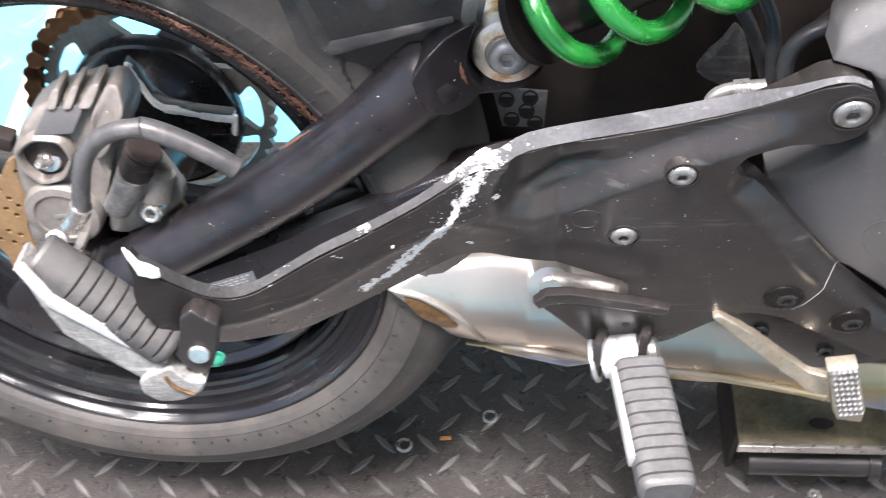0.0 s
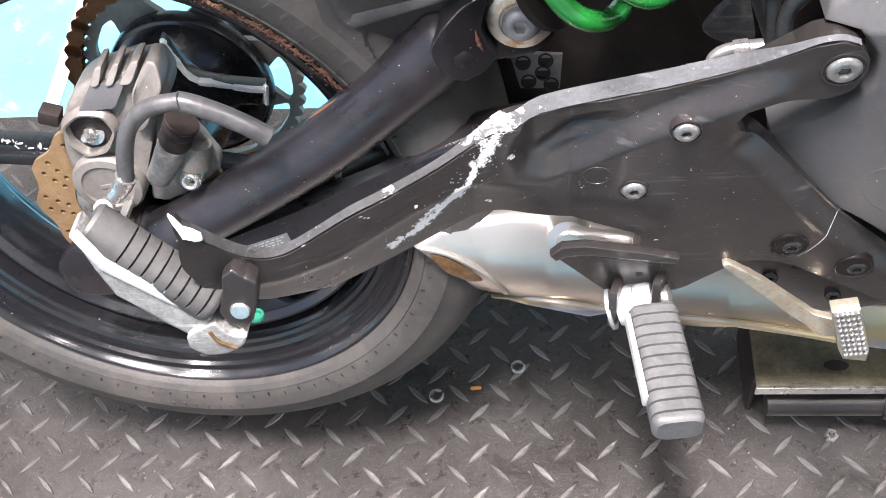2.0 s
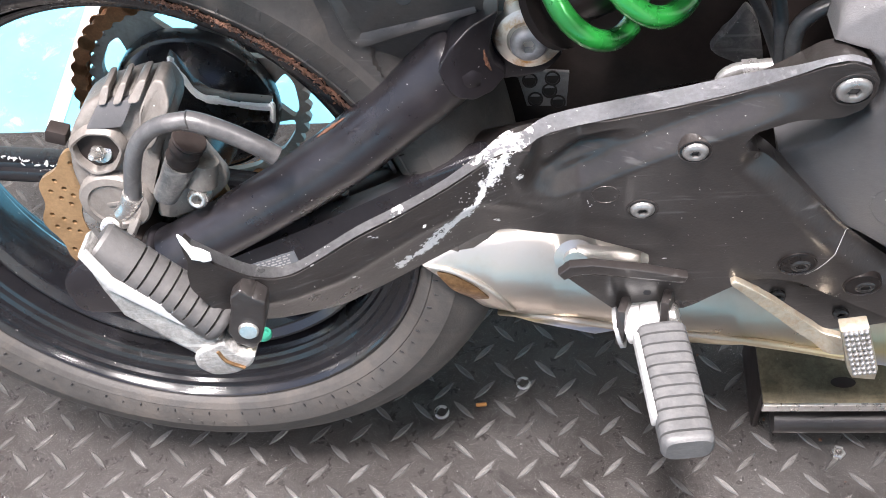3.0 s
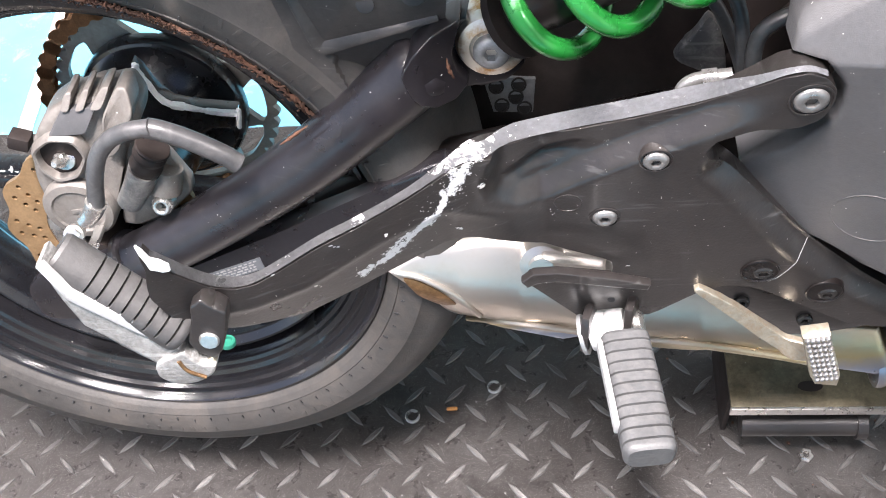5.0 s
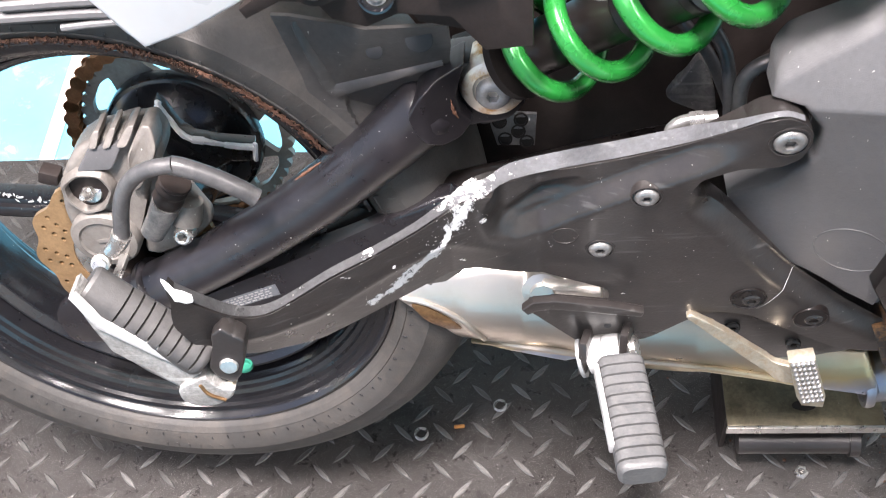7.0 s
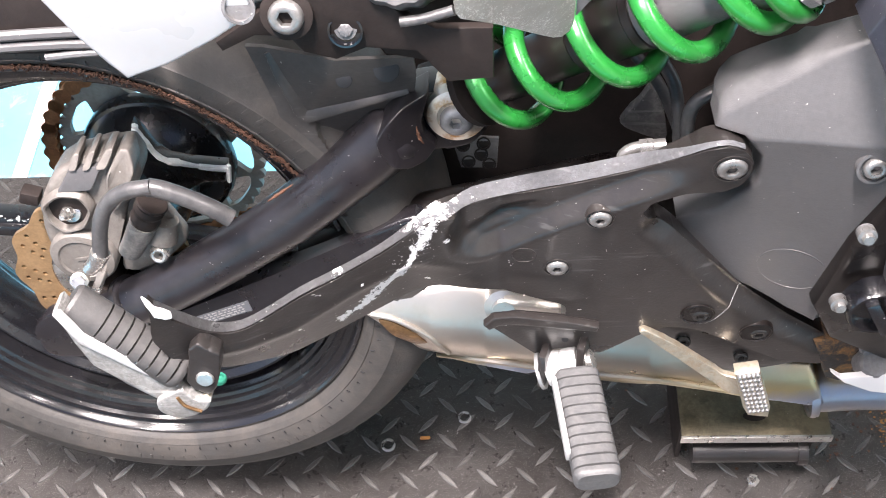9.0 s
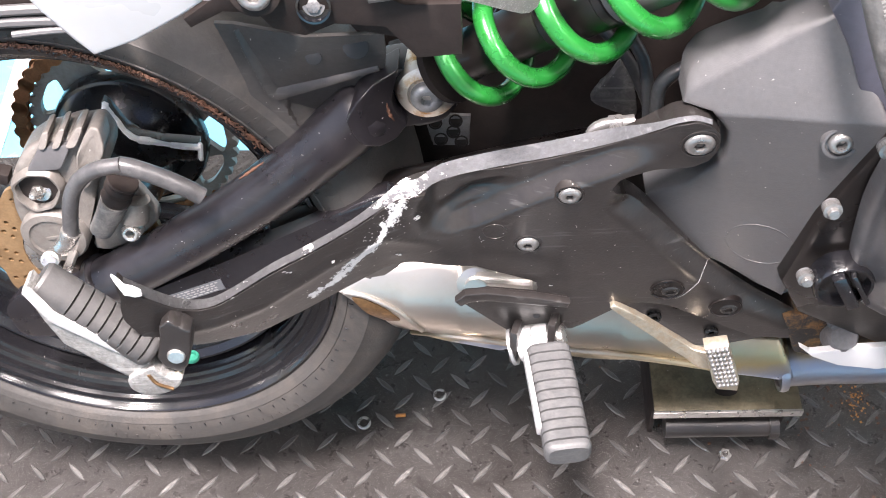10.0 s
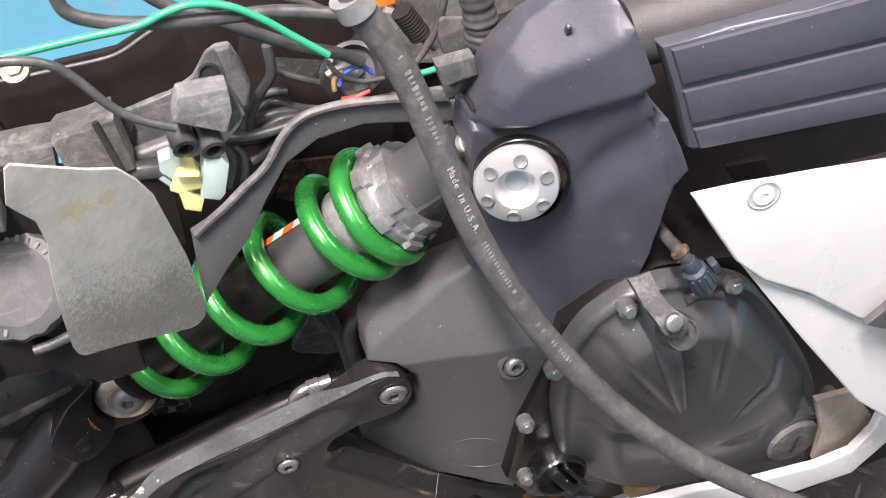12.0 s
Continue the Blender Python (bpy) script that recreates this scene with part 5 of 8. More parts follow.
pm = between(p0, p1)
PL = (p1 - p0).length


def peg_rubber(length, w, t, ribs, name, parent, m, depth=0.0022, taper=1.0, soft=0.55, mat=None, upper=None, first=0.0):
    """A footpeg rubber: a rounded bar along z with grooves across it, all round or on its upper side."""
    turned = m.to_3x3().transposed() @ Vector(upper) if upper else None
    bm = bmesh.new()
    n = ribs * 10
    rings = []
    for i in range(n + 1):
        z = -length / 2 + length * i / n
        g = depth if (i % 10 == 1 and 5 < i < n - 5) else 0.0
        end = 1.0 - 0.16 * max(0.0, (i - n + 5) / 5) ** 2 - 0.10 * max(0.0, (3 - i) / 3)
        k = end * (1.0 + (taper - 1.0) * i / n)
        ring = []
        for j in range(28):
            a = 2 * math.pi * j / 28
            ca, sa = math.cos(a), math.sin(a)
            cut = g
            if turned:
                cut = g * ease((math.cos(a - math.atan2(turned.y, turned.x)) - 0.1) / 0.5) if z > length * (first - 0.5) or first == 0 else 0.0
            x = math.copysign(abs(ca) ** soft, ca) * (w / 2 - cut) * k
            y = math.copysign(abs(sa) ** soft, sa) * (t / 2 - cut) * k
            ring.append(bm.verts.new((x, y, z)))
        rings.append(ring)
    for a, b in zip(rings, rings[1:]):
        for j in range(28):
            bm.faces.new((a[j], a[(j + 1) % 28], b[(j + 1) % 28], b[j]))
    bm.faces.new(rings[0])
    bm.faces.new(rings[-1])
    bm.transform(m)
    return part(name, bm, mat or M_RUBBER, parent, "ribbed dark grey rubber", 25)


peg_rubber(PL, 0.0355, 0.024, 11, "rubber", peg, pm, 0.0042)
part("core", block((0.004, 0.012, PL * 0.72), pm @ pose(-0.0185, 0.004, -0.008), 0.0015), M_RUBBED, peg, "bare aluminium peg core")
pv0, pv1 = Vector((0.3980, -0.2000, 0.3453)), Vector((0.4382, -0.2000, 0.3571))
part("pivot_pin", tube([pv0, pv1], 0.0062, 16, steps=0), M_STEEL, peg)
part("pin_head", lathe([(0.0098, -0.003), (0.0098, 0.002), (0.008, 0.0035), (0.0, 0.0038)], pv1, pv1 - pv0, 26), M_STEEL, peg, "flat zinc pin head")
part("pin_washer", lathe([(0.0155, -0.002), (0.0155, 0.001), (0.006, 0.002)], pv0, pv0 - pv1, 26), M_ZINC, peg)
for f in (0.3, 0.62):
    q = pv0.lerp(pv1, f)
    part("knuckle", lathe([(0.0135, -0.0065), (0.0145, -0.003), (0.0145, 0.003), (0.0135, 0.0065)], q, pv1 - pv0, 26), M_RUBBED, peg, "worn aluminium knuckle")
part("return_spring", lathe([(0.0105, -0.005), (0.011, 0), (0.0105, 0.005)], pv0.lerp(pv1, 0.46), pv1 - pv0, 20), M_STEEL, peg)
for f in (0.1, 0.86):
    q = pv0.lerp(pv1, f)
    part("fork_ear", block((0.03, 0.007, 0.034), Matrix.Translation(q + Vector((0, 0.003, 0.008))) @ Matrix.Rotation(radians(75), 4, "Z") @ pose(0, 0, 0, 0, 8, 0), 0.003), M_CAST, brk)

# ---- passenger footpeg, folded back
ppeg = new("passenger_footpeg")
ppeg.parent = bike
tagged(ppeg, label="folded passenger footpeg, black ribbed rubber over ground-down aluminium")
q0, q1 = Vector((0.1468, -0.2980, 0.4692)), Vector((0.0810, -0.2880, 0.5327))
pm2 = between(q1, q0, 18)
peg_rubber((q0 - q1).length, 0.029, 0.026, 11, "rubber", ppeg, pm2, 0.0038, 1.0, 0.8, M_PEGRUBBER, (0.55, -0.35, 0.75), 0.28)
base = [(0.0771, 0.5394), (0.0806, 0.5416), (0.0888, 0.5156), (0.1438, 0.4673), (0.1446, 0.4505), (0.1314, 0.4420), (0.1072, 0.4668), (0.0890, 0.4862), (0.0837, 0.5107)]
part("peg_body", prism(base, -0.306, 0.02, 0.003), M_SOOT, ppeg, "scratched bare aluminium underside")
rid = [(0.0783, 0.5406), (0.0832, 0.5428), (0.0922, 0.5193), (0.1464, 0.4725), (0.1438, 0.4648), (0.1200, 0.4827), (0.0878, 0.5124)]
part("bright_edge", prism(rid, -0.3085, 0.005, 0.0012), M_RUBBED, ppeg, "bright worn upper facet")
kn = [(0.1250, 0.4520), (0.1464, 0.4640), (0.1490, 0.4590), (0.1547, 0.4508), (0.1652, 0.4507), (0.1608, 0.4415), (0.1489, 0.4330), (0.1338, 0.4310), (0.1245, 0.4390)]
part("ground_end", prism(rounded(kn, 2), -0.31, 0.024, 0.005, (), 3), M_SOOT, ppeg, "end ground flat in a slide")
part("dirt_line", tube([(0.1420, -0.3105, 0.4560), (0.1460, -0.3110, 0.4470), (0.1560, -0.3105, 0.4400)], 0.0013, 8), M_SOOTY, ppeg, "brown dirt caught at the joint")
ear = [(0.1592, 0.5014), (0.1665, 0.5074), (0.1729, 0.5012), (0.1799, 0.4954), (0.1762, 0.4776), (0.1702, 0.4602), (0.1633, 0.4525), (0.1540, 0.4588), (0.1502, 0.4683), (0.1570, 0.4885)]
part("ear", prism(rounded(ear, 2, 0.14), -0.306, 0.014, 0.004, (), 3), M_CAST, brk)
part("pin_head", lathe([(0.0064, -0.003), (0.0064, 0.0012), (0.0054, 0.0025), (0.0, 0.0027)], (0.1646, -0.3060, 0.4718), (0.1, -1, 0.15), 26), M_STEEL, ppeg, "zinc pivot pin head")
lowz = [(0.1475, -0.3040, 0.4548), (0.1527, -0.3040, 0.4457), (0.1631, -0.3040, 0.4518)]
part("lock_plate", tube(lowz, 0.0022, 8), M_PLATED, ppeg)
gc = (0.1400, -0.2300, 0.3775)
part("green_cap", lathe([(0.0062, -0.002), (0.0066, 0.0), (0.0058, 0.0016), (0.0042, 0.0016), (0.0038, -0.001)], gc, (0.1, 0.1, 0.98), 24), M_GREEN_RUBBER, ppeg, "green rubber cap with brass insert")

# ---- brake pedal
ped = new("brake_pedal")
ped.parent = bike
tagged(ped, label="gold-passivated rear brake pedal with a knurled pad, rusty at the edges")
pa = [(0.4823, 0.3775), (0.5060, 0.3600), (0.5335, 0.3345), (0.5500, 0.3215), (0.5646, 0.3240), (0.5691, 0.3061), (0.5558, 0.3000), (0.5400, 0.3120), (0.5180, 0.3350), (0.4980, 0.3545), (0.4775, 0.3740)]
part("arm", prism(rounded(pa, 3, 0.25), lambda x, z: -0.185 - 0.5 * max(0.0, x - 0.545), 0.007, 0.002, (), 3, (), 0.006), M_PLATED, ped)
pc = [(0.5501, 0.3660), (0.5690, 0.3696), (0.5833, 0.3230), (0.5831, 0.3109), (0.5661, 0.3137), (0.5613, 0.3236)]
part("pad", prism(pc, -0.224, 0.013, 0.002), M_PLATED, ped)
kb = bmesh.new()
c00, c10, c01, c11 = (Vector(q) for q in [(0.5534, -0.2245, 0.3647), (0.5672, -0.2245, 0.3671), (0.5667, -0.2245, 0.3207), (0.5802, -0.2245, 0.3226)])
for i in range(5):
    for j in range(9):
        p = c00.lerp(c10, i / 4).lerp(c01.lerp(c11, i / 4), j / 8)
        lathe([(0.0019, -0.001), (0.0018, 0.0008), (0.0009, 0.0022), (0.0, 0.0022)], p, (0, -1, 0.1), 6, kb)
part("knurling", kb, M_ALU, ped, "rows of worn bright knurls", kind="stuff")
pl2 = [(0.4861, 0.3666), (0.4941, 0.3707), (0.5129, 0.3673), (0.5573, 0.3466), (0.6052, 0.3136), (0.6307, 0.3058), (0.6302, 0.2960), (0.5815, 0.2797), (0.5491, 0.2809), (0.5079, 0.3223)]
part("pedal_plate", prism(rounded(pl2, 2), lambda x, z: yb(x, z) + 0.012, 0.006, 0.0015), M_CAST, brk)
for p in [(0.5198, -0.1612, 0.3347), (0.5720, -0.1559, 0.3068)]:
    socket_bolt("bolt", p, brk, 0.0062, 0.003, (0, -1, 0.1), M_DARKBOLT)

# ---- inner mudguard and plates ahead of the tyre
guard = new("inner_mudguard")
guard.parent = bike
tagged(guard, label="black moulded plastic inner mudguard with a sharp V crease")
ga, gv, gb_ = [(0.2022, 0.6143), (0.2239, 0.5547), (0.3081, 0.5742)]
gl = (Vector((gv[1] - ga[1], ga[0] - gv[0]))).normalized()
gr_ = (Vector((gv[1] - gb_[1], gb_[0] - gv[0]))).normalized()
gl = gl if gl.x > 0 else -gl
gr_ = gr_ if gr_.y > 0 else -gr_


def yguard(x, z):
    """The guard: a rounded V crease with a sunken face inside it and a slightly raked face below."""
    dl = gl.x * (x - gv[0]) + gl.y * (z - gv[1])
    dr = gr_.x * (x - gv[0]) + gr_.y * (z - gv[1])
    d = min(dl, dr)
    return -0.118 - 0.35 * min(max(d, 0.0), 0.05) + (0.35 * max(0.0, -dr) if dl > 0 else 0.0) + 0.1 * max(0.0, -dl)


g1 = [(0.1885, 0.6158), (0.2384, 0.6147), (0.3114, 0.6106), (0.3112, 0.5901), (0.3073, 0.5649), (0.3007, 0.5305), (0.2582, 0.5126), (0.2283, 0.4918), (0.2109, 0.5076), (0.2059, 0.5260), (0.2013, 0.5641)]
grid_ = [((x_, 0.5), (1.0, 0.0)) for x_ in (0.19 + 0.006 * k for k in range(22))] + [((0.2, z_), (0.0, 1.0)) for z_ in (0.48 + 0.008 * k for k in range(20))]
part("panel", prism(g1, yguard, 0.004, 0.0, (), 2, grid_), M_GUARD, guard, "", 60)
vc = [(0.2050, -0.1185, 0.6116), (0.2106, -0.1185, 0.5917), (0.2180, -0.1185, 0.5711), (0.2221, -0.1185, 0.5594), (0.2257, -0.1185, 0.5550), (0.2382, -0.1185, 0.5577), (0.2647, -0.1185, 0.5639), (0.3039, -0.1185, 0.5737)]
part("crease", tube(vc, lambda t: 0.003 + 0.004 * math.sin(math.pi * t), 14, flat=0.3), M_GUARD, guard, "rounded pale crease")
# Two added black sheets stand in for the shade round the shock.
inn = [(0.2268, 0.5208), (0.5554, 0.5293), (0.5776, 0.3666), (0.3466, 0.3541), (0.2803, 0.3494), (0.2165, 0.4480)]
part("inner_wall", prism(inn, 0.03, 0.01), M_BLACK, guard, "added black sheet for the shade behind the shock")
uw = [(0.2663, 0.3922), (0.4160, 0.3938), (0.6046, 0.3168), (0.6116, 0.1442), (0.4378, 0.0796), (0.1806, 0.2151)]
part("under_wall", prism(uw, 0.06, 0.008), M_BLACK, guard, "added black sheet for the shade below the shock")
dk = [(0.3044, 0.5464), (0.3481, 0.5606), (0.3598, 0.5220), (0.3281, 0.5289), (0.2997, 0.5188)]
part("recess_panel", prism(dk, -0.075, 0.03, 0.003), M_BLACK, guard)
for p, rr in zip([(0.2907, -0.1291, 0.5997), (0.2589, -0.1288, 0.5915)], (0.0095, 0.006)):
    # Dark disc on the uncut panel, coloured for the shade of an opening.
    part("opening", lathe([(rr, -0.002), (rr, 0.0004), (rr * 0.9, 0.0008), (0.0, 0.0006)], p, (0, -1, 0.2), 26), M_DARKMARK, guard)
lug = [(0.3223, 0.4351), (0.3658, 0.4313), (0.3630, 0.3966), (0.3300, 0.3981)]
part("drilled_plate", prism(lug, 0.0, 0.004, 0.001), M_LEVER, guard, "bright drilled plate deep behind the shock")
for p in [(0.3334, -0.0010, 0.4256), (0.3493, -0.0010, 0.4145), (0.3561, -0.0010, 0.4024), (0.3374, -0.0010, 0.4062), (0.3520, -0.0010, 0.4270)]:
    part("hole", lathe([(0.0065, -0.001), (0.0065, 0.001), (0.005, 0.001), (0.005, -0.0005)], p, (0, -1, 0.3), 16), M_BLACK, guard)

# ---- seat subframe, its plates, reservoir and heat shield
subf = new("seat_subframe")
subf.parent = bike
tagged(subf, label="black pressed-steel seat subframe with open bolt holes")
sp = [(0.1892, 0.6625), (0.2079, 0.6756), (0.2355, 0.6966), (0.2619, 0.7032), (0.2903, 0.7050), (0.3139, 0.6795), (0.3338, 0.6679), (0.3700, 0.6667), (0.3692, 0.6234), (0.3384, 0.6212), (0.3198, 0.6493), (0.2872, 0.6536), (0.2665, 0.6444), (0.2458, 0.6517), (0.2380, 0.6651), (0.2165, 0.6673), (0.1923, 0.6546)]
part("side_plate", prism(sp, ysub, 0.008, 0.002), M_BLACK, subf)
up_ = [(0.2731, 0.6881), (0.2800, 0.6480), (0.2936, 0.6217), (0.3259, 0.6126), (0.3670, 0.6457), (0.3871, 0.6909), (0.4195, 0.7002), (0.4247, 0.7654), (0.3344, 0.7978), (0.3176, 0.8038)]
part("upper_plate", prism(up_, lambda x, z: ysub(x, z) + 0.035, 0.008, 0.002), M_BLACK, subf)
for p in [(0.2408, -0.1868, 0.6851)]:
    part("boss", lathe([(0.017, -0.006), (0.017, 0.002), (0.0145, 0.003)], p, (0, -1, 0.2), 28), M_BLACK, subf)
    socket_bolt("bolt", (p[0], p[1] - 0.003, p[2]), subf, 0.0115, 0.006, (0, -1, 0.2), socket=0.45)
for p in [(0.2758, -0.1844, 0.6696)]:
    part("bolt_hole", lathe([(0.0115, -0.003), (0.0115, 0.0012), (0.0100, 0.0014), (0.0095, -0.002), (0.0, -0.002)], p, (0, -1, 0.2), 26), M_GLOSS, subf, "oily dark bolt hole")
    hex_bolt("bolt", (p[0], p[1] + 0.002, p[2]), subf, 0.005, 0.003, (0, -1, 0.2), M_LEVER)
tr = [(0.3122, -0.1897, 0.6779), (0.3269, -0.1900, 0.6799), (0.3464, -0.1908, 0.6856)]
part("clip", tube(tr, 0.0035, 10), M_CABLE, subf)
# Added black backing that keeps the floor from showing through the tail.
tf = [(0.1582, 0.8359), (0.3274, 0.8069), (0.3365, 0.7421), (0.3150, 0.6387), (0.2518, 0.6223), (0.0795, 0.6572)]
part("tail_floor", prism(tf, -0.10, 0.006), M_BLACK, subf, "added black backing sheet behind the tail parts")

res = new("brake_fluid_reservoir")
res.parent = bike
tagged(res, label="brake fluid reservoir with a scalloped grey black cap, under a heat shield")
rc = Vector((0.3134, -0.1750, 0.7207))
rax = Vector((-0.12, -0.80, 0.58))
cap = part("cap", lathe([(0.0345, -0.022), (0.0355, -0.02), (0.0355, -0.003), (0.0335, 0.0), (0.026, 0.0012), (0.0255, 0.0002), (0.0, 0.0002)], rc, rax, 80, wave=lambda j, a, r: r * (1 + 0.022 * math.cos(16 * a)) if j < 4 else r), M_RESCAP, res, "dusty scalloped screw cap")
part("bowl", lathe([(0.028, -0.06), (0.030, -0.055), (0.030, -0.02), (0.028, -0.02)], rc, rax, 40), M_BEIGE, res, "brown stained bowl")
uu, vv_, ww = basis(rax)
emb = bmesh.new()
for k in range(22):
    a = radians(12 * k)
    m = Matrix.Translation(rc + ww * 0.0014 + (uu * math.cos(a) + vv_ * math.sin(a)) * 0.0295) @ Matrix((-uu * math.sin(a) + vv_ * math.cos(a), uu * math.cos(a) + vv_ * math.sin(a), ww)).transposed().to_4x4()
    block((0.0022, 0.004, 0.0008), m, 0, emb)
part("raised_print", emb, M_TAIL, res, "worn unreadable raised print", kind="stuff")

hs = new("heat_shield")
hs.parent = bike
tagged(hs, label="bent scratched steel heat shield sheet with dirt and scuffs")


def ysh(x, z):
    return -0.215 - 0.35 * (z - 0.70) + 0.72 * (x - 0.40) * 1.0


o1 = [(0.3662, 0.8799), (0.3688, 0.8808), (0.3769, 0.8709), (0.3943, 0.8498), (0.4066, 0.8375), (0.4127, 0.8213), (0.4173, 0.8026), (0.4193, 0.7705), (0.4214, 0.7349), (0.4213, 0.6881), (0.4207, 0.6745), (0.4182, 0.6671), (0.4128, 0.6649), (0.4074, 0.6679), (0.3963, 0.6789), (0.3731, 0.7032), (0.3541, 0.7200), (0.3519, 0.7257), (0.3514, 0.7342), (0.3543, 0.7589), (0.3580, 0.7833), (0.3619, 0.8056), (0.3659, 0.8211), (0.3665, 0.8390), (0.3625, 0.8517), (0.3600, 0.8605)]
part("sheet", prism(o1, ysh, 0.0022, 0.0006, (0.33, 0.35, 0.37, 0.39, 0.41, 0.43)), M_SHEET, hs)

# ---- rubber flap, tail tray, connectors and looms
tray = new("tail_tray")
tray.parent = bike
tagged(tray, label="black dusty plastic tail tray and rubber flap over the shock")
flap = [(0.4266, 0.7362), (0.4404, 0.7417), (0.4605, 0.7553), (0.4811, 0.7693), (0.4943, 0.7854), (0.5072, 0.794), (0.5249, 0.7962), (0.5524, 0.792), (0.598, 0.7798), (0.6201, 0.7768), (0.6187, 0.7605), (0.5857, 0.7693), (0.5435, 0.7804), (0.5146, 0.7785), (0.493, 0.7672), (0.4759, 0.7453), (0.4595, 0.7198), (0.44, 0.6992), (0.4217, 0.6771), (0.4228, 0.6965)]
part("rubber_flap", prism(flap, -0.19, 0.004, 0.001), M_PLASTIC, tray, "dark rubber flap with a ragged edge")
# These two black sheets stand in for shade behind spring and connectors.
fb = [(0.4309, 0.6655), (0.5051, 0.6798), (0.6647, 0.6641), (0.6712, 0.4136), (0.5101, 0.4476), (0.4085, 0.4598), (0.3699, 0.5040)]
part("shadow_wall", prism(fb, -0.03, 0.006), M_BLACK, tray, "added black sheet for the shade behind the spring")
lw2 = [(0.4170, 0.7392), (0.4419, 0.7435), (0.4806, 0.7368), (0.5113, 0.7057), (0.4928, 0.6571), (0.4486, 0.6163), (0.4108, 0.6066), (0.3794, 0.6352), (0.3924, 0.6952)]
part("loom_wall", prism(lw2, -0.055, 0.006), M_BLACK, tray, "added black sheet for the shade behind the connectors")
fe = [(0.4289, -0.192, 0.7347), (0.4403, -0.192, 0.7428), (0.4497, -0.192, 0.7484), (0.4644, -0.192, 0.7592), (0.4808, -0.192, 0.7709), (0.4939, -0.192, 0.7874), (0.5066, -0.192, 0.7968), (0.5243, -0.192, 0.7995), (0.5512, -0.192, 0.7963), (0.5958, -0.192, 0.7856)]
part("flap_edge", tube(fe, 0.0026, 8), M_DUSTY, tray)
side1 = [(0.3097, 0.7915), (0.3432, 0.7939), (0.4060, 0.7943), (0.4314, 0.8044), (0.4603, 0.8143), (0.4959, 0.8208), (0.5650, 0.8198), (0.5722, 0.7664), (0.5520, 0.7445), (0.4875, 0.7672), (0.4419, 0.7435), (0.3908, 0.7438), (0.3362, 0.7417), (0.2895, 0.7384)]
part("inner_fender", prism(side1, lambda x, z: -0.05, 0.004, 0.001), M_BLACK, tray, "smooth black fender inner face with scuff marks")
sides = [(0.3202, -0.0650, 0.7999), (0.3446, -0.0650, 0.7981), (0.3771, -0.0650, 0.7974), (0.4067, -0.0650, 0.7977), (0.4275, -0.0650, 0.8055), (0.4487, -0.0650, 0.8149)]
part("fender_lip", tube(sides, 0.0015, 10), M_PLASTIC, tray, "scuffed fender lip")
t1 = [(0.3659, 0.8050), (0.3702, 0.8084), (0.3866, 0.8089), (0.4037, 0.8116), (0.4062, 0.7749), (0.3887, 0.7730), (0.3684, 0.7829)]
part("ledge", prism(t1, -0.168, 0.03, 0.003), M_DUSTY, tray)
t2 = [(0.3305, 0.8046), (0.3526, 0.8037), (0.3663, 0.8022), (0.3629, 0.7819), (0.3251, 0.7900)]
part("rear_ledge", prism(t2, -0.164, 0.03, 0.004), M_DUSTY, tray)
gp = [(0.3934, -0.1700, 0.8144), (0.3958, -0.1700, 0.7969), (0.3983, -0.1700, 0.7763)]
part("ledge_groove", tube(gp, 0.0022, 8), M_DARKMARK, tray, "dark groove between two dusty ledges")
t3 = [(0.3964, 0.7902), (0.4367, 0.7966), (0.4526, 0.8035), (0.4638, 0.8172), (0.4709, 0.8207), (0.4795, 0.8199), (0.4838, 0.8068), (0.4861, 0.7897), (0.4822, 0.7773), (0.4731, 0.7614), (0.4593, 0.7501), (0.4225, 0.7437), (0.4007, 0.7507)]
part("bracket", prism(rounded(t3, 2, 0.12), -0.128, 0.005, 0.0015), M_BOOT, tray, "dusty pressed bracket with a slotted hole")
t3r = [(0.4694, 0.8214), (0.4790, 0.8207), (0.4833, 0.8076), (0.4857, 0.7910), (0.4812, 0.7776), (0.4727, 0.7754), (0.4719, 0.7908), (0.4722, 0.8039)]
part("bracket_flange", prism(t3r, lambda x, z: -0.134, 0.006, 0.003, (), 3), M_BOOT, tray)
for p in [(0.4628, -0.1310, 0.8052), (0.4036, -0.1310, 0.7853)]:
    part("slot", lathe([(0.0066, -0.001), (0.0066, 0.0012), (0.0054, 0.0014), (0.0052, -0.0006), (0.0, -0.0006)], p, (0, -1, 0.3), 22), M_DARKMARK, tray)
ptb = [(0.3926, -0.1400, 0.7623), (0.4095, -0.1400, 0.7657), (0.4317, -0.1400, 0.7688)]
part("tray_tube", tube(ptb, 0.007, 14), M_DUSTY, tray)
t5 = [(0.4910, 0.8039), (0.5026, 0.7881), (0.5083, 0.7602), (0.5299, 0.7494), (0.5436, 0.7591), (0.5843, 0.7336), (0.5824, 0.7200), (0.5242, 0.7183), (0.5061, 0.7093), (0.4784, 0.7131), (0.4743, 0.7475)]
part("loom_floor", prism(t5, -0.075, 0.006, 0.001), M_BLACK, tray)
dirty = [(0.4858, 0.6310), (0.5009, 0.6596), (0.5633, 0.6483), (0.5569, 0.6077), (0.5188, 0.6085)]
part("rusty_wall", prism(dirty, -0.035, 0.004), M_RUSTWALL, tray, "rust-stained wall above the spring")
t6 = [(0.5787, 0.8149), (0.5919, 0.8134), (0.6093, 0.8196), (0.6197, 0.8233), (0.6308, 0.8268), (0.6281, 0.8225), (0.6127, 0.8119), (0.5911, 0.8060), (0.5784, 0.8067)]
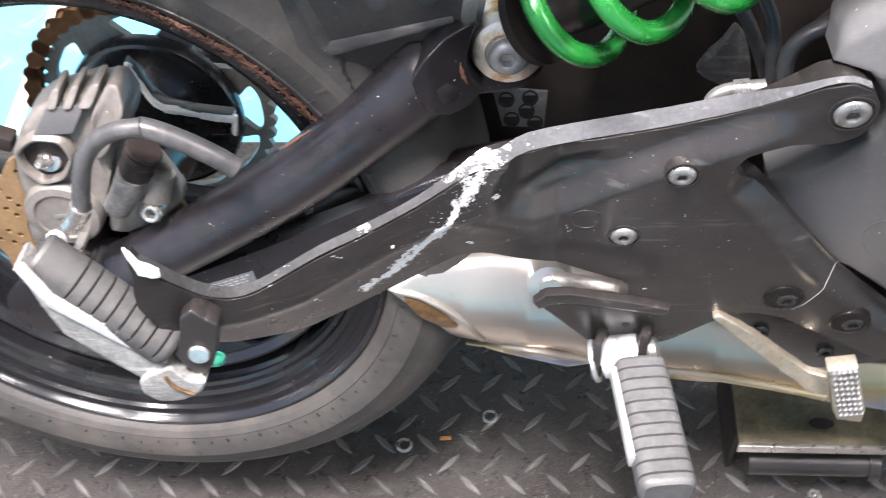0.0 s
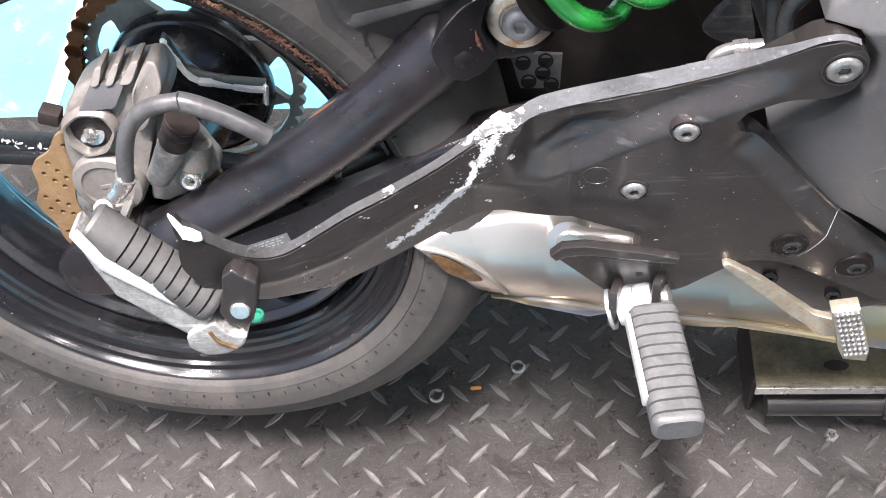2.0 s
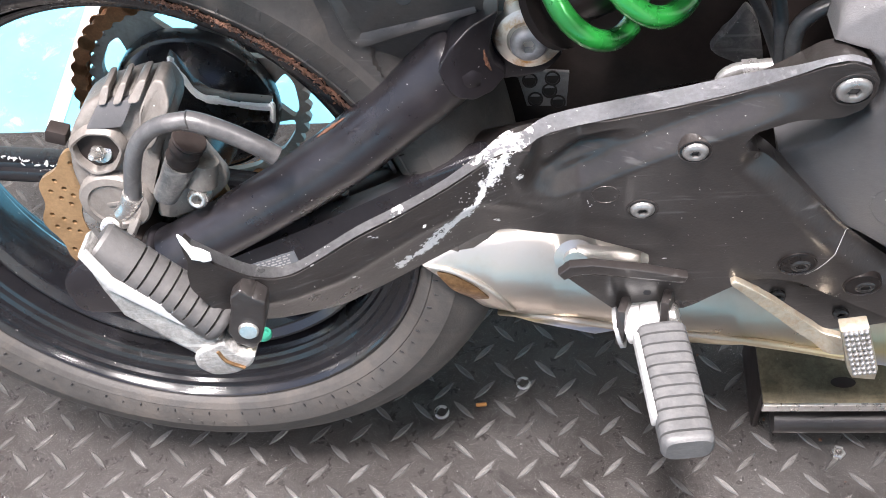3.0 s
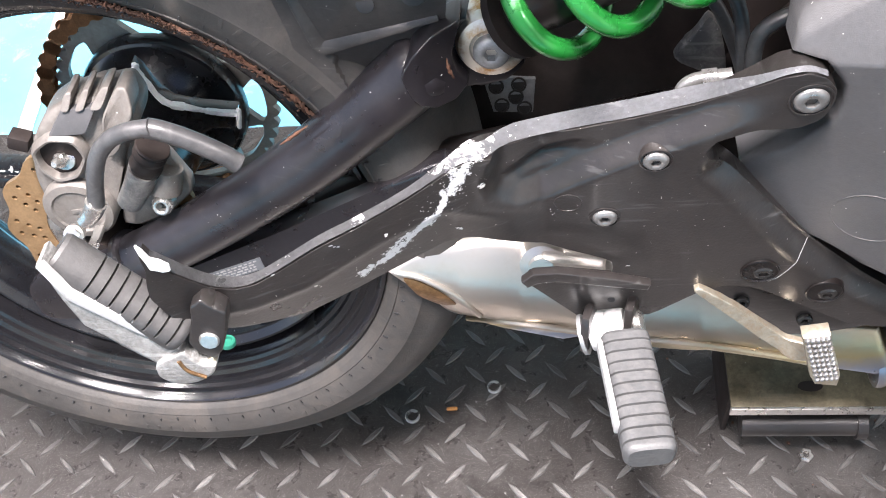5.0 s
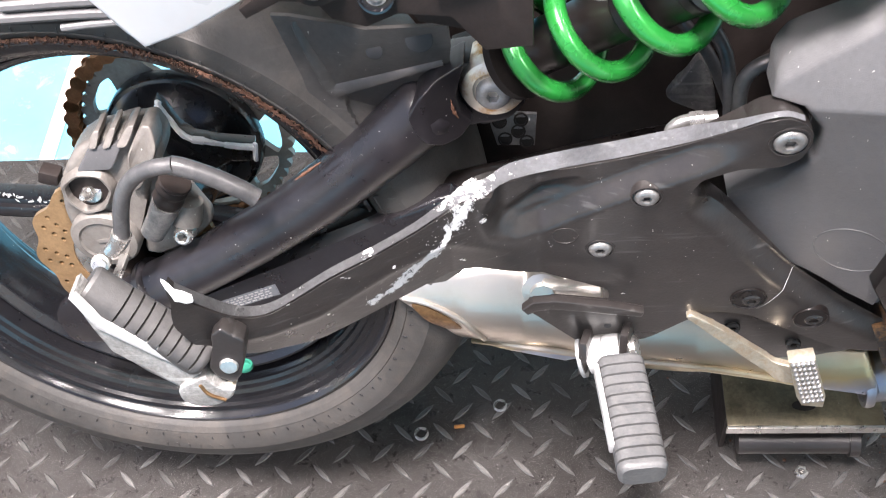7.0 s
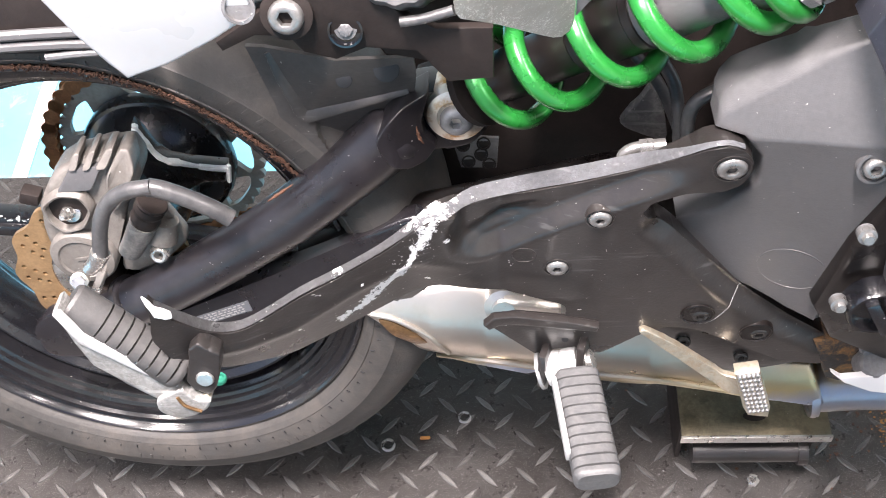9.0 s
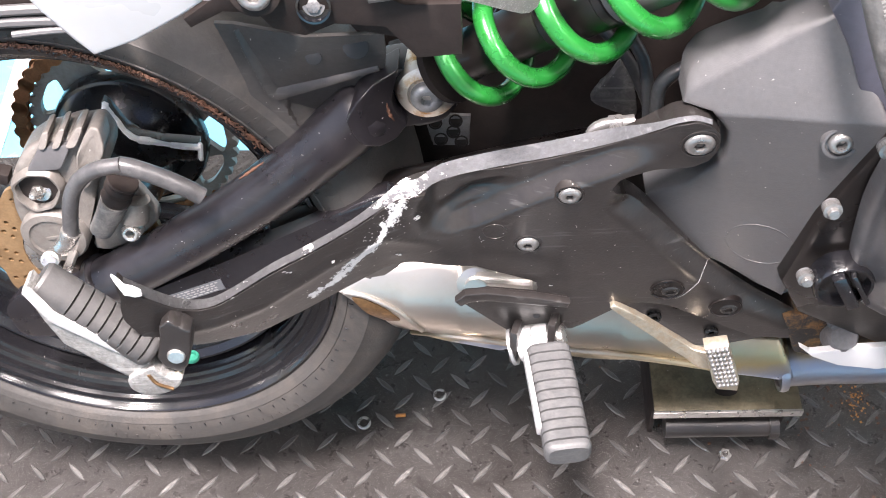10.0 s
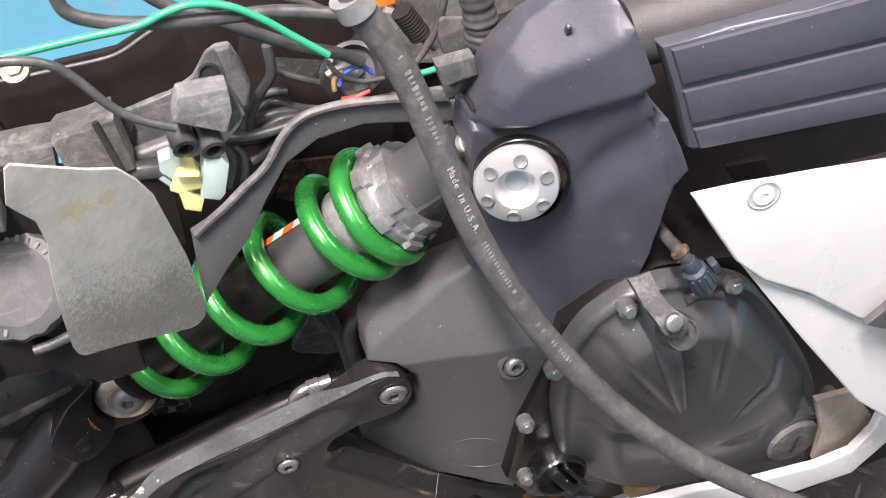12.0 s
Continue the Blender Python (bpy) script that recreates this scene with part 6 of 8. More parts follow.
part("clip_plate", prism(t6, -0.225, 0.004, 0.003), M_DUSTY, tray)
rail = [(0.5330, -0.1400, 0.7627), (0.5744, -0.1400, 0.7605), (0.6087, -0.1400, 0.7558), (0.6325, -0.1400, 0.7577), (0.6549, -0.1400, 0.7666)]
part("tray_rim", tube(rail, 0.0042, 10), M_PLASTIC, tray)
b7 = [(0.5696, 0.8150), (0.6960, 0.7832), (0.7022, 0.7365), (0.6744, 0.7155), (0.6478, 0.7134), (0.6140, 0.7230), (0.5918, 0.7481), (0.5706, 0.7720)]
part("tank_bay", prism(b7, -0.045, 0.006), M_DUSTY, tray, "dusty bay under the tank")
# Added black sheet in place of the shade below the bay.
b8 = [(0.5922, 0.7359), (0.7166, 0.7168), (0.7106, 0.5944), (0.5868, 0.6336)]
part("bay_wall", prism(b8, -0.03, 0.006), M_BLACK, tray, "added black sheet for the shade under the tank bay")
fp = [(0.5970, 0.8353), (0.5999, 0.8367), (0.6140, 0.8330), (0.6147, 0.8224), (0.6167, 0.8097), (0.6066, 0.8078), (0.5967, 0.8137), (0.5954, 0.8239)]
part("flat_bracket", prism(rounded(fp, 2, 0.15), -0.19, 0.004, 0.001), M_DUSTY, tray, "flat dusty black bracket")
wl = [(0.6169, -0.2000, 0.8557), (0.6183, -0.2000, 0.8412), (0.6187, -0.2000, 0.8302), (0.6170, -0.2000, 0.8195)]
part("taped_loom", tube(wl, lambda t: 0.0100 + 0.0004 * math.sin(t * 17) + 0.0003 * math.sin(t * 41 + 1), 20, steps=16), M_CABLE, tray, "wrinkled black taped loom")
cc1, cc2 = (Vector(q) for q in [(0.5756, -0.1900, 0.8482), (0.5847, -0.1900, 0.8297)])
part("ribbed_connector", tube([cc1, cc1.lerp(cc2, 0.33), cc1.lerp(cc2, 0.66), cc2], lambda t: 0.0066 + 0.00018 * math.sin(t * 60), 20, steps=16), M_BLACK, tray, "ribbed black connector")
b9 = [(0.5816, 0.8344), (0.6034, 0.8348), (0.6049, 0.8228), (0.5843, 0.8206)]
part("clip_box", prism(b9, -0.235, 0.012, 0.002), M_DUSTY, tray, "dusty black clip box")

for q, yq in (([(0.1938, 0.8307), (0.2513, 0.8164), (0.2657, 0.8024), (0.3202, 0.7991), (0.3274, 0.7869), (0.3272, 0.7685), (0.2382, 0.7801), (0.1766, 0.7902)], -0.19), ([(0.1654, 0.7747), (0.2624, 0.7594), (0.3094, 0.7528), (0.2818, 0.7312), (0.2470, 0.7120), (0.2145, 0.7225), (0.1511, 0.7410)], -0.175), ([(0.1545, 0.7435), (0.2184, 0.7293), (0.2423, 0.7161), (0.2474, 0.6963), (0.2191, 0.6904), (0.2147, 0.6986), (0.1961, 0.6873), (0.1347, 0.6970)], -0.185), ([(0.1864, 0.8349), (0.2616, 0.8254), (0.2770, 0.8113), (0.3163, 0.7944), (0.3175, 0.7862), (0.2878, 0.7916), (0.2630, 0.8099), (0.1805, 0.8209)], -0.16)):
    part("tail_rail", prism(q, yq, 0.03, 0.006, (), 3), M_TAIL, subf, "dusty grey cast tail rail")
conn = new("wiring_connector")
conn.parent = bike
tagged(conn, label="pale yellow and light blue wiring connector beside a dusty rubber boot")
k1 = [(0.4289, 0.7676), (0.4397, 0.7650), (0.4432, 0.7579), (0.4407, 0.7508), (0.4310, 0.7517), (0.4349, 0.7460), (0.4393, 0.7423), (0.4353, 0.7337), (0.4259, 0.7387), (0.4256, 0.7513), (0.4213, 0.7549)]
part("yellow_plug", prism(k1, -0.17, 0.016, 0.0015), M_CREAM, conn)
k2 = [(0.4473, 0.7738), (0.4572, 0.7716), (0.4598, 0.7648), (0.4530, 0.7451), (0.4485, 0.7412), (0.4380, 0.7465), (0.4439, 0.7656)]
part("blue_socket", prism(k2, -0.174, 0.018, 0.002), M_PALE, conn)
k3 = [(0.4201, 0.7748), (0.4273, 0.7759), (0.4317, 0.7690), (0.4281, 0.7580), (0.4217, 0.7549), (0.4166, 0.7618)]
part("side_plug", prism(k3, -0.166, 0.014, 0.002), M_PALE, conn)
k4 = [(0.4424, 0.8237), (0.4712, 0.8217), (0.4700, 0.8060), (0.4637, 0.7930), (0.4353, 0.8092)]
part("rubber_boot", prism(rounded(k4, 2, 0.08), -0.182, 0.018, 0.0018, (), 2), M_BOOT, conn, "dusty grey rubber boot")
k5 = [(0.4700, 0.8170), (0.4776, 0.7930), (0.4647, 0.7830), (0.4600, 0.7960)]
part("boot_flank", prism(rounded(k5, 2, 0.1), -0.167, 0.012, 0.0018), M_DUSTY, conn)
for p in [(0.4374, -0.1720, 0.7886), (0.4530, -0.1720, 0.7829)]:
    part("bullet_socket", lathe([(0.0065, -0.02), (0.0078, -0.01), (0.0078, 0.006), (0.005, 0.0065), (0.0045, -0.004), (0.0, -0.004)], p, (0.1, -0.85, -0.35), 22), M_CABLE, conn)
yl = [(0.4285, -0.1740, 0.7685), (0.4406, -0.1740, 0.7646)]
part("yellow_wire", tube(yl, 0.0022, 8, steps=0), M_CREAM, conn)
lw = [(0.4001, -0.1600, 0.7693), (0.4101, -0.1600, 0.7682), (0.4197, -0.1600, 0.7651), (0.4258, -0.1600, 0.7553)]
part("taped_wire", tube(lw, 0.0062, 12), M_CABLE, conn)
loom = new("wiring_loom")
loom.parent = bike
tagged(loom, label="black cables and taped wiring looms across the tail")
for nm, y, r, pts in (
    ("cable", -0.19, 0.0058, [(0.3514, -0.1900, 0.8762), (0.3729, -0.1900, 0.8716), (0.3866, -0.1900, 0.8643), (0.3961, -0.1900, 0.8521), (0.4060, -0.1900, 0.8347), (0.4178, -0.1900, 0.8218), (0.4370, -0.1900, 0.8098)]),
    ("cable", -0.17, 0.0085, [(0.3965, -0.1700, 0.9011), (0.3996, -0.1700, 0.8837), (0.4160, -0.1700, 0.8733), (0.4445, -0.1700, 0.8650), (0.4748, -0.1700, 0.8598), (0.5063, -0.1700, 0.8558), (0.5312, -0.1700, 0.8485), (0.5566, -0.1700, 0.8389)]),
    ("cable", -0.15, 0.0085, [(0.4375, -0.1500, 0.8780), (0.4524, -0.1500, 0.8629), (0.4722, -0.1500, 0.8512), (0.4922, -0.1500, 0.8366), (0.5163, -0.1500, 0.8205), (0.5421, -0.1500, 0.8075), (0.5550, -0.1500, 0.7979)]),
    ("cable", -0.13, 0.0055, [(0.5114, -0.1300, 0.8460), (0.5303, -0.1300, 0.8355), (0.5459, -0.1300, 0.8237), (0.5624, -0.1300, 0.8134)]),
    ("loom", -0.11, 0.0075, [(0.5023, -0.1100, 0.8031), (0.5009, -0.1100, 0.7825), (0.4892, -0.1100, 0.7686), (0.4801, -0.1100, 0.7535), (0.4814, -0.1100, 0.7417), (0.5018, -0.1100, 0.7470), (0.5244, -0.1100, 0.7425), (0.5386, -0.1100, 0.7336)]),
    ("loom", -0.10, 0.007, [(0.4650, -0.1000, 0.7310), (0.4880, -0.1000, 0.7286), (0.5117, -0.1000, 0.7275), (0.5321, -0.1000, 0.7293)]),
    ("loom", -0.09, 0.006, [(0.4749, -0.0900, 0.7333), (0.4862, -0.0900, 0.7485), (0.4987, -0.0900, 0.7517), (0.5161, -0.0900, 0.7397), (0.5387, -0.0900, 0.7306)]),
    ("loom", -0.105, 0.0085, [(0.4719, -0.1050, 0.7391), (0.4824, -0.1050, 0.7461), (0.4947, -0.1050, 0.7492), (0.5075, -0.1050, 0.7472), (0.5188, -0.1050, 0.7387), (0.5281, -0.1050, 0.7242)]),
    ("loom", -0.115, 0.0080, [(0.4573, -0.1150, 0.7487), (0.4696, -0.1150, 0.7444), (0.4827, -0.1150, 0.7431), (0.4963, -0.1150, 0.7435), (0.5081, -0.1150, 0.7445)]),
    ("loom", -0.10, 0.0060, [(0.4837, -0.1000, 0.7481), (0.4937, -0.1000, 0.7551), (0.5019, -0.1000, 0.7535), (0.5096, -0.1000, 0.7467), (0.5259, -0.1000, 0.7391)]),
    ("loom", -0.095, 0.0065, [(0.4899, -0.0950, 0.7604), (0.4995, -0.0950, 0.7598), (0.5093, -0.0950, 0.7579)]),
    ("loom", -0.095, 0.0050, [(0.5037, -0.0950, 0.7759), (0.5165, -0.0950, 0.7670), (0.5360, -0.0950, 0.7560)]),
    ("loom", -0.11, 0.0080, [(0.4747, -0.1100, 0.7204), (0.4853, -0.1100, 0.7242), (0.4953, -0.1100, 0.7305), (0.5070, -0.1100, 0.7339)]),
    ("loom", -0.115, 0.0065, [(0.4604, -0.1150, 0.7409), (0.4629, -0.1150, 0.7322), (0.4611, -0.1150, 0.7210), (0.4554, -0.1150, 0.7083)]),
    ("loom", -0.112, 0.0060, [(0.4656, -0.1120, 0.7382), (0.4697, -0.1120, 0.7294), (0.4691, -0.1120, 0.7163), (0.4651, -0.1120, 0.7055)]),
    ("loom", -0.08, 0.012, [(0.6554, -0.0800, 0.7895), (0.6528, -0.0800, 0.7685), (0.6483, -0.0800, 0.7562), (0.6468, -0.0800, 0.7485)]),
    ("cable", -0.12, 0.0055, [(0.6215, -0.1200, 0.8170), (0.6110, -0.1200, 0.7912), (0.5994, -0.1200, 0.7754), (0.5905, -0.1200, 0.7671)]),
    ("loom", -0.09, 0.0095, [(0.5905, -0.0900, 0.8067), (0.6000, -0.0900, 0.7896), (0.6078, -0.0900, 0.7724), (0.6166, -0.0900, 0.7611)]),
    ("cable", -0.14, 0.0105, [(0.4861, -0.1100, 0.5919), (0.4994, -0.1100, 0.5665), (0.5052, -0.1100, 0.5351), (0.5082, -0.1100, 0.4963)]),
    ("cable", -0.14, 0.0115, [(0.5435, -0.1200, 0.5718), (0.5221, -0.1200, 0.5616), (0.5128, -0.1200, 0.5502), (0.5110, -0.1200, 0.5318), (0.5136, -0.1200, 0.5014)]),
    ("cable", -0.10, 0.010, [(0.4690, -0.0800, 0.5774), (0.4922, -0.0800, 0.5454), (0.5108, -0.0800, 0.5007), (0.5177, -0.0800, 0.4714)]),
):
    rr_ = (lambda t: 0.0075 + 0.0009 * math.sin(t * 80)) if r > 0.0119 and nm == "loom" else r * 0.47
    part(nm, tube(pts, rr_, 12), M_CABLE if nm == "cable" or r < 0.0119 else M_BLACK, loom)
for pts in ([(0.3483, -0.1750, 0.8688), (0.3722, -0.1750, 0.8691), (0.4052, -0.1750, 0.8691), (0.4326, -0.1750, 0.8686), (0.4492, -0.1750, 0.8725), (0.4650, -0.1750, 0.8736), (0.4824, -0.1750, 0.8680), (0.4989, -0.1750, 0.8559), (0.5152, -0.1750, 0.8396), (0.5322, -0.1750, 0.8230)], [(0.5957, -0.1200, 0.7612), (0.6076, -0.1200, 0.7614)]):
    part("green_wire", tube(pts, 0.0023, 12), M_CABLE_GREEN, loom, "bright green wire")
rl = new("sensor_connector")
rl.parent = bike
tagged(rl, label="round sensor plug with white, blue, tan and red wires, held by a cable tie")
rp = Vector((0.5511, -0.1300, 0.7824))
part("housing", lathe([(0.0180, -0.025), (0.0190, 0.0), (0.0178, 0.007), (0.0150, 0.0075), (0.0140, 0.001), (0.0070, 0.0), (0.0060, 0.005), (0.0035, 0.0052), (0.0, 0.002)], rp, (0.1, -0.8, 0.6), 30), M_CABLE, rl)
for mt_, pts in ((M_WHITEW, [(0.5320, -0.1460, 0.7935), (0.5406, -0.1460, 0.7968), (0.5516, -0.1460, 0.7977)]), (M_BLUEW, [(0.5382, -0.1470, 0.7840), (0.5440, -0.1470, 0.7923), (0.5544, -0.1470, 0.7935), (0.5607, -0.1470, 0.7867)]), (M_TAN, [(0.5349, -0.1460, 0.7810), (0.5363, -0.1460, 0.7890), (0.5423, -0.1460, 0.7939)]), (M_RED, [(0.5379, -0.1470, 0.7740), (0.5474, -0.1470, 0.7729), (0.5570, -0.1470, 0.7752)]), (M_CABLE, [(0.5338, -0.1500, 0.8041), (0.5391, -0.1500, 0.7937), (0.5523, -0.1500, 0.7850), (0.5668, -0.1500, 0.7834)])):
    part("wire", tube(pts, 0.0017, 10), mt_, rl)
tg = [(0.5733, -0.1400, 0.8349), (0.5799, -0.1400, 0.8263)]
part("orange_clip", block((0.018, 0.012, 0.012), Matrix.Translation(tg[0]), 0.002), M_ORANGE, rl, "orange plastic clip")
tg2 = [(0.5806, -0.1300, 0.8118)]
part("white_tag", block((0.014, 0.006, 0.012), Matrix.Translation(tg2[0]) @ pose(0, 0, 0, 20, 30, 0), 0.001), M_WHITEW, rl)
wbp = [(0.3510, -0.1000, 0.8214)]
part("bolt", lathe([(0.0085, -0.003), (0.0085, 0.001), (0.006, 0.002), (0.0055, 0.005), (0.0, 0.005)], wbp[0], (0, -0.5, 0.8), 22, hexed=(2, 3)), M_PLATED, loom, "yellow plated bolt")

# ---- main frame casting and pivot cap
frm = new("main_frame")
frm.parent = bike
tagged(frm, label="charcoal painted main frame casting around the swingarm pivot")
UPFOLD = [(0.6060, 0.7960), (0.6083, 0.8050), (0.6131, 0.8205), (0.6246, 0.8321), (0.6425, 0.8404), (0.6585, 0.8489), (0.6740, 0.8592)]
STEP = [(0.5900, 0.7950), (0.6074, 0.7950), (0.6225, 0.7955), (0.6427, 0.8028), (0.6651, 0.8104), (0.6833, 0.8173), (0.6900, 0.8200)]
DIAG = [(0.6429, 0.7462), (0.6577, 0.7635), (0.6719, 0.7779), (0.6899, 0.7883), (0.7050, 0.7960)]
FLANGE = [(0.6834, 0.8146), (0.6896, 0.7936), (0.6934, 0.7792), (0.6994, 0.7533)]


def yfr(x, z):
    """The frame casting: a raised upper block with chamfered top and sides over a stepped ledge, a shallow valley below it, a thin flange."""
    up = over(STEP, x, z)
    y = yf(x, z) - 0.0062 * ease(up / 0.0045)
    if up > 0:
        d = away(UPFOLD, x, z)
        if over(UPFOLD[2:], x, z) > 0 or x < UPFOLD[1][0]:
            y += 1.1 * d
        if x > 0.662:
            y += 0.55 * max(0.0, 0.0125 - away([(0.6792, 0.8620), (0.6879, 0.8227)], x, z))
    else:
        v = over(DIAG, x, z)
        if x > 0.637:
            y += 0.0035 * ease(1.0 - abs(v) / (0.034 if v < 0 else 0.020)) * ease((x - 0.637) / 0.03) * ease((0.700 - x) / 0.02)
        if z < 0.80 and x > FLANGE[2][0] - 0.004 + 0.27 * (0.7792 - z):
            y += 0.0035 * ease((x - FLANGE[2][0] + 0.004 - 0.27 * (0.7792 - z)) / 0.004)
    return y


fo = [(0.5956, 0.8011), (0.6022, 0.8150), (0.6092, 0.8310), (0.6165, 0.8425), (0.6291, 0.8570), (0.6424, 0.8668), (0.6553, 0.8731), (0.6681, 0.8757), (0.6704, 0.8703), (0.6745, 0.8592), (0.6799, 0.8450), (0.6879, 0.8227), (0.6832, 0.8184), (0.6860, 0.8076), (0.6906, 0.7912), (0.6924, 0.7947), (0.6965, 0.7953), (0.7030, 0.7775), (0.7092, 0.7586), (0.7041, 0.7487), (0.6988, 0.7399), (0.6952, 0.7200), (0.6910, 0.6922), (0.6857, 0.6716), (0.6763, 0.6638), (0.6603, 0.6419), (0.6436, 0.6099), (0.6389, 0.5843), (0.6230, 0.6031), (0.6034, 0.6559), (0.5878, 0.6832), (0.5993, 0.7185), (0.5975, 0.7470), (0.5929, 0.7782)]
part("casting", prism(fo, yfr, 0.034, 0.0022, (), 2, (), 0.0030, yf), M_FRAME, frm, "", 55)
mc = Vector((0.6139, -0.2599, 0.7631))
max_ = Vector((-0.30, -0.93, 0.10))
# Ring coloured black for the shade in the gap round the cap.
part("cap_well", lathe([(0.0276, -0.012), (0.0276, 0.0030), (0.0270, 0.0036), (0.0262, 0.001), (0.0262, -0.010), (0.0276, -0.012)], mc + Vector((0.0035, 0.0, 0.001)), max_, 48), M_DEEP, frm)
part("well_floor", lathe([(0.0280, -0.006), (0.0280, -0.004), (0.0, -0.004)], mc + Vector((0.0035, 0.0, 0.001)), max_, 40), M_BLACK, frm)
u3, v3, w3 = basis(max_)
pc_ = [(0.0245, -0.006), (0.0250, 0.003), (0.0238, 0.006), (0.0190, 0.0080), (0.0130, 0.0088), (0.0118, 0.0078), (0.0090, 0.0015), (0.0068, 0.0), (0.0, -0.0004)]
capo = part("pivot_cap", lathe(pc_, mc, max_, 64), M_CAP, frm, "satin silver pivot cap with six drilled holes", 28)
for k in range(6):
    a = radians(60 * k + 20)
    c_ = mc + (u3 * math.cos(a) + v3 * math.sin(a)) * 0.0183 + w3 * 0.0083
    part("hole", lathe([(0.0042, -0.002), (0.0041, 0.0003), (0.0037, 0.0010), (0.002, 0.0004), (0.0, 0.0002)], c_, max_ + (u3 * math.cos(a) + v3 * math.sin(a)) * 0.25, 20), M_DIMPLE, frm)
nub = (0.6460, yfr(0.6460, 0.8560) - 0.001, 0.8560)
part("locating_rib", block((0.004, 0.005, 0.013), Matrix.Translation(nub) @ pose(0, 0, 0, 35, -12, 0), 0.003, None, 0.7, 3), M_FRAME, frm)
lg = [(0.5968, 0.8071), (0.6028, 0.8108), (0.6033, 0.7967), (0.6098, 0.7902), (0.6045, 0.7812), (0.5979, 0.7815)]
part("spring_lug", prism(lg, lambda x, z: yf(x, z) + 0.004, 0.03, 0.003), M_CAST, frm)
wr = (0.5981, -0.2200, 0.7699)
part("rust_patch", lathe([(0.007, -0.004), (0.006, 0.002), (0.0, 0.003)], wr, (0, -0.8, 0.5), 14), M_COLLAR, frm, "rust-stained lug end")
rb = [(0.6899, 0.8440), (0.7215, 0.8544), (0.7556, 0.8636), (0.7926, 0.8749), (0.8081, 0.7977), (0.7565, 0.7850), (0.7108, 0.7729), (0.7078, 0.7747), (0.7006, 0.8064)]
ribp = new("spar_cover")
ribp.parent = bike
tagged(ribp, label="charcoal plastic frame spar cover with stepped ribs")
part("panel", prism(rb, lambda x, z: yf(x, z) + 0.004, 0.012, 0.003), M_FRAME, ribp)
for q in ([(0.6939, 0.8431), (0.7929, 0.8733), (0.7979, 0.8485), (0.7003, 0.8209)], [(0.7012, 0.8159), (0.7987, 0.8444), (0.8035, 0.8203), (0.7071, 0.7935)], [(0.7083, 0.7894), (0.8046, 0.8148), (0.8077, 0.7996), (0.7128, 0.7753)]):
    part("rib", prism(q, lambda x, z: yf(x, z) + 0.0012, 0.006, 0.0018), M_FRAME, ribp)
ts = [(0.6930, -0.2300, 0.8220), (0.7459, -0.2300, 0.8226), (0.8002, -0.2300, 0.8231), (0.8750, -0.2300, 0.8226)]
part("frame_tube", tube(ts, 0.021, 20), M_PLASTIC, frm)
# Added black sheet stands in for the shade under the spar cover.
uq = [(0.7582, 0.6934), (0.7898, 0.6919), (0.8421, 0.6838), (0.9224, 0.6810), (0.9325, 0.6278), (0.8548, 0.6528), (0.7916, 0.6682), (0.7620, 0.6579)]
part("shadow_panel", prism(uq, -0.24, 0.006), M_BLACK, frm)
tb2 = [(0.7464, 0.7328), (0.7756, 0.7292), (0.7832, 0.7100), (0.7734, 0.7087), (0.7530, 0.7198)]
part("tab", prism(tb2, -0.262, 0.006, 0.002), M_BLACK, frm)

# ---- moulded side cover
sc = new("side_cover")
sc.parent = bike
tagged(sc, label="dark grey moulded plastic side cover below the shock")
so_ = [(0.5142, 0.5957), (0.5163, 0.6104), (0.5192, 0.6166), (0.5257, 0.6250), (0.5349, 0.6319), (0.5510, 0.6429), (0.5627, 0.6503), (0.5679, 0.6554), (0.5727, 0.6569), (0.5963, 0.6713), (0.6124, 0.6484), (0.6288, 0.6197), (0.6430, 0.5884), (0.6384, 0.5698), (0.6271, 0.5175), (0.6209, 0.4533), (0.6136, 0.3891), (0.5911, 0.4019), (0.5603, 0.4195), (0.5235, 0.4331), (0.5061, 0.4630), (0.5000, 0.4905), (0.5266, 0.5130), (0.5467, 0.5499), (0.5443, 0.5782), (0.5322, 0.5939)]
part("panel", prism(so_, yc, 0.03, 0.004, (), 4, FOLDS), M_PLASTIC, sc)
for p in [(0.6097, -0.2376, 0.5883)]:
    part("boss", lathe([(0.0120, -0.004), (0.0120, 0.0008), (0.0100, 0.0010), (0.0092, -0.0015)], p, (0, -1, 0.1), 28), M_PLASTIC, sc)
    socket_bolt("bolt", p, sc, 0.0078, 0.004, (0, -1, 0.1), socket=0.48)
ce = Vector((0.5850, yc(0.5850, 0.4560) - 0.0002, 0.4560))
part("moulded_ring", lathe([(0.0246, -0.004), (0.0253, 0.0002), (0.0255, 0.0002), (0.0262, -0.004), (0.0246, -0.004)], ce, (-0.35, -1, -0.24), 48), M_PLASTIC, sc, "faint moulded circle")
tube_fit = [(0.4573, -0.1960, 0.5560), (0.4571, -0.1960, 0.5676), (0.4603, -0.1960, 0.5734), (0.4663, -0.1960, 0.5767), (0.4738, -0.1960, 0.5773)]
mcf = new("brake_line_fitting")
mcf.parent = bike
tagged(mcf, label="bright zinc bent brake line fitting with banjo bolt")
mcf.location = (0.0, 0.022, -0.0187)
part("elbow", tube(tube_fit, 0.0044, 14), M_BOLT, mcf)
part("nut", lathe([(0.0070, -0.006), (0.0070, 0.003), (0.0056, 0.0035), (0.0056, 0.012)], (0.4754, -0.1960, 0.5768), (1, 0, 0.1), 22, hexed=(0, 1)), M_BOLT, mcf)
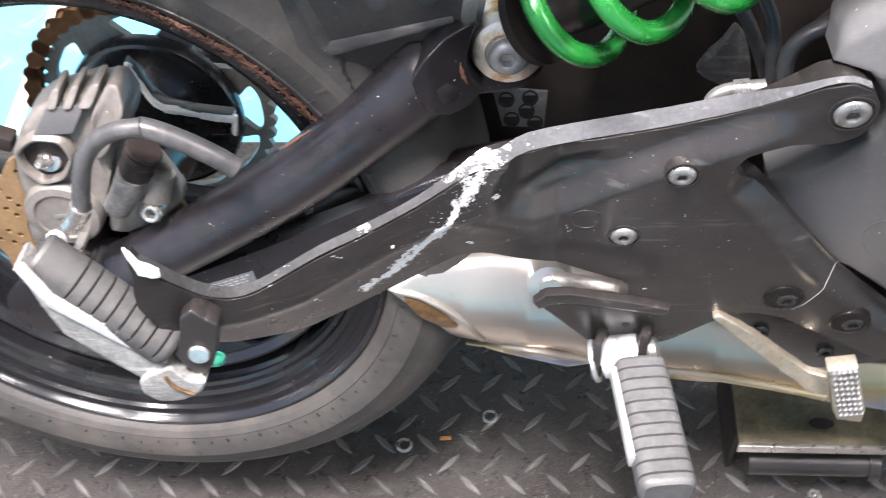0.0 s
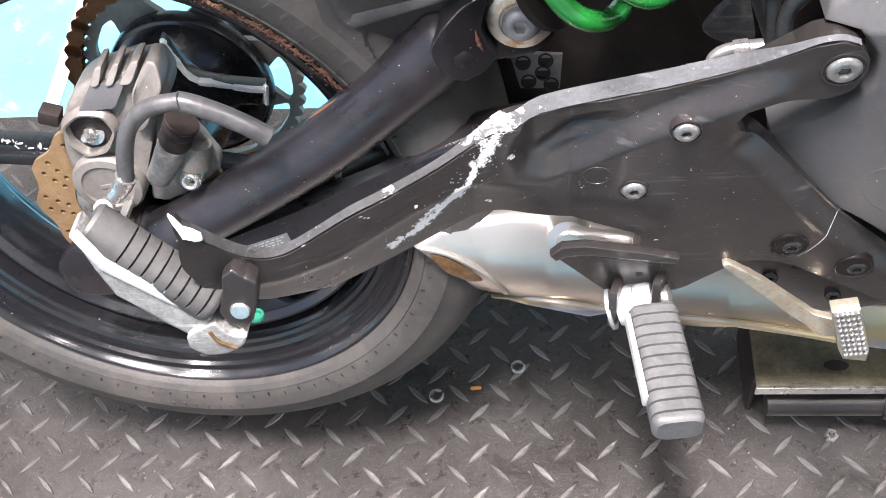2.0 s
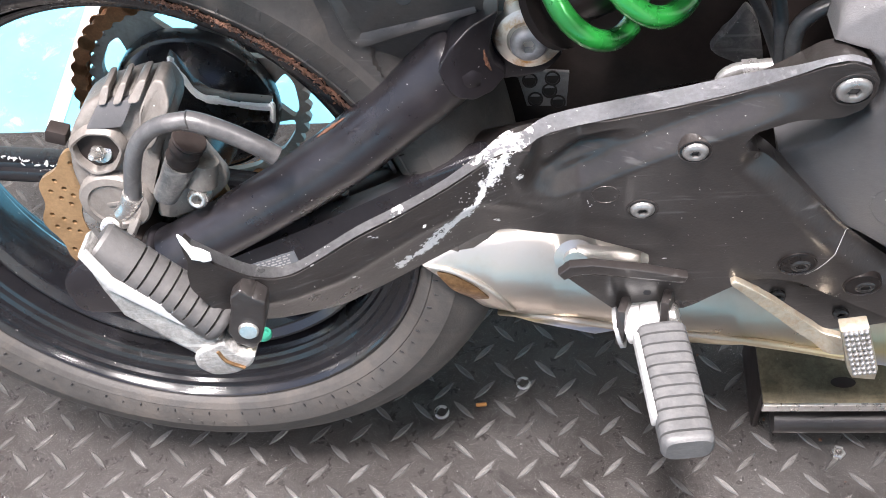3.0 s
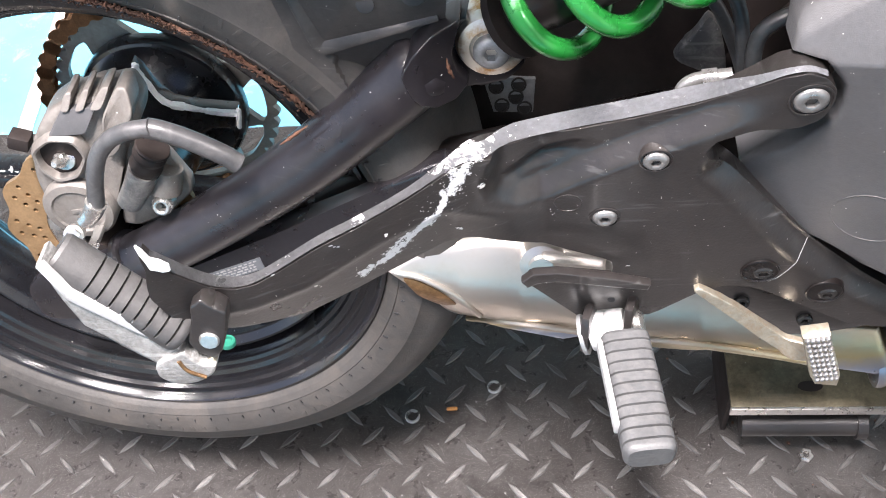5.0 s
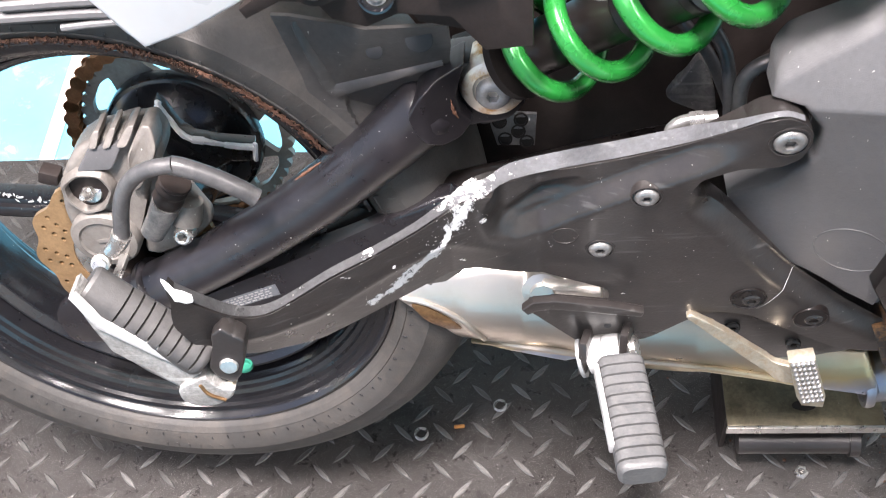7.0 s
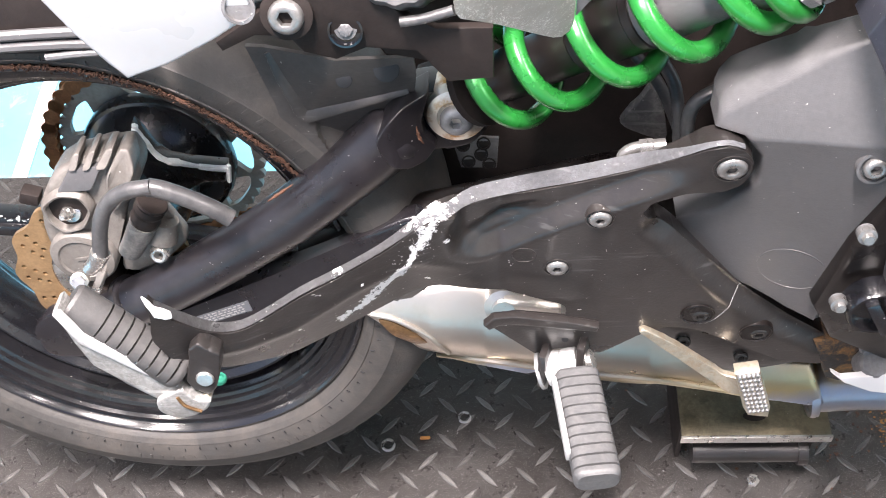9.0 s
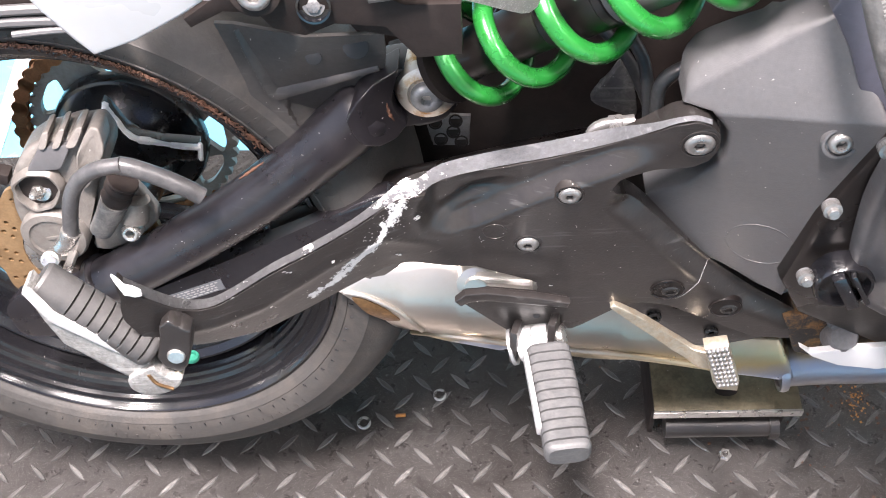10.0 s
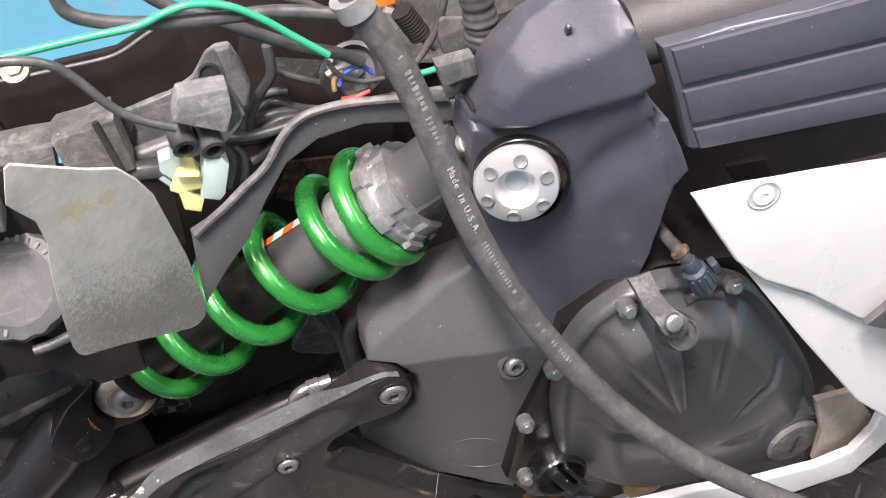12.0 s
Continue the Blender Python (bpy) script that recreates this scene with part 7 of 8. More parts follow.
part("banjo", lathe([(0.0075, -0.006), (0.0075, 0.003), (0.0055, 0.004), (0.0055, 0.006), (0.0, 0.006)], (0.4671, -0.1960, 0.5612), (0, -0.5, 0.85), 22, hexed=(2, 3)), M_BOLT, mcf)
part("tab", block((0.011, 0.006, 0.006), Matrix.Translation((0.4517, -0.1960, 0.5588)) @ pose(0, 0, 0, 0, 15, 0), 0.002), M_BOLT, mcf)
gb = [(0.4658, 0.5159), (0.4715, 0.5256), (0.4809, 0.5372), (0.4886, 0.5517), (0.4966, 0.5418), (0.5025, 0.5200), (0.5060, 0.4962), (0.4896, 0.5009), (0.4713, 0.5101)]
part("grey_bracket", prism(rounded(gb, 2), -0.09, 0.01, 0.003), M_DUSTY, mcf, "dusty grey bracket behind the brake pipe")

# ---- engine: crankcase and clutch cover
eng = new("engine")
eng.parent = bike
tagged(eng, label="black engine with a bulging clutch cover, brown crankcase below")
cc = [(0.6022, 0.4288), (0.6115, 0.5115), (0.6307, 0.5986), (0.6382, 0.6373), (0.6661, 0.6687), (0.6992, 0.6773), (0.7608, 0.6609), (0.8763, 0.4780), (0.9539, 0.3349), (0.9196, 0.2513), (0.8357, 0.2462), (0.7406, 0.2910), (0.6260, 0.3775)]
# Coloured deep black for the shaded recess beside the clutch cover.
part("crankcase", prism(cc, lambda x, z: ye(x, z) + 0.012, 0.12, 0.006), M_DEEP, eng)
cl_ = [(0.6300, 0.5539), (0.6340, 0.6301), (0.6472, 0.6580), (0.6717, 0.6760), (0.6941, 0.6780), (0.7305, 0.6680), (0.7643, 0.6414), (0.7993, 0.5833), (0.8453, 0.4962), (0.8760, 0.4150), (0.8950, 0.3400), (0.8750, 0.3080), (0.8450, 0.3120), (0.8033, 0.3443), (0.7452, 0.3671), (0.6905, 0.3886), (0.6579, 0.4171), (0.6396, 0.4754)]
CLUTCH = rounded(cl_, 3, 0.3)
RAYS = (((0.6560, 0.6400), (0.7110, 0.5420), 0.0170, 0.0062), ((0.7426, 0.6397), (0.7360, 0.5350), 0.0190, 0.0066), ((0.8030, 0.5400), (0.7480, 0.5060), 0.0180, 0.0066), ((0.6520, 0.5443), (0.7020, 0.5180), 0.0150, 0.0045), ((0.7850, 0.4650), (0.7450, 0.4880), 0.0150, 0.0045))


def ycl(x, z):
    """The clutch cover: a flange, a rounded wall, a nearly flat crown, and wedge-shaped creases that run in to its middle."""
    d = away(CLUTCH + CLUTCH[:1], x, z)
    h = 0.006 * min(1.0, d / 0.003) + 0.024 * ease((d - 0.009) / 0.026) ** 0.7 + 0.012 * ease((d - 0.02) / 0.07)
    for a, b, w, deep in RAYS:
        ux, uz = b[0] - a[0], b[1] - a[1]
        n = math.hypot(ux, uz)
        t = ((x - a[0]) * ux + (z - a[1]) * uz) / (n * n)
        q = ((x - a[0]) * uz - (z - a[1]) * ux) / n
        if -0.08 < t < 1.0:
            wide = w * (1.1 - 0.8 * max(0.0, t))
            f = q / wide
            cut = (1.0 - f) if 0 <= f < 1 else (1.0 + f * 3.5 if -0.28 < f < 0 else 0.0)
            h -= 0.6 * deep * cut * ease((1.0 - t) / 0.5) * ease((t + 0.08) / 0.12)
    return ye(x, z) - h


cover = part("clutch_cover", prism(CLUTCH, ycl, 0.01, 0.0, (), 2, (), 0.0024, ye), M_COVER, eng, "dark grey domed clutch cover with wedge-shaped creases", 60)
spine = [(0.6830, ycl(0.6830, 0.6650) + 0.004, 0.6650), (0.6900, ycl(0.6900, 0.6350) + 0.001, 0.6350), (0.7000, ycl(0.7000, 0.5950) + 0.0025, 0.5950), (0.7090, ycl(0.7090, 0.5600) + 0.004, 0.5600)]
part("cover_rib", tube(spine, lambda t: 0.0105 - 0.0060 * t, 16), M_COVER, eng)
crown = [(0.7080, ycl(0.7080, 0.6600) - 0.001, 0.6600), (0.7200, ycl(0.7200, 0.6590) - 0.001, 0.6590), (0.7360, ycl(0.7360, 0.6500) - 0.001, 0.6500)]
part("cover_lip", tube(crown, lambda t: 0.0036, 12), M_COVER, eng)
for p in [(0.6256, -0.2739, 0.6118), (0.6080, -0.2579, 0.5477), (0.6110, -0.2356, 0.4584), (0.6676, -0.2948, 0.6714), (0.7408, -0.2926, 0.6624), (0.8731, -0.2378, 0.4432)]:
    part("bolt_flange", lathe([(0.0062, -0.006), (0.0062, 0.0004), (0.0052, 0.0010), (0.0, 0.0010)], p, (0, -0.95, 0.1), 20), M_LEVER, eng)
    hex_bolt("bolt", p, eng, 0.0043, 0.005, (0, -0.95, 0.1), M_BOLT)
LEV = [((0.6655, -0.3, 0.7019), (0.6792, -0.3, 0.7028)), ((0.6671, -0.306, 0.6974), (0.6801, -0.306, 0.698)), ((0.6676, -0.316, 0.6941), (0.6804, -0.316, 0.6956)), ((0.6686, -0.326, 0.6935), (0.682, -0.326, 0.6947)), ((0.67, -0.332, 0.6911), (0.6863, -0.332, 0.6921)), ((0.6716, -0.335, 0.6868), (0.6879, -0.335, 0.6868)), ((0.6769, -0.336, 0.681), (0.6848, -0.336, 0.6816))]
lv = new("clutch_lever")
lv.parent = bike
tagged(lv, label="grey pressed clutch release lever, brown corroded seat")
arm_bm = bmesh.new()
lrow = smooth_path([a for a, b in LEV], 3)
rrow = smooth_path([b for a, b in LEV], 3)
front = [[arm_bm.verts.new(Vector(a).lerp(Vector(b), f) + Vector((0, -0.0012 if 0.2 < f < 0.8 else 0.0, 0))) for f in (0.0, 0.12, 0.5, 0.88, 1.0)] for a, b in zip(lrow, rrow)]
rearv = [[arm_bm.verts.new(v.co + Vector((0, 0.0028, -0.0028))) for v in r] for r in front]
for k in range(len(front) - 1):
    for j in range(4):
        arm_bm.faces.new((front[k][j], front[k][j + 1], front[k + 1][j + 1], front[k + 1][j]))
        arm_bm.faces.new((rearv[k][j], rearv[k + 1][j], rearv[k + 1][j + 1], rearv[k][j + 1]))
    for j in (0, 4):
        arm_bm.faces.new((front[k][j], front[k + 1][j], rearv[k + 1][j], rearv[k][j]))
for j in range(4):
    arm_bm.faces.new((front[-1][j], front[-1][j + 1], rearv[-1][j + 1], rearv[-1][j]))
bmesh.ops.recalc_face_normals(arm_bm, faces=arm_bm.faces)
part("arm", arm_bm, M_DARKLEVER, lv)
part("bolt", lathe([(0.0056, -0.003), (0.0054, 0.0008), (0.0044, 0.0018), (0.0026, 0.0023), (0.0, 0.0024)], (0.6779, -0.336, 0.6935), (0, -0.9, 0.4), 24), M_BOLT, lv, "domed grey spindle head")
part("seat", lathe([(0.0120, -0.012), (0.0112, -0.002), (0.0104, 0.0005), (0.0100, 0.0026), (0.0086, 0.0028), (0.0080, 0.0012), (0.0, 0.0012)], (0.6869, -0.328, 0.6742), (0, -0.85, 0.5), 32), M_DARKLEVER, lv, "dull seal and collar under the lever")
plug = new("sensor_plug")
plug.parent = bike
tagged(plug, label="blue grey sensor plug on a short lead")
PA, PB = Vector((0.7016, -0.3000, 0.7077)), Vector((0.7173, -0.3000, 0.6742))
PC = PA.lerp(PB, 0.55)
PD = (PB - PA).normalized()
PS = PD.cross(Vector((0, -1, 0))).normalized()
body = part("body", lathe([(0.0042, -0.016), (0.0050, -0.014), (0.0054, -0.007), (0.0076, -0.005), (0.0080, 0.010), (0.0080, 0.013), (0.0066, 0.0135), (0.0058, 0.009), (0.0, 0.009)], PC, PD, 24), M_SENSOR, plug)
for a in (-50, -20, 10, 40):
    o_ = Vector((0, -1, 0)) * math.cos(radians(a)) + PS * math.sin(radians(a))
    part("ridge", block((0.0018, 0.0016, 0.014), Matrix.Translation(PC + PD * 0.004 + o_ * 0.0080) @ Matrix((PD.cross(o_), o_, PD)).transposed().to_4x4(), 0.0005), M_SENSOR, body)
part("latch", block((0.008, 0.005, 0.010), Matrix.Translation(PC + PS * (0.0115 if PS.x > 0 else -0.0115) + PD * 0.002) @ frame_at((0, 0, 0), PD), 0.0015), M_SENSOR, body)
part("lead", tube([*[(0.7042, -0.255, 0.6972), (0.7022, -0.275, 0.7019), (0.6997, -0.297, 0.709)], tuple(PA.lerp(PB, 0.22))], 0.0040, 14), M_CABLE, plug, "dusty rubber lead sleeve")
part("clip", lathe([(0.0046, -0.002), (0.0058, -0.001), (0.0058, 0.002), (0.0046, 0.003)], (0.6997, -0.297, 0.709), (0.4, -0.5, -0.7), 20), M_RUSTWALL, plug, "brown corroded clip")
ec = Vector((0.8265, ycl(0.8265, 0.4330) - 0.0015, 0.4330))
part("plug_boss", lathe([(0.0300, -0.02), (0.0285, 0.0005), (0.0262, 0.0025), (0.0245, 0.0025), (0.0240, -0.002)], ec, (0.05, -1, -0.1), 44), M_COVER, eng)
part("cover_plug", lathe([(0.0235, -0.012), (0.0235, 0.004), (0.0215, 0.006), (0.0, 0.006)], ec, (0.05, -1, -0.1), 48), M_DUSTY, eng, "large grey slotted plug")
part("plug_slot", block((0.003, 0.002, 0.018), Matrix.Translation(ec + Vector((0, -0.0062, -0.0008))) @ pose(0, 0, 0, 0, 20, 0)), M_DARKMARK, eng)
oc_ = Vector((0.6372, -0.2349, 0.4557))
oil = part("oil_filler_cap", lathe([(0.022, -0.01), (0.022, 0.005), (0.0205, 0.008), (0.0185, 0.008), (0.0175, 0.002), (0.0, 0.002)], oc_, (0, -1, -0.05), 40), M_GLOSS, eng, "black ribbed oil filler cap")
part("cap_grip", block((0.010, 0.014, 0.036), Matrix.Translation(oc_ + Vector((0, -0.008, 0))) @ pose(0, 0, 0, 0, -28, 0), 0.003), M_GLOSS, eng)
part("cap_grip", block((0.004, 0.016, 0.034), Matrix.Translation(oc_ + Vector((0.010, -0.006, 0.002))) @ pose(0, 0, 0, 0, -28, 0), 0.0015), M_GLOSS, eng)
part("sight_glass", lathe([(0.020, -0.008), (0.020, 0.001), (0.017, 0.002), (0.0, 0.0015)], (0.7213, -0.2142, 0.3729), (0, -1, -0.1), 36), M_CREST, eng, "amber oil sight glass")
lowe = [(0.6251, 0.3423), (0.6628, 0.3411), (0.7191, 0.3393), (0.7330, 0.2792), (0.6742, 0.2809), (0.6427, 0.2935)]
part("sump", prism(lowe, -0.17, 0.12, 0.004), M_RUSTWALL, eng, "rusty brown sump side")
for p in [(0.6656, -0.1780, 0.3415), (0.6815, -0.1780, 0.3425), (0.6164, -0.1780, 0.3888)]:
    hex_bolt("bolt", p, eng, 0.0036, 0.005, (0, -1, 0), M_LEVER)
dp = (0.6737, -0.1850, 0.3322)
part("drain_boss", lathe([(0.013, -0.02), (0.013, 0.0), (0.011, 0.003), (0.0, 0.003)], dp, (0.05, -0.6, 0.75), 32), M_LEVER, eng)
# Two added black sheets fill the shaded gaps and hide the floor beyond.
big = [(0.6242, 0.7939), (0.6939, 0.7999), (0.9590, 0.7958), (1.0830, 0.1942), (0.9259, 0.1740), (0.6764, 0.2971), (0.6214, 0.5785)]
part("rear_case", prism(big, -0.15, 0.02), M_BLACK, eng, "added black sheet filling the dark gaps behind the frame")
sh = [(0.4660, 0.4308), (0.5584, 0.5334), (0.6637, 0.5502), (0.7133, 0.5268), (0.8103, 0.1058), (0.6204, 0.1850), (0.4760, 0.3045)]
part("inner_case", prism(sh, -0.06, 0.02), M_BLACK, eng, "added black sheet filling the dark gaps behind the covers")

# ---- white fairing
fair = new("side_fairing")
fair.parent = bike
tagged(fair, label="white painted side fairing with scuffed lower edge and a round screw")
f1 = [(0.7008, 0.7573), (0.7326, 0.7576), (0.7753, 0.7546), (0.8413, 0.7509), (0.8714, 0.5991), (0.8158, 0.6285), (0.7794, 0.6607), (0.7483, 0.6808), (0.7298, 0.7013), (0.7141, 0.7309)]
part("upper_panel", prism(f1, lambda x, z: -0.31 - 0.1 * (x - 0.72), 0.006, 0.002, (), 3), M_WHITE, fair)
f2 = [(0.7327, 0.6984), (0.7516, 0.6754), (0.7832, 0.6540), (0.8199, 0.6224), (0.8875, 0.5801), (0.9069, 0.4856), (0.8575, 0.5106), (0.8329, 0.5365), (0.7890, 0.6057), (0.7503, 0.6687)]
part("lower_panel", prism(f2, lambda x, z: -0.304 - 0.1 * (x - 0.72), 0.006, 0.002, (), 3), M_WHITE, fair)
belly = [(0.6803, 0.4522), (0.7318, 0.4455), (0.7806, 0.4323), (0.8354, 0.4259), (0.8649, 0.4297), (0.8809, 0.4488), (0.8847, 0.4673), (0.9278, 0.4696), (0.9316, 0.4513), (0.8993, 0.4293), (0.8693, 0.4002), (0.8185, 0.3999), (0.7832, 0.4026), (0.7188, 0.4145)]
part("belly_edge", prism(belly, lambda x, z: -0.285, 0.008, 0.002, (), 3), M_WHITE, fair)
inn_ = [(0.8332, 0.4903), (0.8649, 0.4876), (0.8872, 0.4499), (0.8867, 0.4280), (0.8580, 0.4156), (0.8405, 0.4138), (0.8434, 0.4491)]
part("inner_face", prism(inn_, lambda x, z: -0.272, 0.006, 0.001), M_BEIGE, fair, "stained inner face")
dkp = [(0.8138, 0.6336), (0.8378, 0.6553), (0.8643, 0.6686), (0.8789, 0.5980)]
part("mesh_panel", prism(dkp, lambda x, z: -0.322 - 0.1 * (x - 0.72), 0.006, 0.001), M_PLASTIC, fair, "dark grey insert")
fs = Vector((0.7423, -0.3122, 0.7483))
part("screw_cup", lathe([(0.0100, -0.0004), (0.0100, 0.0006), (0.0093, 0.0010), (0.0084, 0.0003), (0.0, 0.0003)], fs, (-0.1, -1, 0.0), 36), M_SCREW, fair)
part("screw", lathe([(0.0064, 0.0002), (0.0060, 0.0016), (0.0026, 0.0020), (0.0024, 0.0008), (0.0, 0.0008)], fs, (-0.1, -1, 0.0), 24), M_WALL, fair)
lowf = [(0.6357, 0.3320), (0.6453, 0.3244), (0.6681, 0.3266), (0.7311, 0.3320), (0.7378, 0.3045), (0.7052, 0.3001), (0.6720, 0.3064), (0.6488, 0.3183)]
part("lower_tongue", prism(lowf, -0.195, 0.006, 0.002), M_WHITE, fair)

tailw = new("tail_panel")
tailw.parent = bike
tagged(tailw, label="white tail panel with a drilled tab, overhanging the rear wheel")
w1 = [(0.0906, 0.8080), (0.1243, 0.7068), (0.1360, 0.6827), (0.1432, 0.6677), (0.1729, 0.6794), (0.2061, 0.6986), (0.2268, 0.7129), (0.2323, 0.7187), (0.2346, 0.7247), (0.2333, 0.7370), (0.2253, 0.7488), (0.2158, 0.7598), (0.2103, 0.7777), (0.2076, 0.7981)]
part("panel", prism(w1, lambda x, z: -0.245 - 0.25 * (z - 0.74), 0.005, 0.002, (), 3), M_WHITE, tailw)
for p in [(0.2275, -0.2427, 0.7248)]:
    part("hole", lathe([(0.0095, -0.002), (0.0098, 0.001), (0.0078, 0.0012), (0.0075, -0.001), (0.0, -0.001)], p, (0, -1, 0.2), 28), M_LEVER, tailw)
und = [(-0.0087, 0.7033), (0.1006, 0.6818), (0.1240, 0.6503), (0.1211, 0.6298), (0.1014, 0.6330), (0.0668, 0.6368), (-0.0364, 0.6388)]
tp = new("tail_underside")
tp.parent = bike
tagged(tp, label="black plastic tail underside with grey highlight strip")
part("panel", prism(und, -0.15, 0.01, 0.002), M_BLACK, tp)
for q in ([(0.0233, -0.1530, 0.6545), (0.0711, -0.1530, 0.6560), (0.1122, -0.1530, 0.6560)], [(0.0199, -0.1530, 0.6455), (0.0760, -0.1530, 0.6468), (0.1152, -0.1530, 0.6460)]):
    part("rib", tube(q, 0.004, 8), M_PLASTIC, tp)
gs = [(0.0592, -0.1540, 0.6372), (0.0798, -0.1540, 0.6391), (0.0999, -0.1540, 0.6400)]
# Pale tube stands in for a highlight along the edge.
part("scuff_strip", tube(gs, 0.0028, 8), M_LEVER, tp, "grey highlight strip")

# ---- fuel hose lying over the frame
hose = new("fuel_hose")
hose.matrix_world = bike.matrix_world.copy()
tagged(hose, label="thick grey black rubber fuel hose with print over the frame", category="hose")
HP = [(0.5352, -0.2800, 0.9254), (0.5377, -0.2800, 0.9048), (0.5450, -0.2800, 0.8879), (0.5517, -0.2804, 0.8723), (0.5583, -0.2821, 0.8485), (0.5639, -0.2835, 0.8235), (0.5698, -0.2849, 0.7970), (0.5772, -0.2868, 0.7646), (0.5896, -0.2899, 0.7270), (0.6049, -0.2937, 0.6882), (0.6217, -0.2979, 0.6539), (0.6431, -0.3033, 0.6166), (0.6696, -0.3099, 0.5776), (0.6998, -0.3175, 0.5410), (0.7355, -0.3264, 0.5065), (0.7770, -0.3368, 0.4726), (0.8208, -0.3477, 0.4369)]
part("sheath", tube(HP, 0.0079, 20, steps=8), M_HOSE, hose)
hq = [(0.5334, -0.2800, 0.9117), (0.5372, -0.2800, 0.9020)]
part("end_collar", tube(hq, 0.0098, 16, steps=0), M_ZINC, hose, "dull zinc end collar")
hpath = smooth_path(HP, 8)
VIEW = Vector((0.0, -0.763, 0.647))


def print_on_hose(words, at, size):
    for k, chx in enumerate(words):
        s = at + k * size * 0.62
        i, acc = 0, 0.0
        while i < len(hpath) - 2 and acc + (hpath[i + 1] - hpath[i]).length < s:
            acc += (hpath[i + 1] - hpath[i]).length
            i += 1
        d = (hpath[i + 1] - hpath[i]).normalized()
        p = hpath[i] + d * (s - acc)
        n = (VIEW - d * VIEW.dot(d)).normalized()
        if chx == " ":
            continue
        up = n.cross(d)
        strip_text(chx, size, Matrix.Translation(p + n * 0.0079) @ Matrix((d, up, n)).transposed().to_4x4(), hose, M_DULLPRINT, "letter", 0.0002)


print_on_hose("Made in U.S.A.", 0.124, 0.0055)
bars = bmesh.new()


def bar_on_hose(at, n_bars, size):
    for k in range(n_bars):
        s = at + k * size * 0.6
        i, acc = 0, 0.0
        while i < len(hpath) - 2 and acc + (hpath[i + 1] - hpath[i]).length < s:
            acc += (hpath[i + 1] - hpath[i]).length
            i += 1
        d = (hpath[i + 1] - hpath[i]).normalized()
        p = hpath[i] + d * (s - acc)
        n = (VIEW - d * VIEW.dot(d)).normalized()
        if rg0.random() < 0.18:
            continue
        block((size * rg0.uniform(0.18, 0.4), size * rg0.uniform(0.45, 0.75), 0.0003), Matrix.Translation(p + n * 0.0079) @ Matrix((d, n.cross(d), n)).transposed().to_4x4(), 0, bars)


rg0 = random.Random(4)
bar_on_hose(0.052, 19, 0.0052)
bar_on_hose(0.178, 17, 0.0046)
bar_on_hose(0.245, 16, 0.0050)
part("worn_print", bars, M_FAINT, hose, "pale worn unreadable print", kind="stuff")


# ---- each assembly takes its main piece as its own mesh
def promote(group, main):
    """Makes the named piece of an assembly the assembly's own mesh, with the other pieces under it."""
    kids = list(group.children)
    lead = [k for k in kids if k.name.split(".")[0] == main][0]
    name, tags, up_to, world_m = group.name, {k: group[k] for k in ("label", "category") if k in group}, group.parent, group.matrix_basis.copy()
    for k in kids:
        if k is not lead and k.name != lead.name:
            k.parent = lead
    bpy.data.objects.remove(group)
    lead.name = name
    lead.parent = up_to
    lead.matrix_basis = world_m
    for k, v in tags.items():
        lead[k] = v
    return lead


for group, main in ((wheel, "rim"), (snap, "web"), (cal, "body"), (arm, "main_tube"), (shock, "damper_tube"), (ex, "silencer"), (brk, "casting"), (peg, "core"), (ppeg, "peg_body"), (ped, "arm"),
                    (guard, "panel"), (subf, "side_plate"), (res, "bowl"), (hs, "sheet"), (tray, "inner_fender"), (conn, "yellow_plug"), (rl, "housing"), (frm, "casting"), (ribp, "panel"),
                    (sc, "panel"), (mcf, "elbow"), (eng, "crankcase"), (lv, "arm"), (plug, "body"), (fair, "upper_panel"), (tailw, "panel"), (tp, "panel"), (hose, "sheath")):
    promote(group, main)

# ---------------------------------------------------------------- things lying on the platform
def washer(name, at, r_out, r_in, h, mat, label, hexed=False):
    prof = [(r_in, 0.0), (r_out, 0.0), (r_out, h * 0.8), (r_out - h * 0.2, h), (r_in + h * 0.15, h), (r_in, h * 0.8), (r_in, 0.0)]
    ob = part(name, lathe(prof, (0, 0, 0), (0, 0, 1), 30, hexed=(1, 2, 3) if hexed else ()), mat, None)
    ob.location = at
    return tagged(ob, label=label, category=name)


washer("washer", (0.312, 0.011, 0.0005), 0.0078, 0.0054, 0.003, M_STEEL, "small dull steel ring lying on the tread plate")
washer("washer", (0.223, -0.024, 0.0005), 0.0082, 0.0054, 0.003, M_STEEL, "dull grey steel ring lying on bare tread plate")
washer("nut", (0.636, -0.071, 0.0005), 0.0072, 0.0032, 0.006, M_STEEL, "small zinc hexagon nut lying on the plate", True)
wb = [(-0.2670, -0.1369)]
washer("washer", (wb[0][0], wb[0][1], 0.0005), 0.0125, 0.0095, 0.003, M_STEEL, "larger steel ring lying by the platform's rear end")
cr = part("crumb", block((0.012, 0.004, 0.003), pose(0, 0, 0.0018, 0, 0, 4), 0.0012), M_EARTH, None)
cr.location = (0.266, -0.015, 0.0)
tagged(cr, label="tiny orange crumb lying on the tread plate", category="debris")
oc = [(0.7938, -0.0049)]
sp = bmesh.new()
rg = random.Random(8)
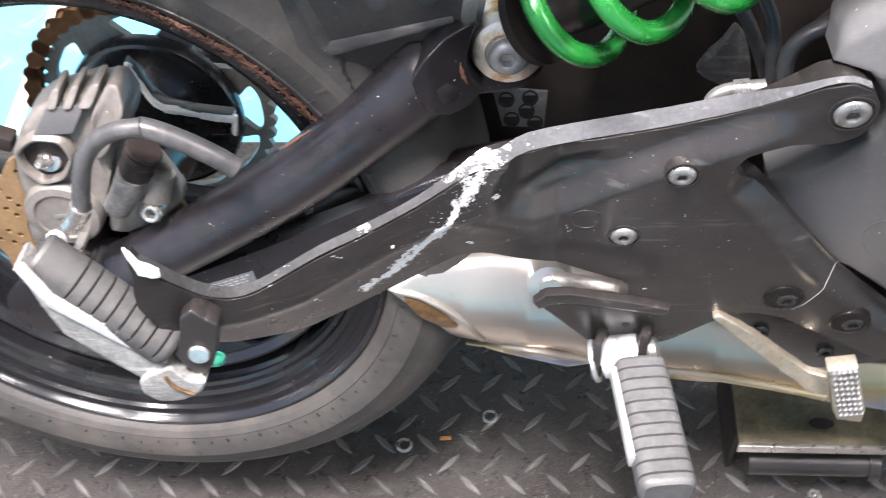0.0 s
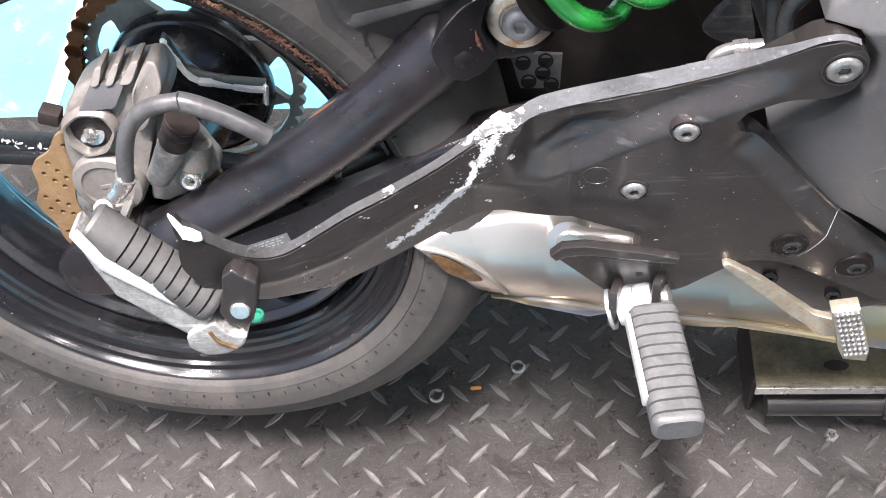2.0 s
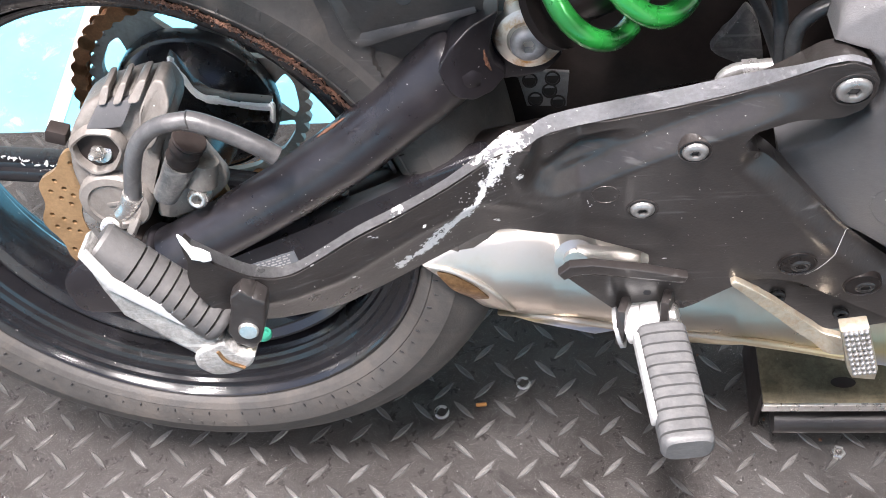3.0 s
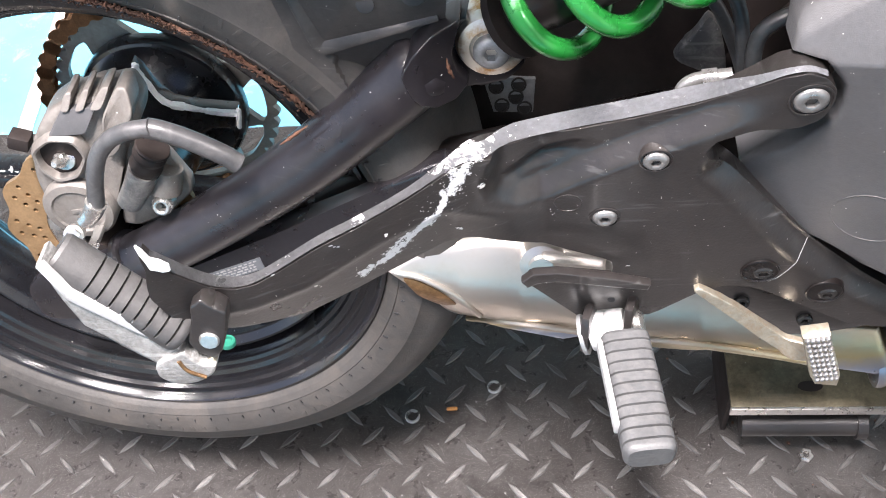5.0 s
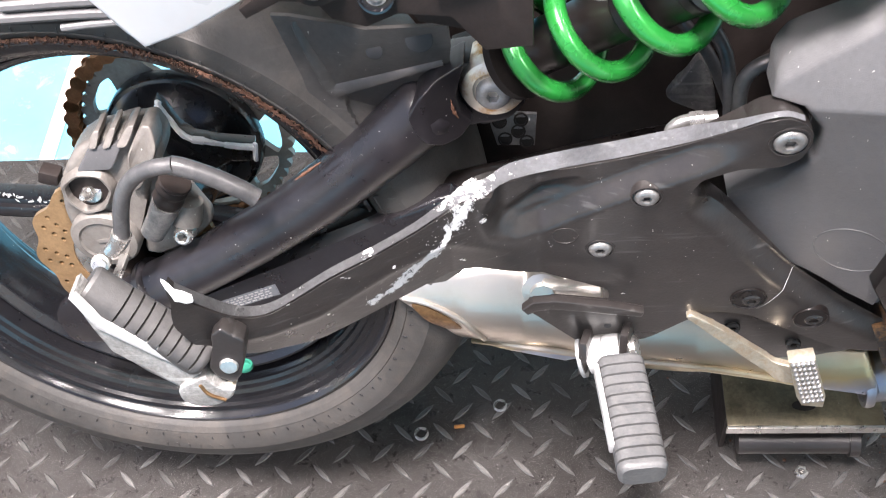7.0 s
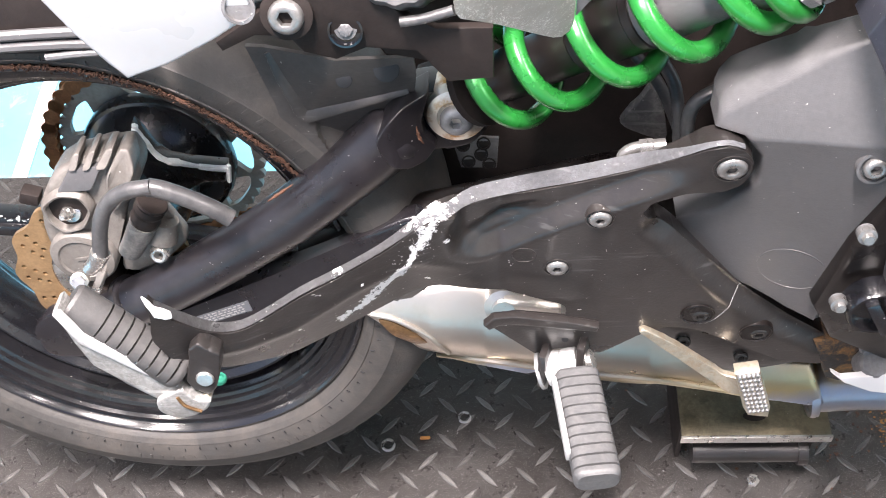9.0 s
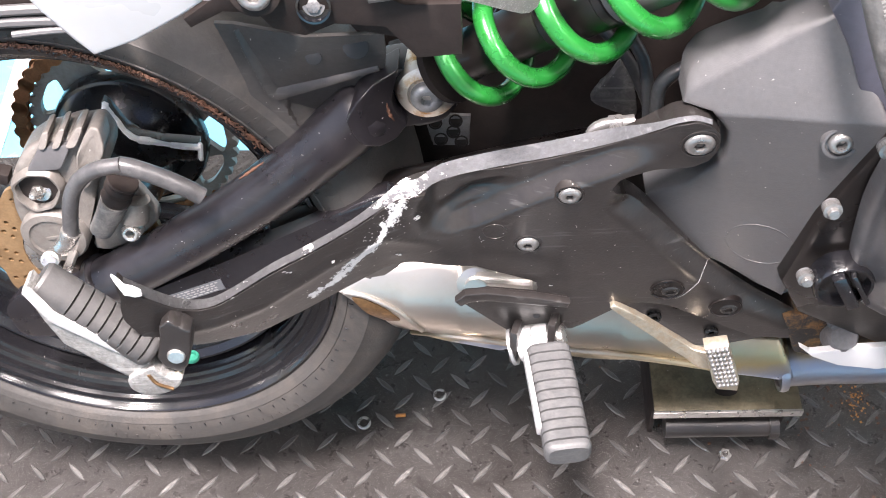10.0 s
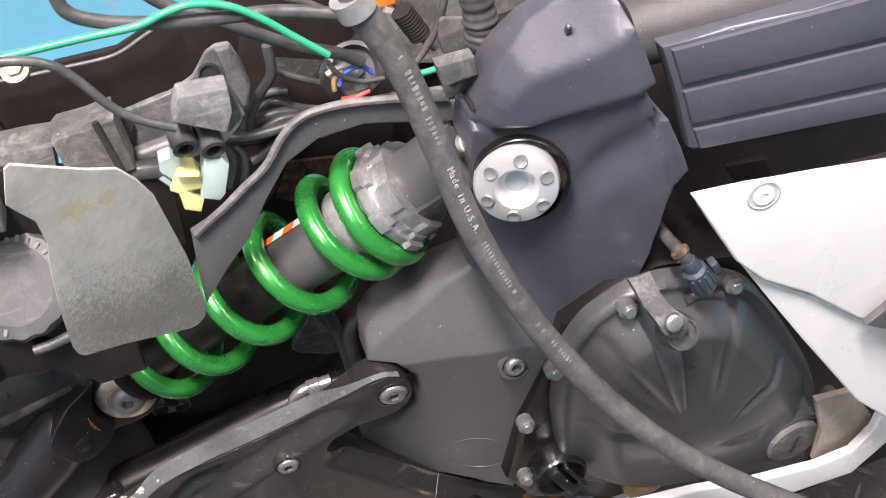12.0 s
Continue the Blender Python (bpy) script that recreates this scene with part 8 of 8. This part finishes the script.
for k in range(70):
    s = rg.uniform(0.0004, 0.0014)
    block((s * 2, s * 1.6, s), Matrix.Translation((oc[0][0] + rg.gauss(0, 0.008), oc[0][1] + rg.gauss(0, 0.009), s / 2)) @ pose(0, 0, 0, 0, 0, rg.uniform(0, 180)), s * 0.2, sp, segs=1)
tagged(part("grit", sp, M_EARTH, None), label="spilled orange grit on the tread plate", category="dirt", kind="stuff")
dirt = bmesh.new()
for k in range(240):
    x, y = rg.uniform(-0.1, 1.0), rg.gauss(-0.05, 0.13)
    s = rg.uniform(0.0003, 0.0009)
    block((s * 2, s * 1.6, s), Matrix.Translation((x, min(y, 0.3), s / 2)) @ pose(0, 0, 0, 0, 0, rg.uniform(0, 180)), 0, dirt)
tagged(part("sand", dirt, M_FAINT, None), label="pale sand grains and flakes scattered over the plate", category="dirt", kind="stuff")
dark = bmesh.new()
for k in range(260):
    s = rg.uniform(0.0006, 0.0018)
    block((s * 2, s * 1.6, s), Matrix.Translation((oc[0][0] + rg.gauss(-0.05, 0.10), oc[0][1] + rg.gauss(0.02, 0.05), s / 2)) @ pose(0, 0, 0, 0, 0, rg.uniform(0, 180)), 0, dark)
tagged(part("debris", dark, M_GREASE, None), label="dark rusty dirt crumbs strewn on the tread plate", category="dirt", kind="stuff")

# ---- the steel stand under the exhaust
stand = new("support_stand")
tagged(stand, label="oil-stained steel support stand with a roller, under the exhaust", category="stand")
c = [(0.5455, -0.0119), (0.5487, -0.0631), (0.6716, -0.0634), (0.6815, -0.0054)]
x0, x1, ya, yz = c[1][0], c[1][0] + 0.155, c[1][1], c[0][1] + 0.06
bm = block((x1 - x0, yz - ya, 0.005), pose((x0 + x1) / 2, (ya + yz) / 2, 0.0975), 0.001)
part("top_plate", bm, M_OLIVE, stand, "olive brown oil-stained top plate")
part("front_lip", block((x1 - x0 + 0.002, 0.003, 0.012), pose((x0 + x1) / 2, ya - 0.002, 0.095), 0.0006), M_STEEL, stand, "bright worn edge")
sl = [(x0 + 0.078 + 0.012 * math.cos(t), ya + 0.022 + 0.006 * math.sin(t)) for t in (2 * math.pi * k / 20 for k in range(20))]
bm = bmesh.new()
bm.faces.new([bm.verts.new((x, y, 0.1008)) for x, y in sl])
# Flat black oval above the plate, for the shade in the slot.
part("slot", bm, M_BLACK, stand)
part("roller", lathe([(0.004, -0.062), (0.0135, -0.062), (0.0135, 0.05), (0.017, 0.05), (0.017, 0.06), (0.004, 0.06)], ((x0 + x1) / 2, ya + 0.006, 0.052), (1, 0, 0), 26), M_CAST, stand, "dark steel roller")
for x in (x0 + 0.006, x1 - 0.006):
    part("cheek", block((0.006, yz - ya - 0.02, 0.095), pose(x, (ya + yz) / 2 + 0.012, 0.0475), 0.002), M_BLACK, stand)
part("jack_post", lathe([(0.02, 0.0), (0.02, 0.16), (0.03, 0.162), (0.03, 0.175), (0.0, 0.175)], (x0 + 0.05, 0.10, 0.1), (0, 0, 1), 20), M_BLACK, stand)

# ---------------------------------------------------------------- raised bars of the tread plate
def bar_mesh(turn):
    bm = bmesh.new()
    L, Wd, Hh = 0.0168, 0.0036, 0.0014
    rim = [(-L, 0.0), (-L * 0.55, Wd * 0.72), (0.0, Wd), (L * 0.55, Wd * 0.72), (L, 0.0), (L * 0.55, -Wd * 0.72), (0.0, -Wd), (-L * 0.55, -Wd * 0.72)]
    lo = [bm.verts.new((x, y, -0.0002)) for x, y in rim]
    hi = [bm.verts.new((x * 0.86, y * 0.62, Hh)) for x, y in rim]
    bm.faces.new(hi)
    for k in range(8):
        bm.faces.new((lo[k], lo[(k + 1) % 8], hi[(k + 1) % 8], hi[k]))
    bm.transform(Matrix.Rotation(radians(turn), 4, "Z"))
    bmesh.ops.recalc_face_normals(bm, faces=bm.faces)
    for f in bm.faces:
        f.smooth = False
    me = bpy.data.meshes.new("bar")
    bm.to_mesh(me)
    bm.free()
    me.materials.append(M_BAR)
    return me


PA, PB, ROT = 0.045, 0.04725, 0.031
BAR = (bar_mesh(-43), bar_mesh(45))
spots = []
co, si = math.cos(ROT), math.sin(ROT)
for i in range(-36, 40):
    for j in range(-34, 14):
        for k in (0, 1):
            a, b = PA * (i + 0.5 * k), PA * (j + 0.5 * k)
            x, y = 0.250 + co * a - si * b, -0.115 + 1.05 * (si * a + co * b)
            if -1.27 < x < 1.87 and -1.57 < y < PLATE_EDGE - 0.012:
                spots.append((x, y, k))
near = [s for s in spots if -0.13 < s[0] < 0.74 and -0.20 < s[1] < 0.165][:300]
rest = [s for s in spots if s not in set(near)]
for x, y, k in near:
    o = new("bar", BAR[k])
    o.parent = plate
    o.location = (x, y, 0.0)
vv, ff = [], []
for x, y, k in rest:
    off = len(vv)
    vv += [(v.co.x + x, v.co.y + y, v.co.z) for v in BAR[k].vertices]
    ff += [[off + q for q in p.vertices] for p in BAR[k].polygons]
for gx in range(18):
    for gy in range(5):
        for k in (0, 1):
            off = len(vv)
            x, y = 0.25 + 0.055 * (gx + 0.5 * k), 0.885 + 0.055 * (gy + 0.5 * k) * 0.95
            vv += [(v.co.x + x, v.co.y + y, v.co.z - 0.006) for v in BAR[k].vertices]
            ff += [[off + q for q in p.vertices] for p in BAR[k].polygons]
me = bpy.data.meshes.new("bars_beyond")
me.from_pydata(vv, [], ff)
me.materials.append(M_BAR)
ob = new("bars_beyond", me)
ob.parent = plate
tagged(ob, label="raised bars of the tread plate further off", kind="stuff")
